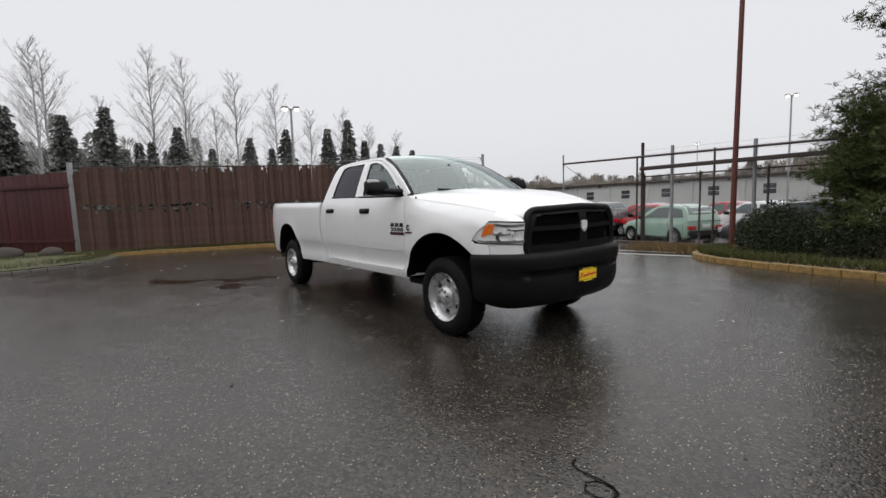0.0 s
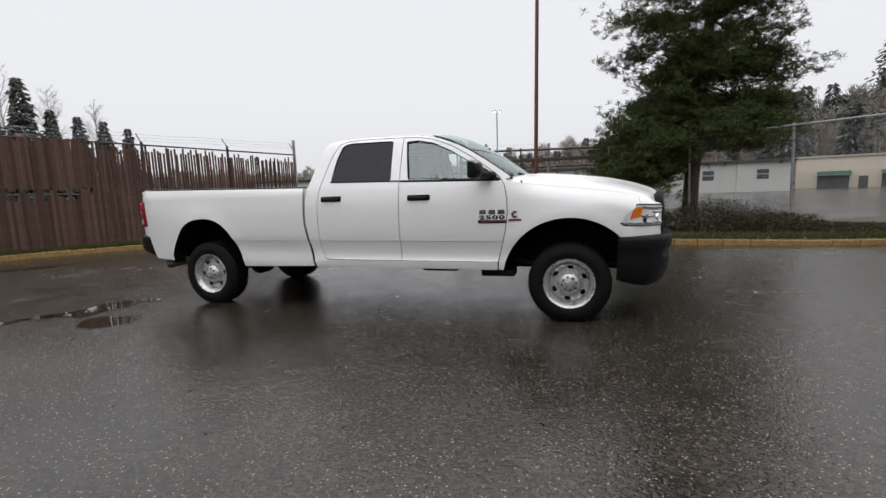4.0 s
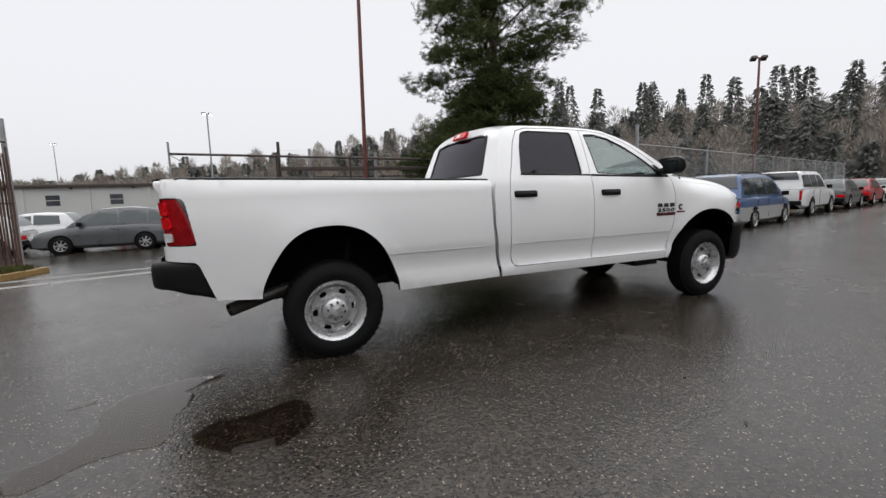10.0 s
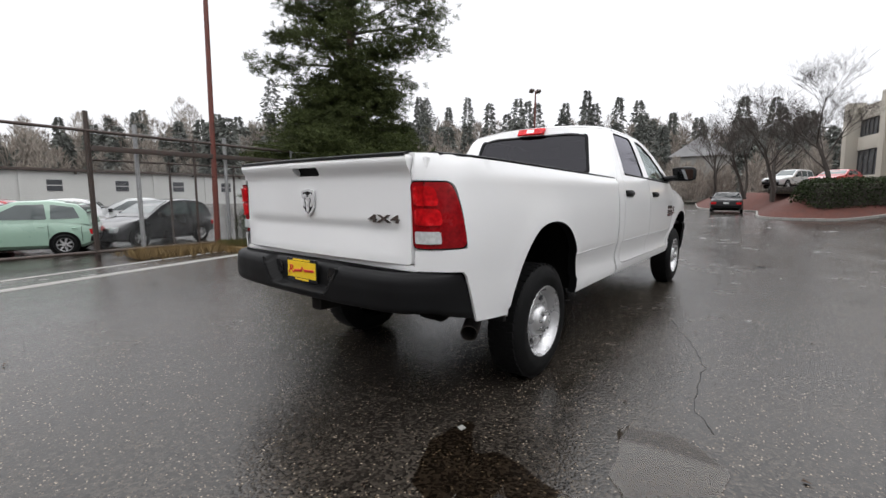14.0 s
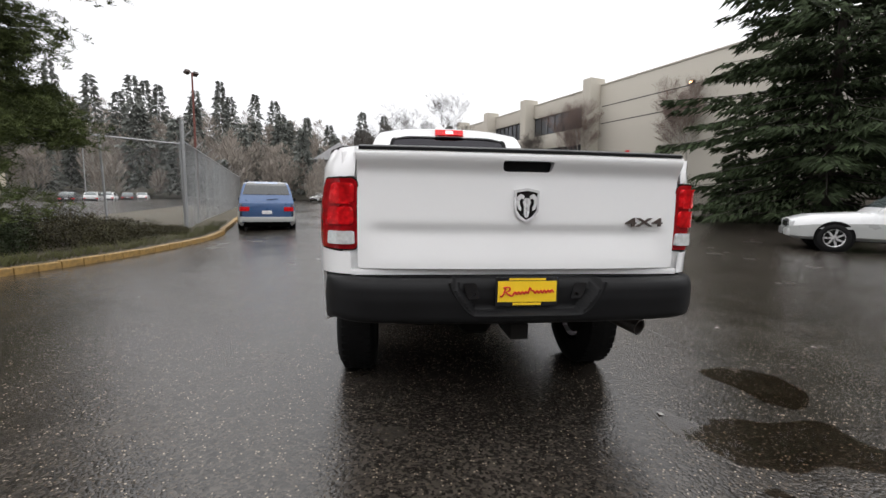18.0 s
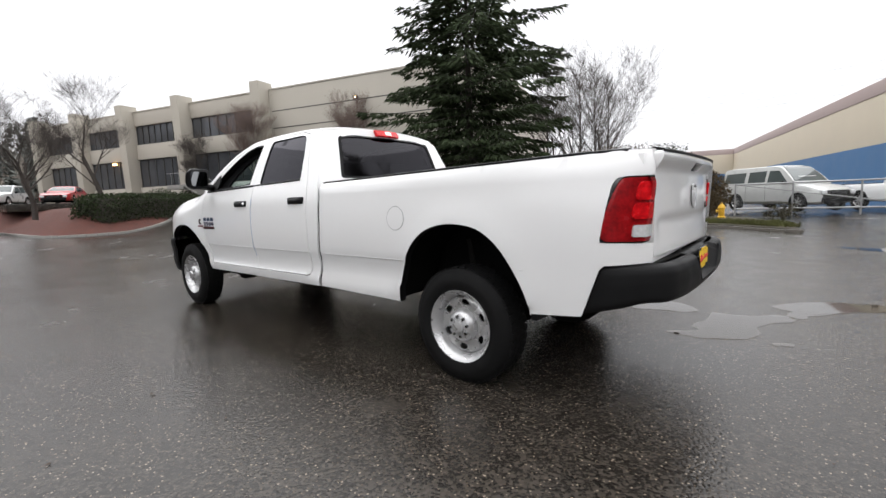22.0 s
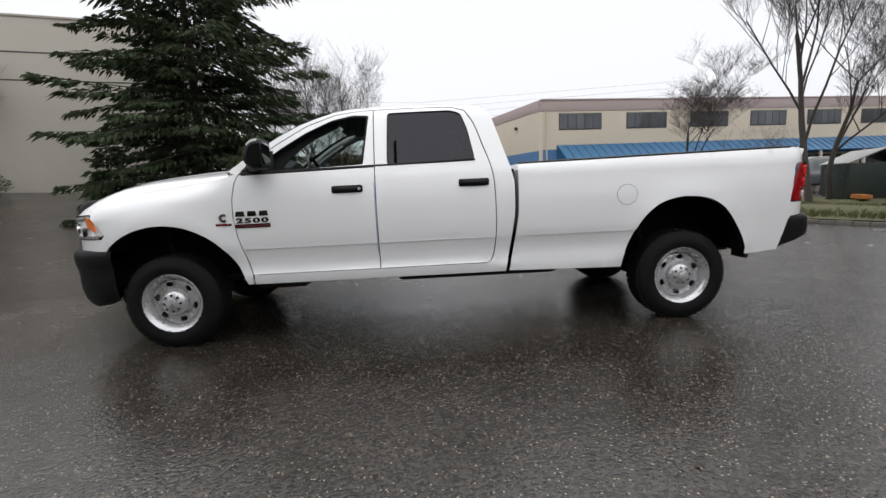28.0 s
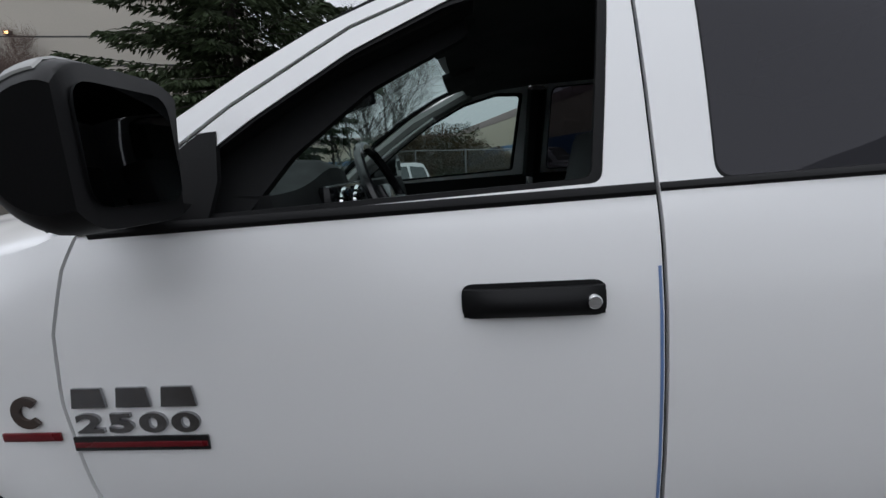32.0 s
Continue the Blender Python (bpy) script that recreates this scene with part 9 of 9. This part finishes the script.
leaf_mass("hedge", pose(30.0, -8.4, 1.0, 0, 0, 10), lambda p: (abs(p.x - 4) / 4) ** 6 + (abs(p.y) / 0.8) ** 6 + (abs(p.z - 0.6) / 0.6) ** 6 < 1 and (abs(p.x - 4) / 3.8) ** 6 + (abs(p.y) / 0.6) ** 6 + (abs(p.z - 0.5) / 0.5) ** 6 > 1,
          5000, 0.12, HEDGE, "low clipped hedge along the upper lot", "hedge", 72, boxed(0.3, 7.7, -0.55, 0.55, 0, 0.95, 0.1), ((0, 8), (-0.8, 0.8), (0, 1.2)))


def shrub(px, py, r, h, material, label, seed, count=2600, size=0.10, spiky=False):
    rng = random.Random(seed)
    st = bmesh.new()
    for k in range(14):
        a = rng.uniform(0, 6.28)
        q = rng.uniform(0.3, 0.9) * r
        tube(st, [(0, 0, -0.05), (q * 0.5 * math.cos(a), q * 0.5 * math.sin(a), h * 0.5), (q * math.cos(a), q * math.sin(a), h * rng.uniform(0.6, 0.98))], [0.02, 0.012, 0.004], 4, cap=False)
    return leaf_mass("shrub", pose(px, py, ground_z(px, py) + 0.12), lambda p: (p.x / r) ** 2 + (p.y / r) ** 2 + ((p.z - h * 0.4) / (h * 0.62)) ** 2 < 1 + 0.6 * noise.noise(p * 2.2 + Vector((seed, 0, 0))), count, size, material, label, "shrub", seed, st, ((-r * 1.3, r * 1.3), (-r * 1.3, r * 1.3), (0.0, h * 1.15)), (0.09, 0.2))


shrub(2.4, 8.4, 0.85, 1.15, SHRUB, "dark broom shrub by the kerb", 81, 9000, 0.075)
shrub(3.9, 8.4, 0.9, 1.0, SHRUB, "dark shrub under the pine", 82, 8000, 0.075)
shrub(1.9, 10.0, 0.6, 1.1, SHRUB, "dark broom shrub beside the light pole", 83, 5000, 0.07)
for i, (px, py, r, h) in enumerate(((5.2, 7.7, 1.1, 0.75), (6.6, 7.5, 1.0, 0.6), (8.0, 7.3, 0.9, 0.28), (6.0, 8.6, 1.2, 0.95), (7.5, 8.3, 0.9, 0.5), (9.0, 7.9, 0.8, 0.22))):
    shrub(px, py, r, h, IVY, "low mat of ivy and bramble under the pine", 90 + i, 8000, 0.06)
for i, (px, py, r, h) in enumerate(((3.4, -17.0, 1.1, 1.4), (1.8, -17.4, 1.0, 1.3), (0.4, -17.6, 1.0, 1.4), (-0.6, -17.5, 0.8, 1.1), (6.2, -17.8, 1.2, 1.6), (2.6, -19.0, 1.5, 3.2), (0.9, -18.9, 1.3, 2.6), (1.6, -20.2, 1.6, 3.3), (4.2, -18.8, 1.4, 3.0), (-0.5, -18.6, 1.0, 2.0))):
    shrub(px, py, r, h, SHRUB if i % 3 == 1 else SCRUB, "tangled roadside scrub along the fence", 110 + i, 6500 if h < 2 else 11000, 0.085 if h < 2 else 0.11)
shrub(-3.4, -15.2, 0.5, 0.6, IVY, "weedy tuft by the pipe gate", 120, 700, 0.1)
for i, (lx, h) in enumerate(((-2.6, 1.2), (-4.6, 1.5), (-6.2, 1.2), (3.2, 1.0), (8.0, 0.9), (12, 1.0), (-9.5, 1.1))):
    p = pose(31.17, -17.0, 0, 0, 0, off_a) @ Vector((lx, 1.6, 0))
    shrub(p.x, p.y, 1.1, h, HEDGE, "dark shrub at the foot of the office wall", 130 + i, 1500, 0.13)


# brambles behind the open end of the slatted fence
for i in range(6):
    bx_, by_ = F0 + fdir * (0.7 + 1.3 * i) + Vector((-0.91, 0.415)) * (1.2 + 0.3 * (i % 2))
    shrub(bx_, by_, 0.95, 1.35 + 0.25 * (i % 3), SHRUB, "dark bramble behind the slatted fence", 480 + i, 2200, 0.09)


def tufts(name, pts_fn, n, seed, label, h=0.14, material=GRASS):
    rng = random.Random(seed)
    V, F = [], []
    for i in range(n):
        x, y, z = pts_fn(rng)
        for k in range(5):
            a, l_ = rng.uniform(0, 6.28), h * rng.uniform(0.5, 1.4)
            dx, dy = math.cos(a) * l_ * 0.5, math.sin(a) * l_ * 0.5
            b = len(V)
            V += [(x - 0.008, y, z), (x + 0.008, y + 0.004, z), (x + dx, y + dy, z + l_)]
            F.append((b, b + 1, b + 2))
    tagged(raw(name, V, F, material), label, "grass", kind="stuff")


kl = curved(kerb_left)


def on_left(r):
    i = r.randrange(len(kl) - 1)
    t = r.random()
    x, y = kl[i][0] + (kl[i + 1][0] - kl[i][0]) * t, kl[i][1] + (kl[i + 1][1] - kl[i][1]) * t
    o = 0.12 + abs(r.gauss(0, 0.6))
    return x - o * 0.9, y + o * 0.35, ground_z(x, y) + 0.10


kp = curved(kerb_pine)[:40]


def on_pine(r):
    i = r.randrange(len(kp) - 1)
    t = r.random()
    x, y = kp[i][0] + (kp[i + 1][0] - kp[i][0]) * t, kp[i][1] + (kp[i + 1][1] - kp[i][1]) * t
    o = 0.12 + abs(r.gauss(0, 0.45))
    return x + o * 0.25, y + o * 0.9, ground_z(x, y) + 0.12


kb = curved(kerb_back)
kr = curved(kerb_right)


def on_back(r):
    K = kb if r.random() < 0.65 else kr
    i = r.randrange(len(K) - 1)
    t = r.random()
    x, y = K[i][0] + (K[i + 1][0] - K[i][0]) * t, K[i][1] + (K[i + 1][1] - K[i][1]) * t
    o = 0.12 + abs(r.gauss(0, 0.8))
    return (x + o * 0.2, y - o, ground_z(x, y) + 0.12) if K is kb else (x - o, y - o * 0.3, ground_z(x, y) + 0.12)


tufts("grass_tufts", on_left, 4200, 201, "wet winter grass along the slatted fence", 0.11)
tufts("grass_tufts", on_pine, 2600, 202, "wet grass along the yellow kerb", 0.12)
tufts("grass_tufts", on_back, 3600, 203, "wet grass along the far kerbs", 0.12)
tufts("dry_grass", lambda r: ((x_ := r.uniform(-1.5, 3.2)), (y_ := 9.6 + r.gauss(0, 0.5)), ground_z(x_, y_) + 0.02), 1500, 204, "dry grass and weeds below the yard fence", 0.2, mat("dry_grass", (0.15, 0.10, 0.04), 0.9, vary=0.3, rnd=0.3))
# overhead wires far behind
ow = thing("overhead_wires", Matrix(), "thin overhead wires far behind the lots", "wires")
for k in range(4):
    part("wire", tube(bmesh.new(), [(-40, -60, 12 + 0.9 * k), (0, -62, 10.6 + 0.9 * k), (40, -60, 12 + 0.9 * k)], 0.011, 4), LINER, ow)
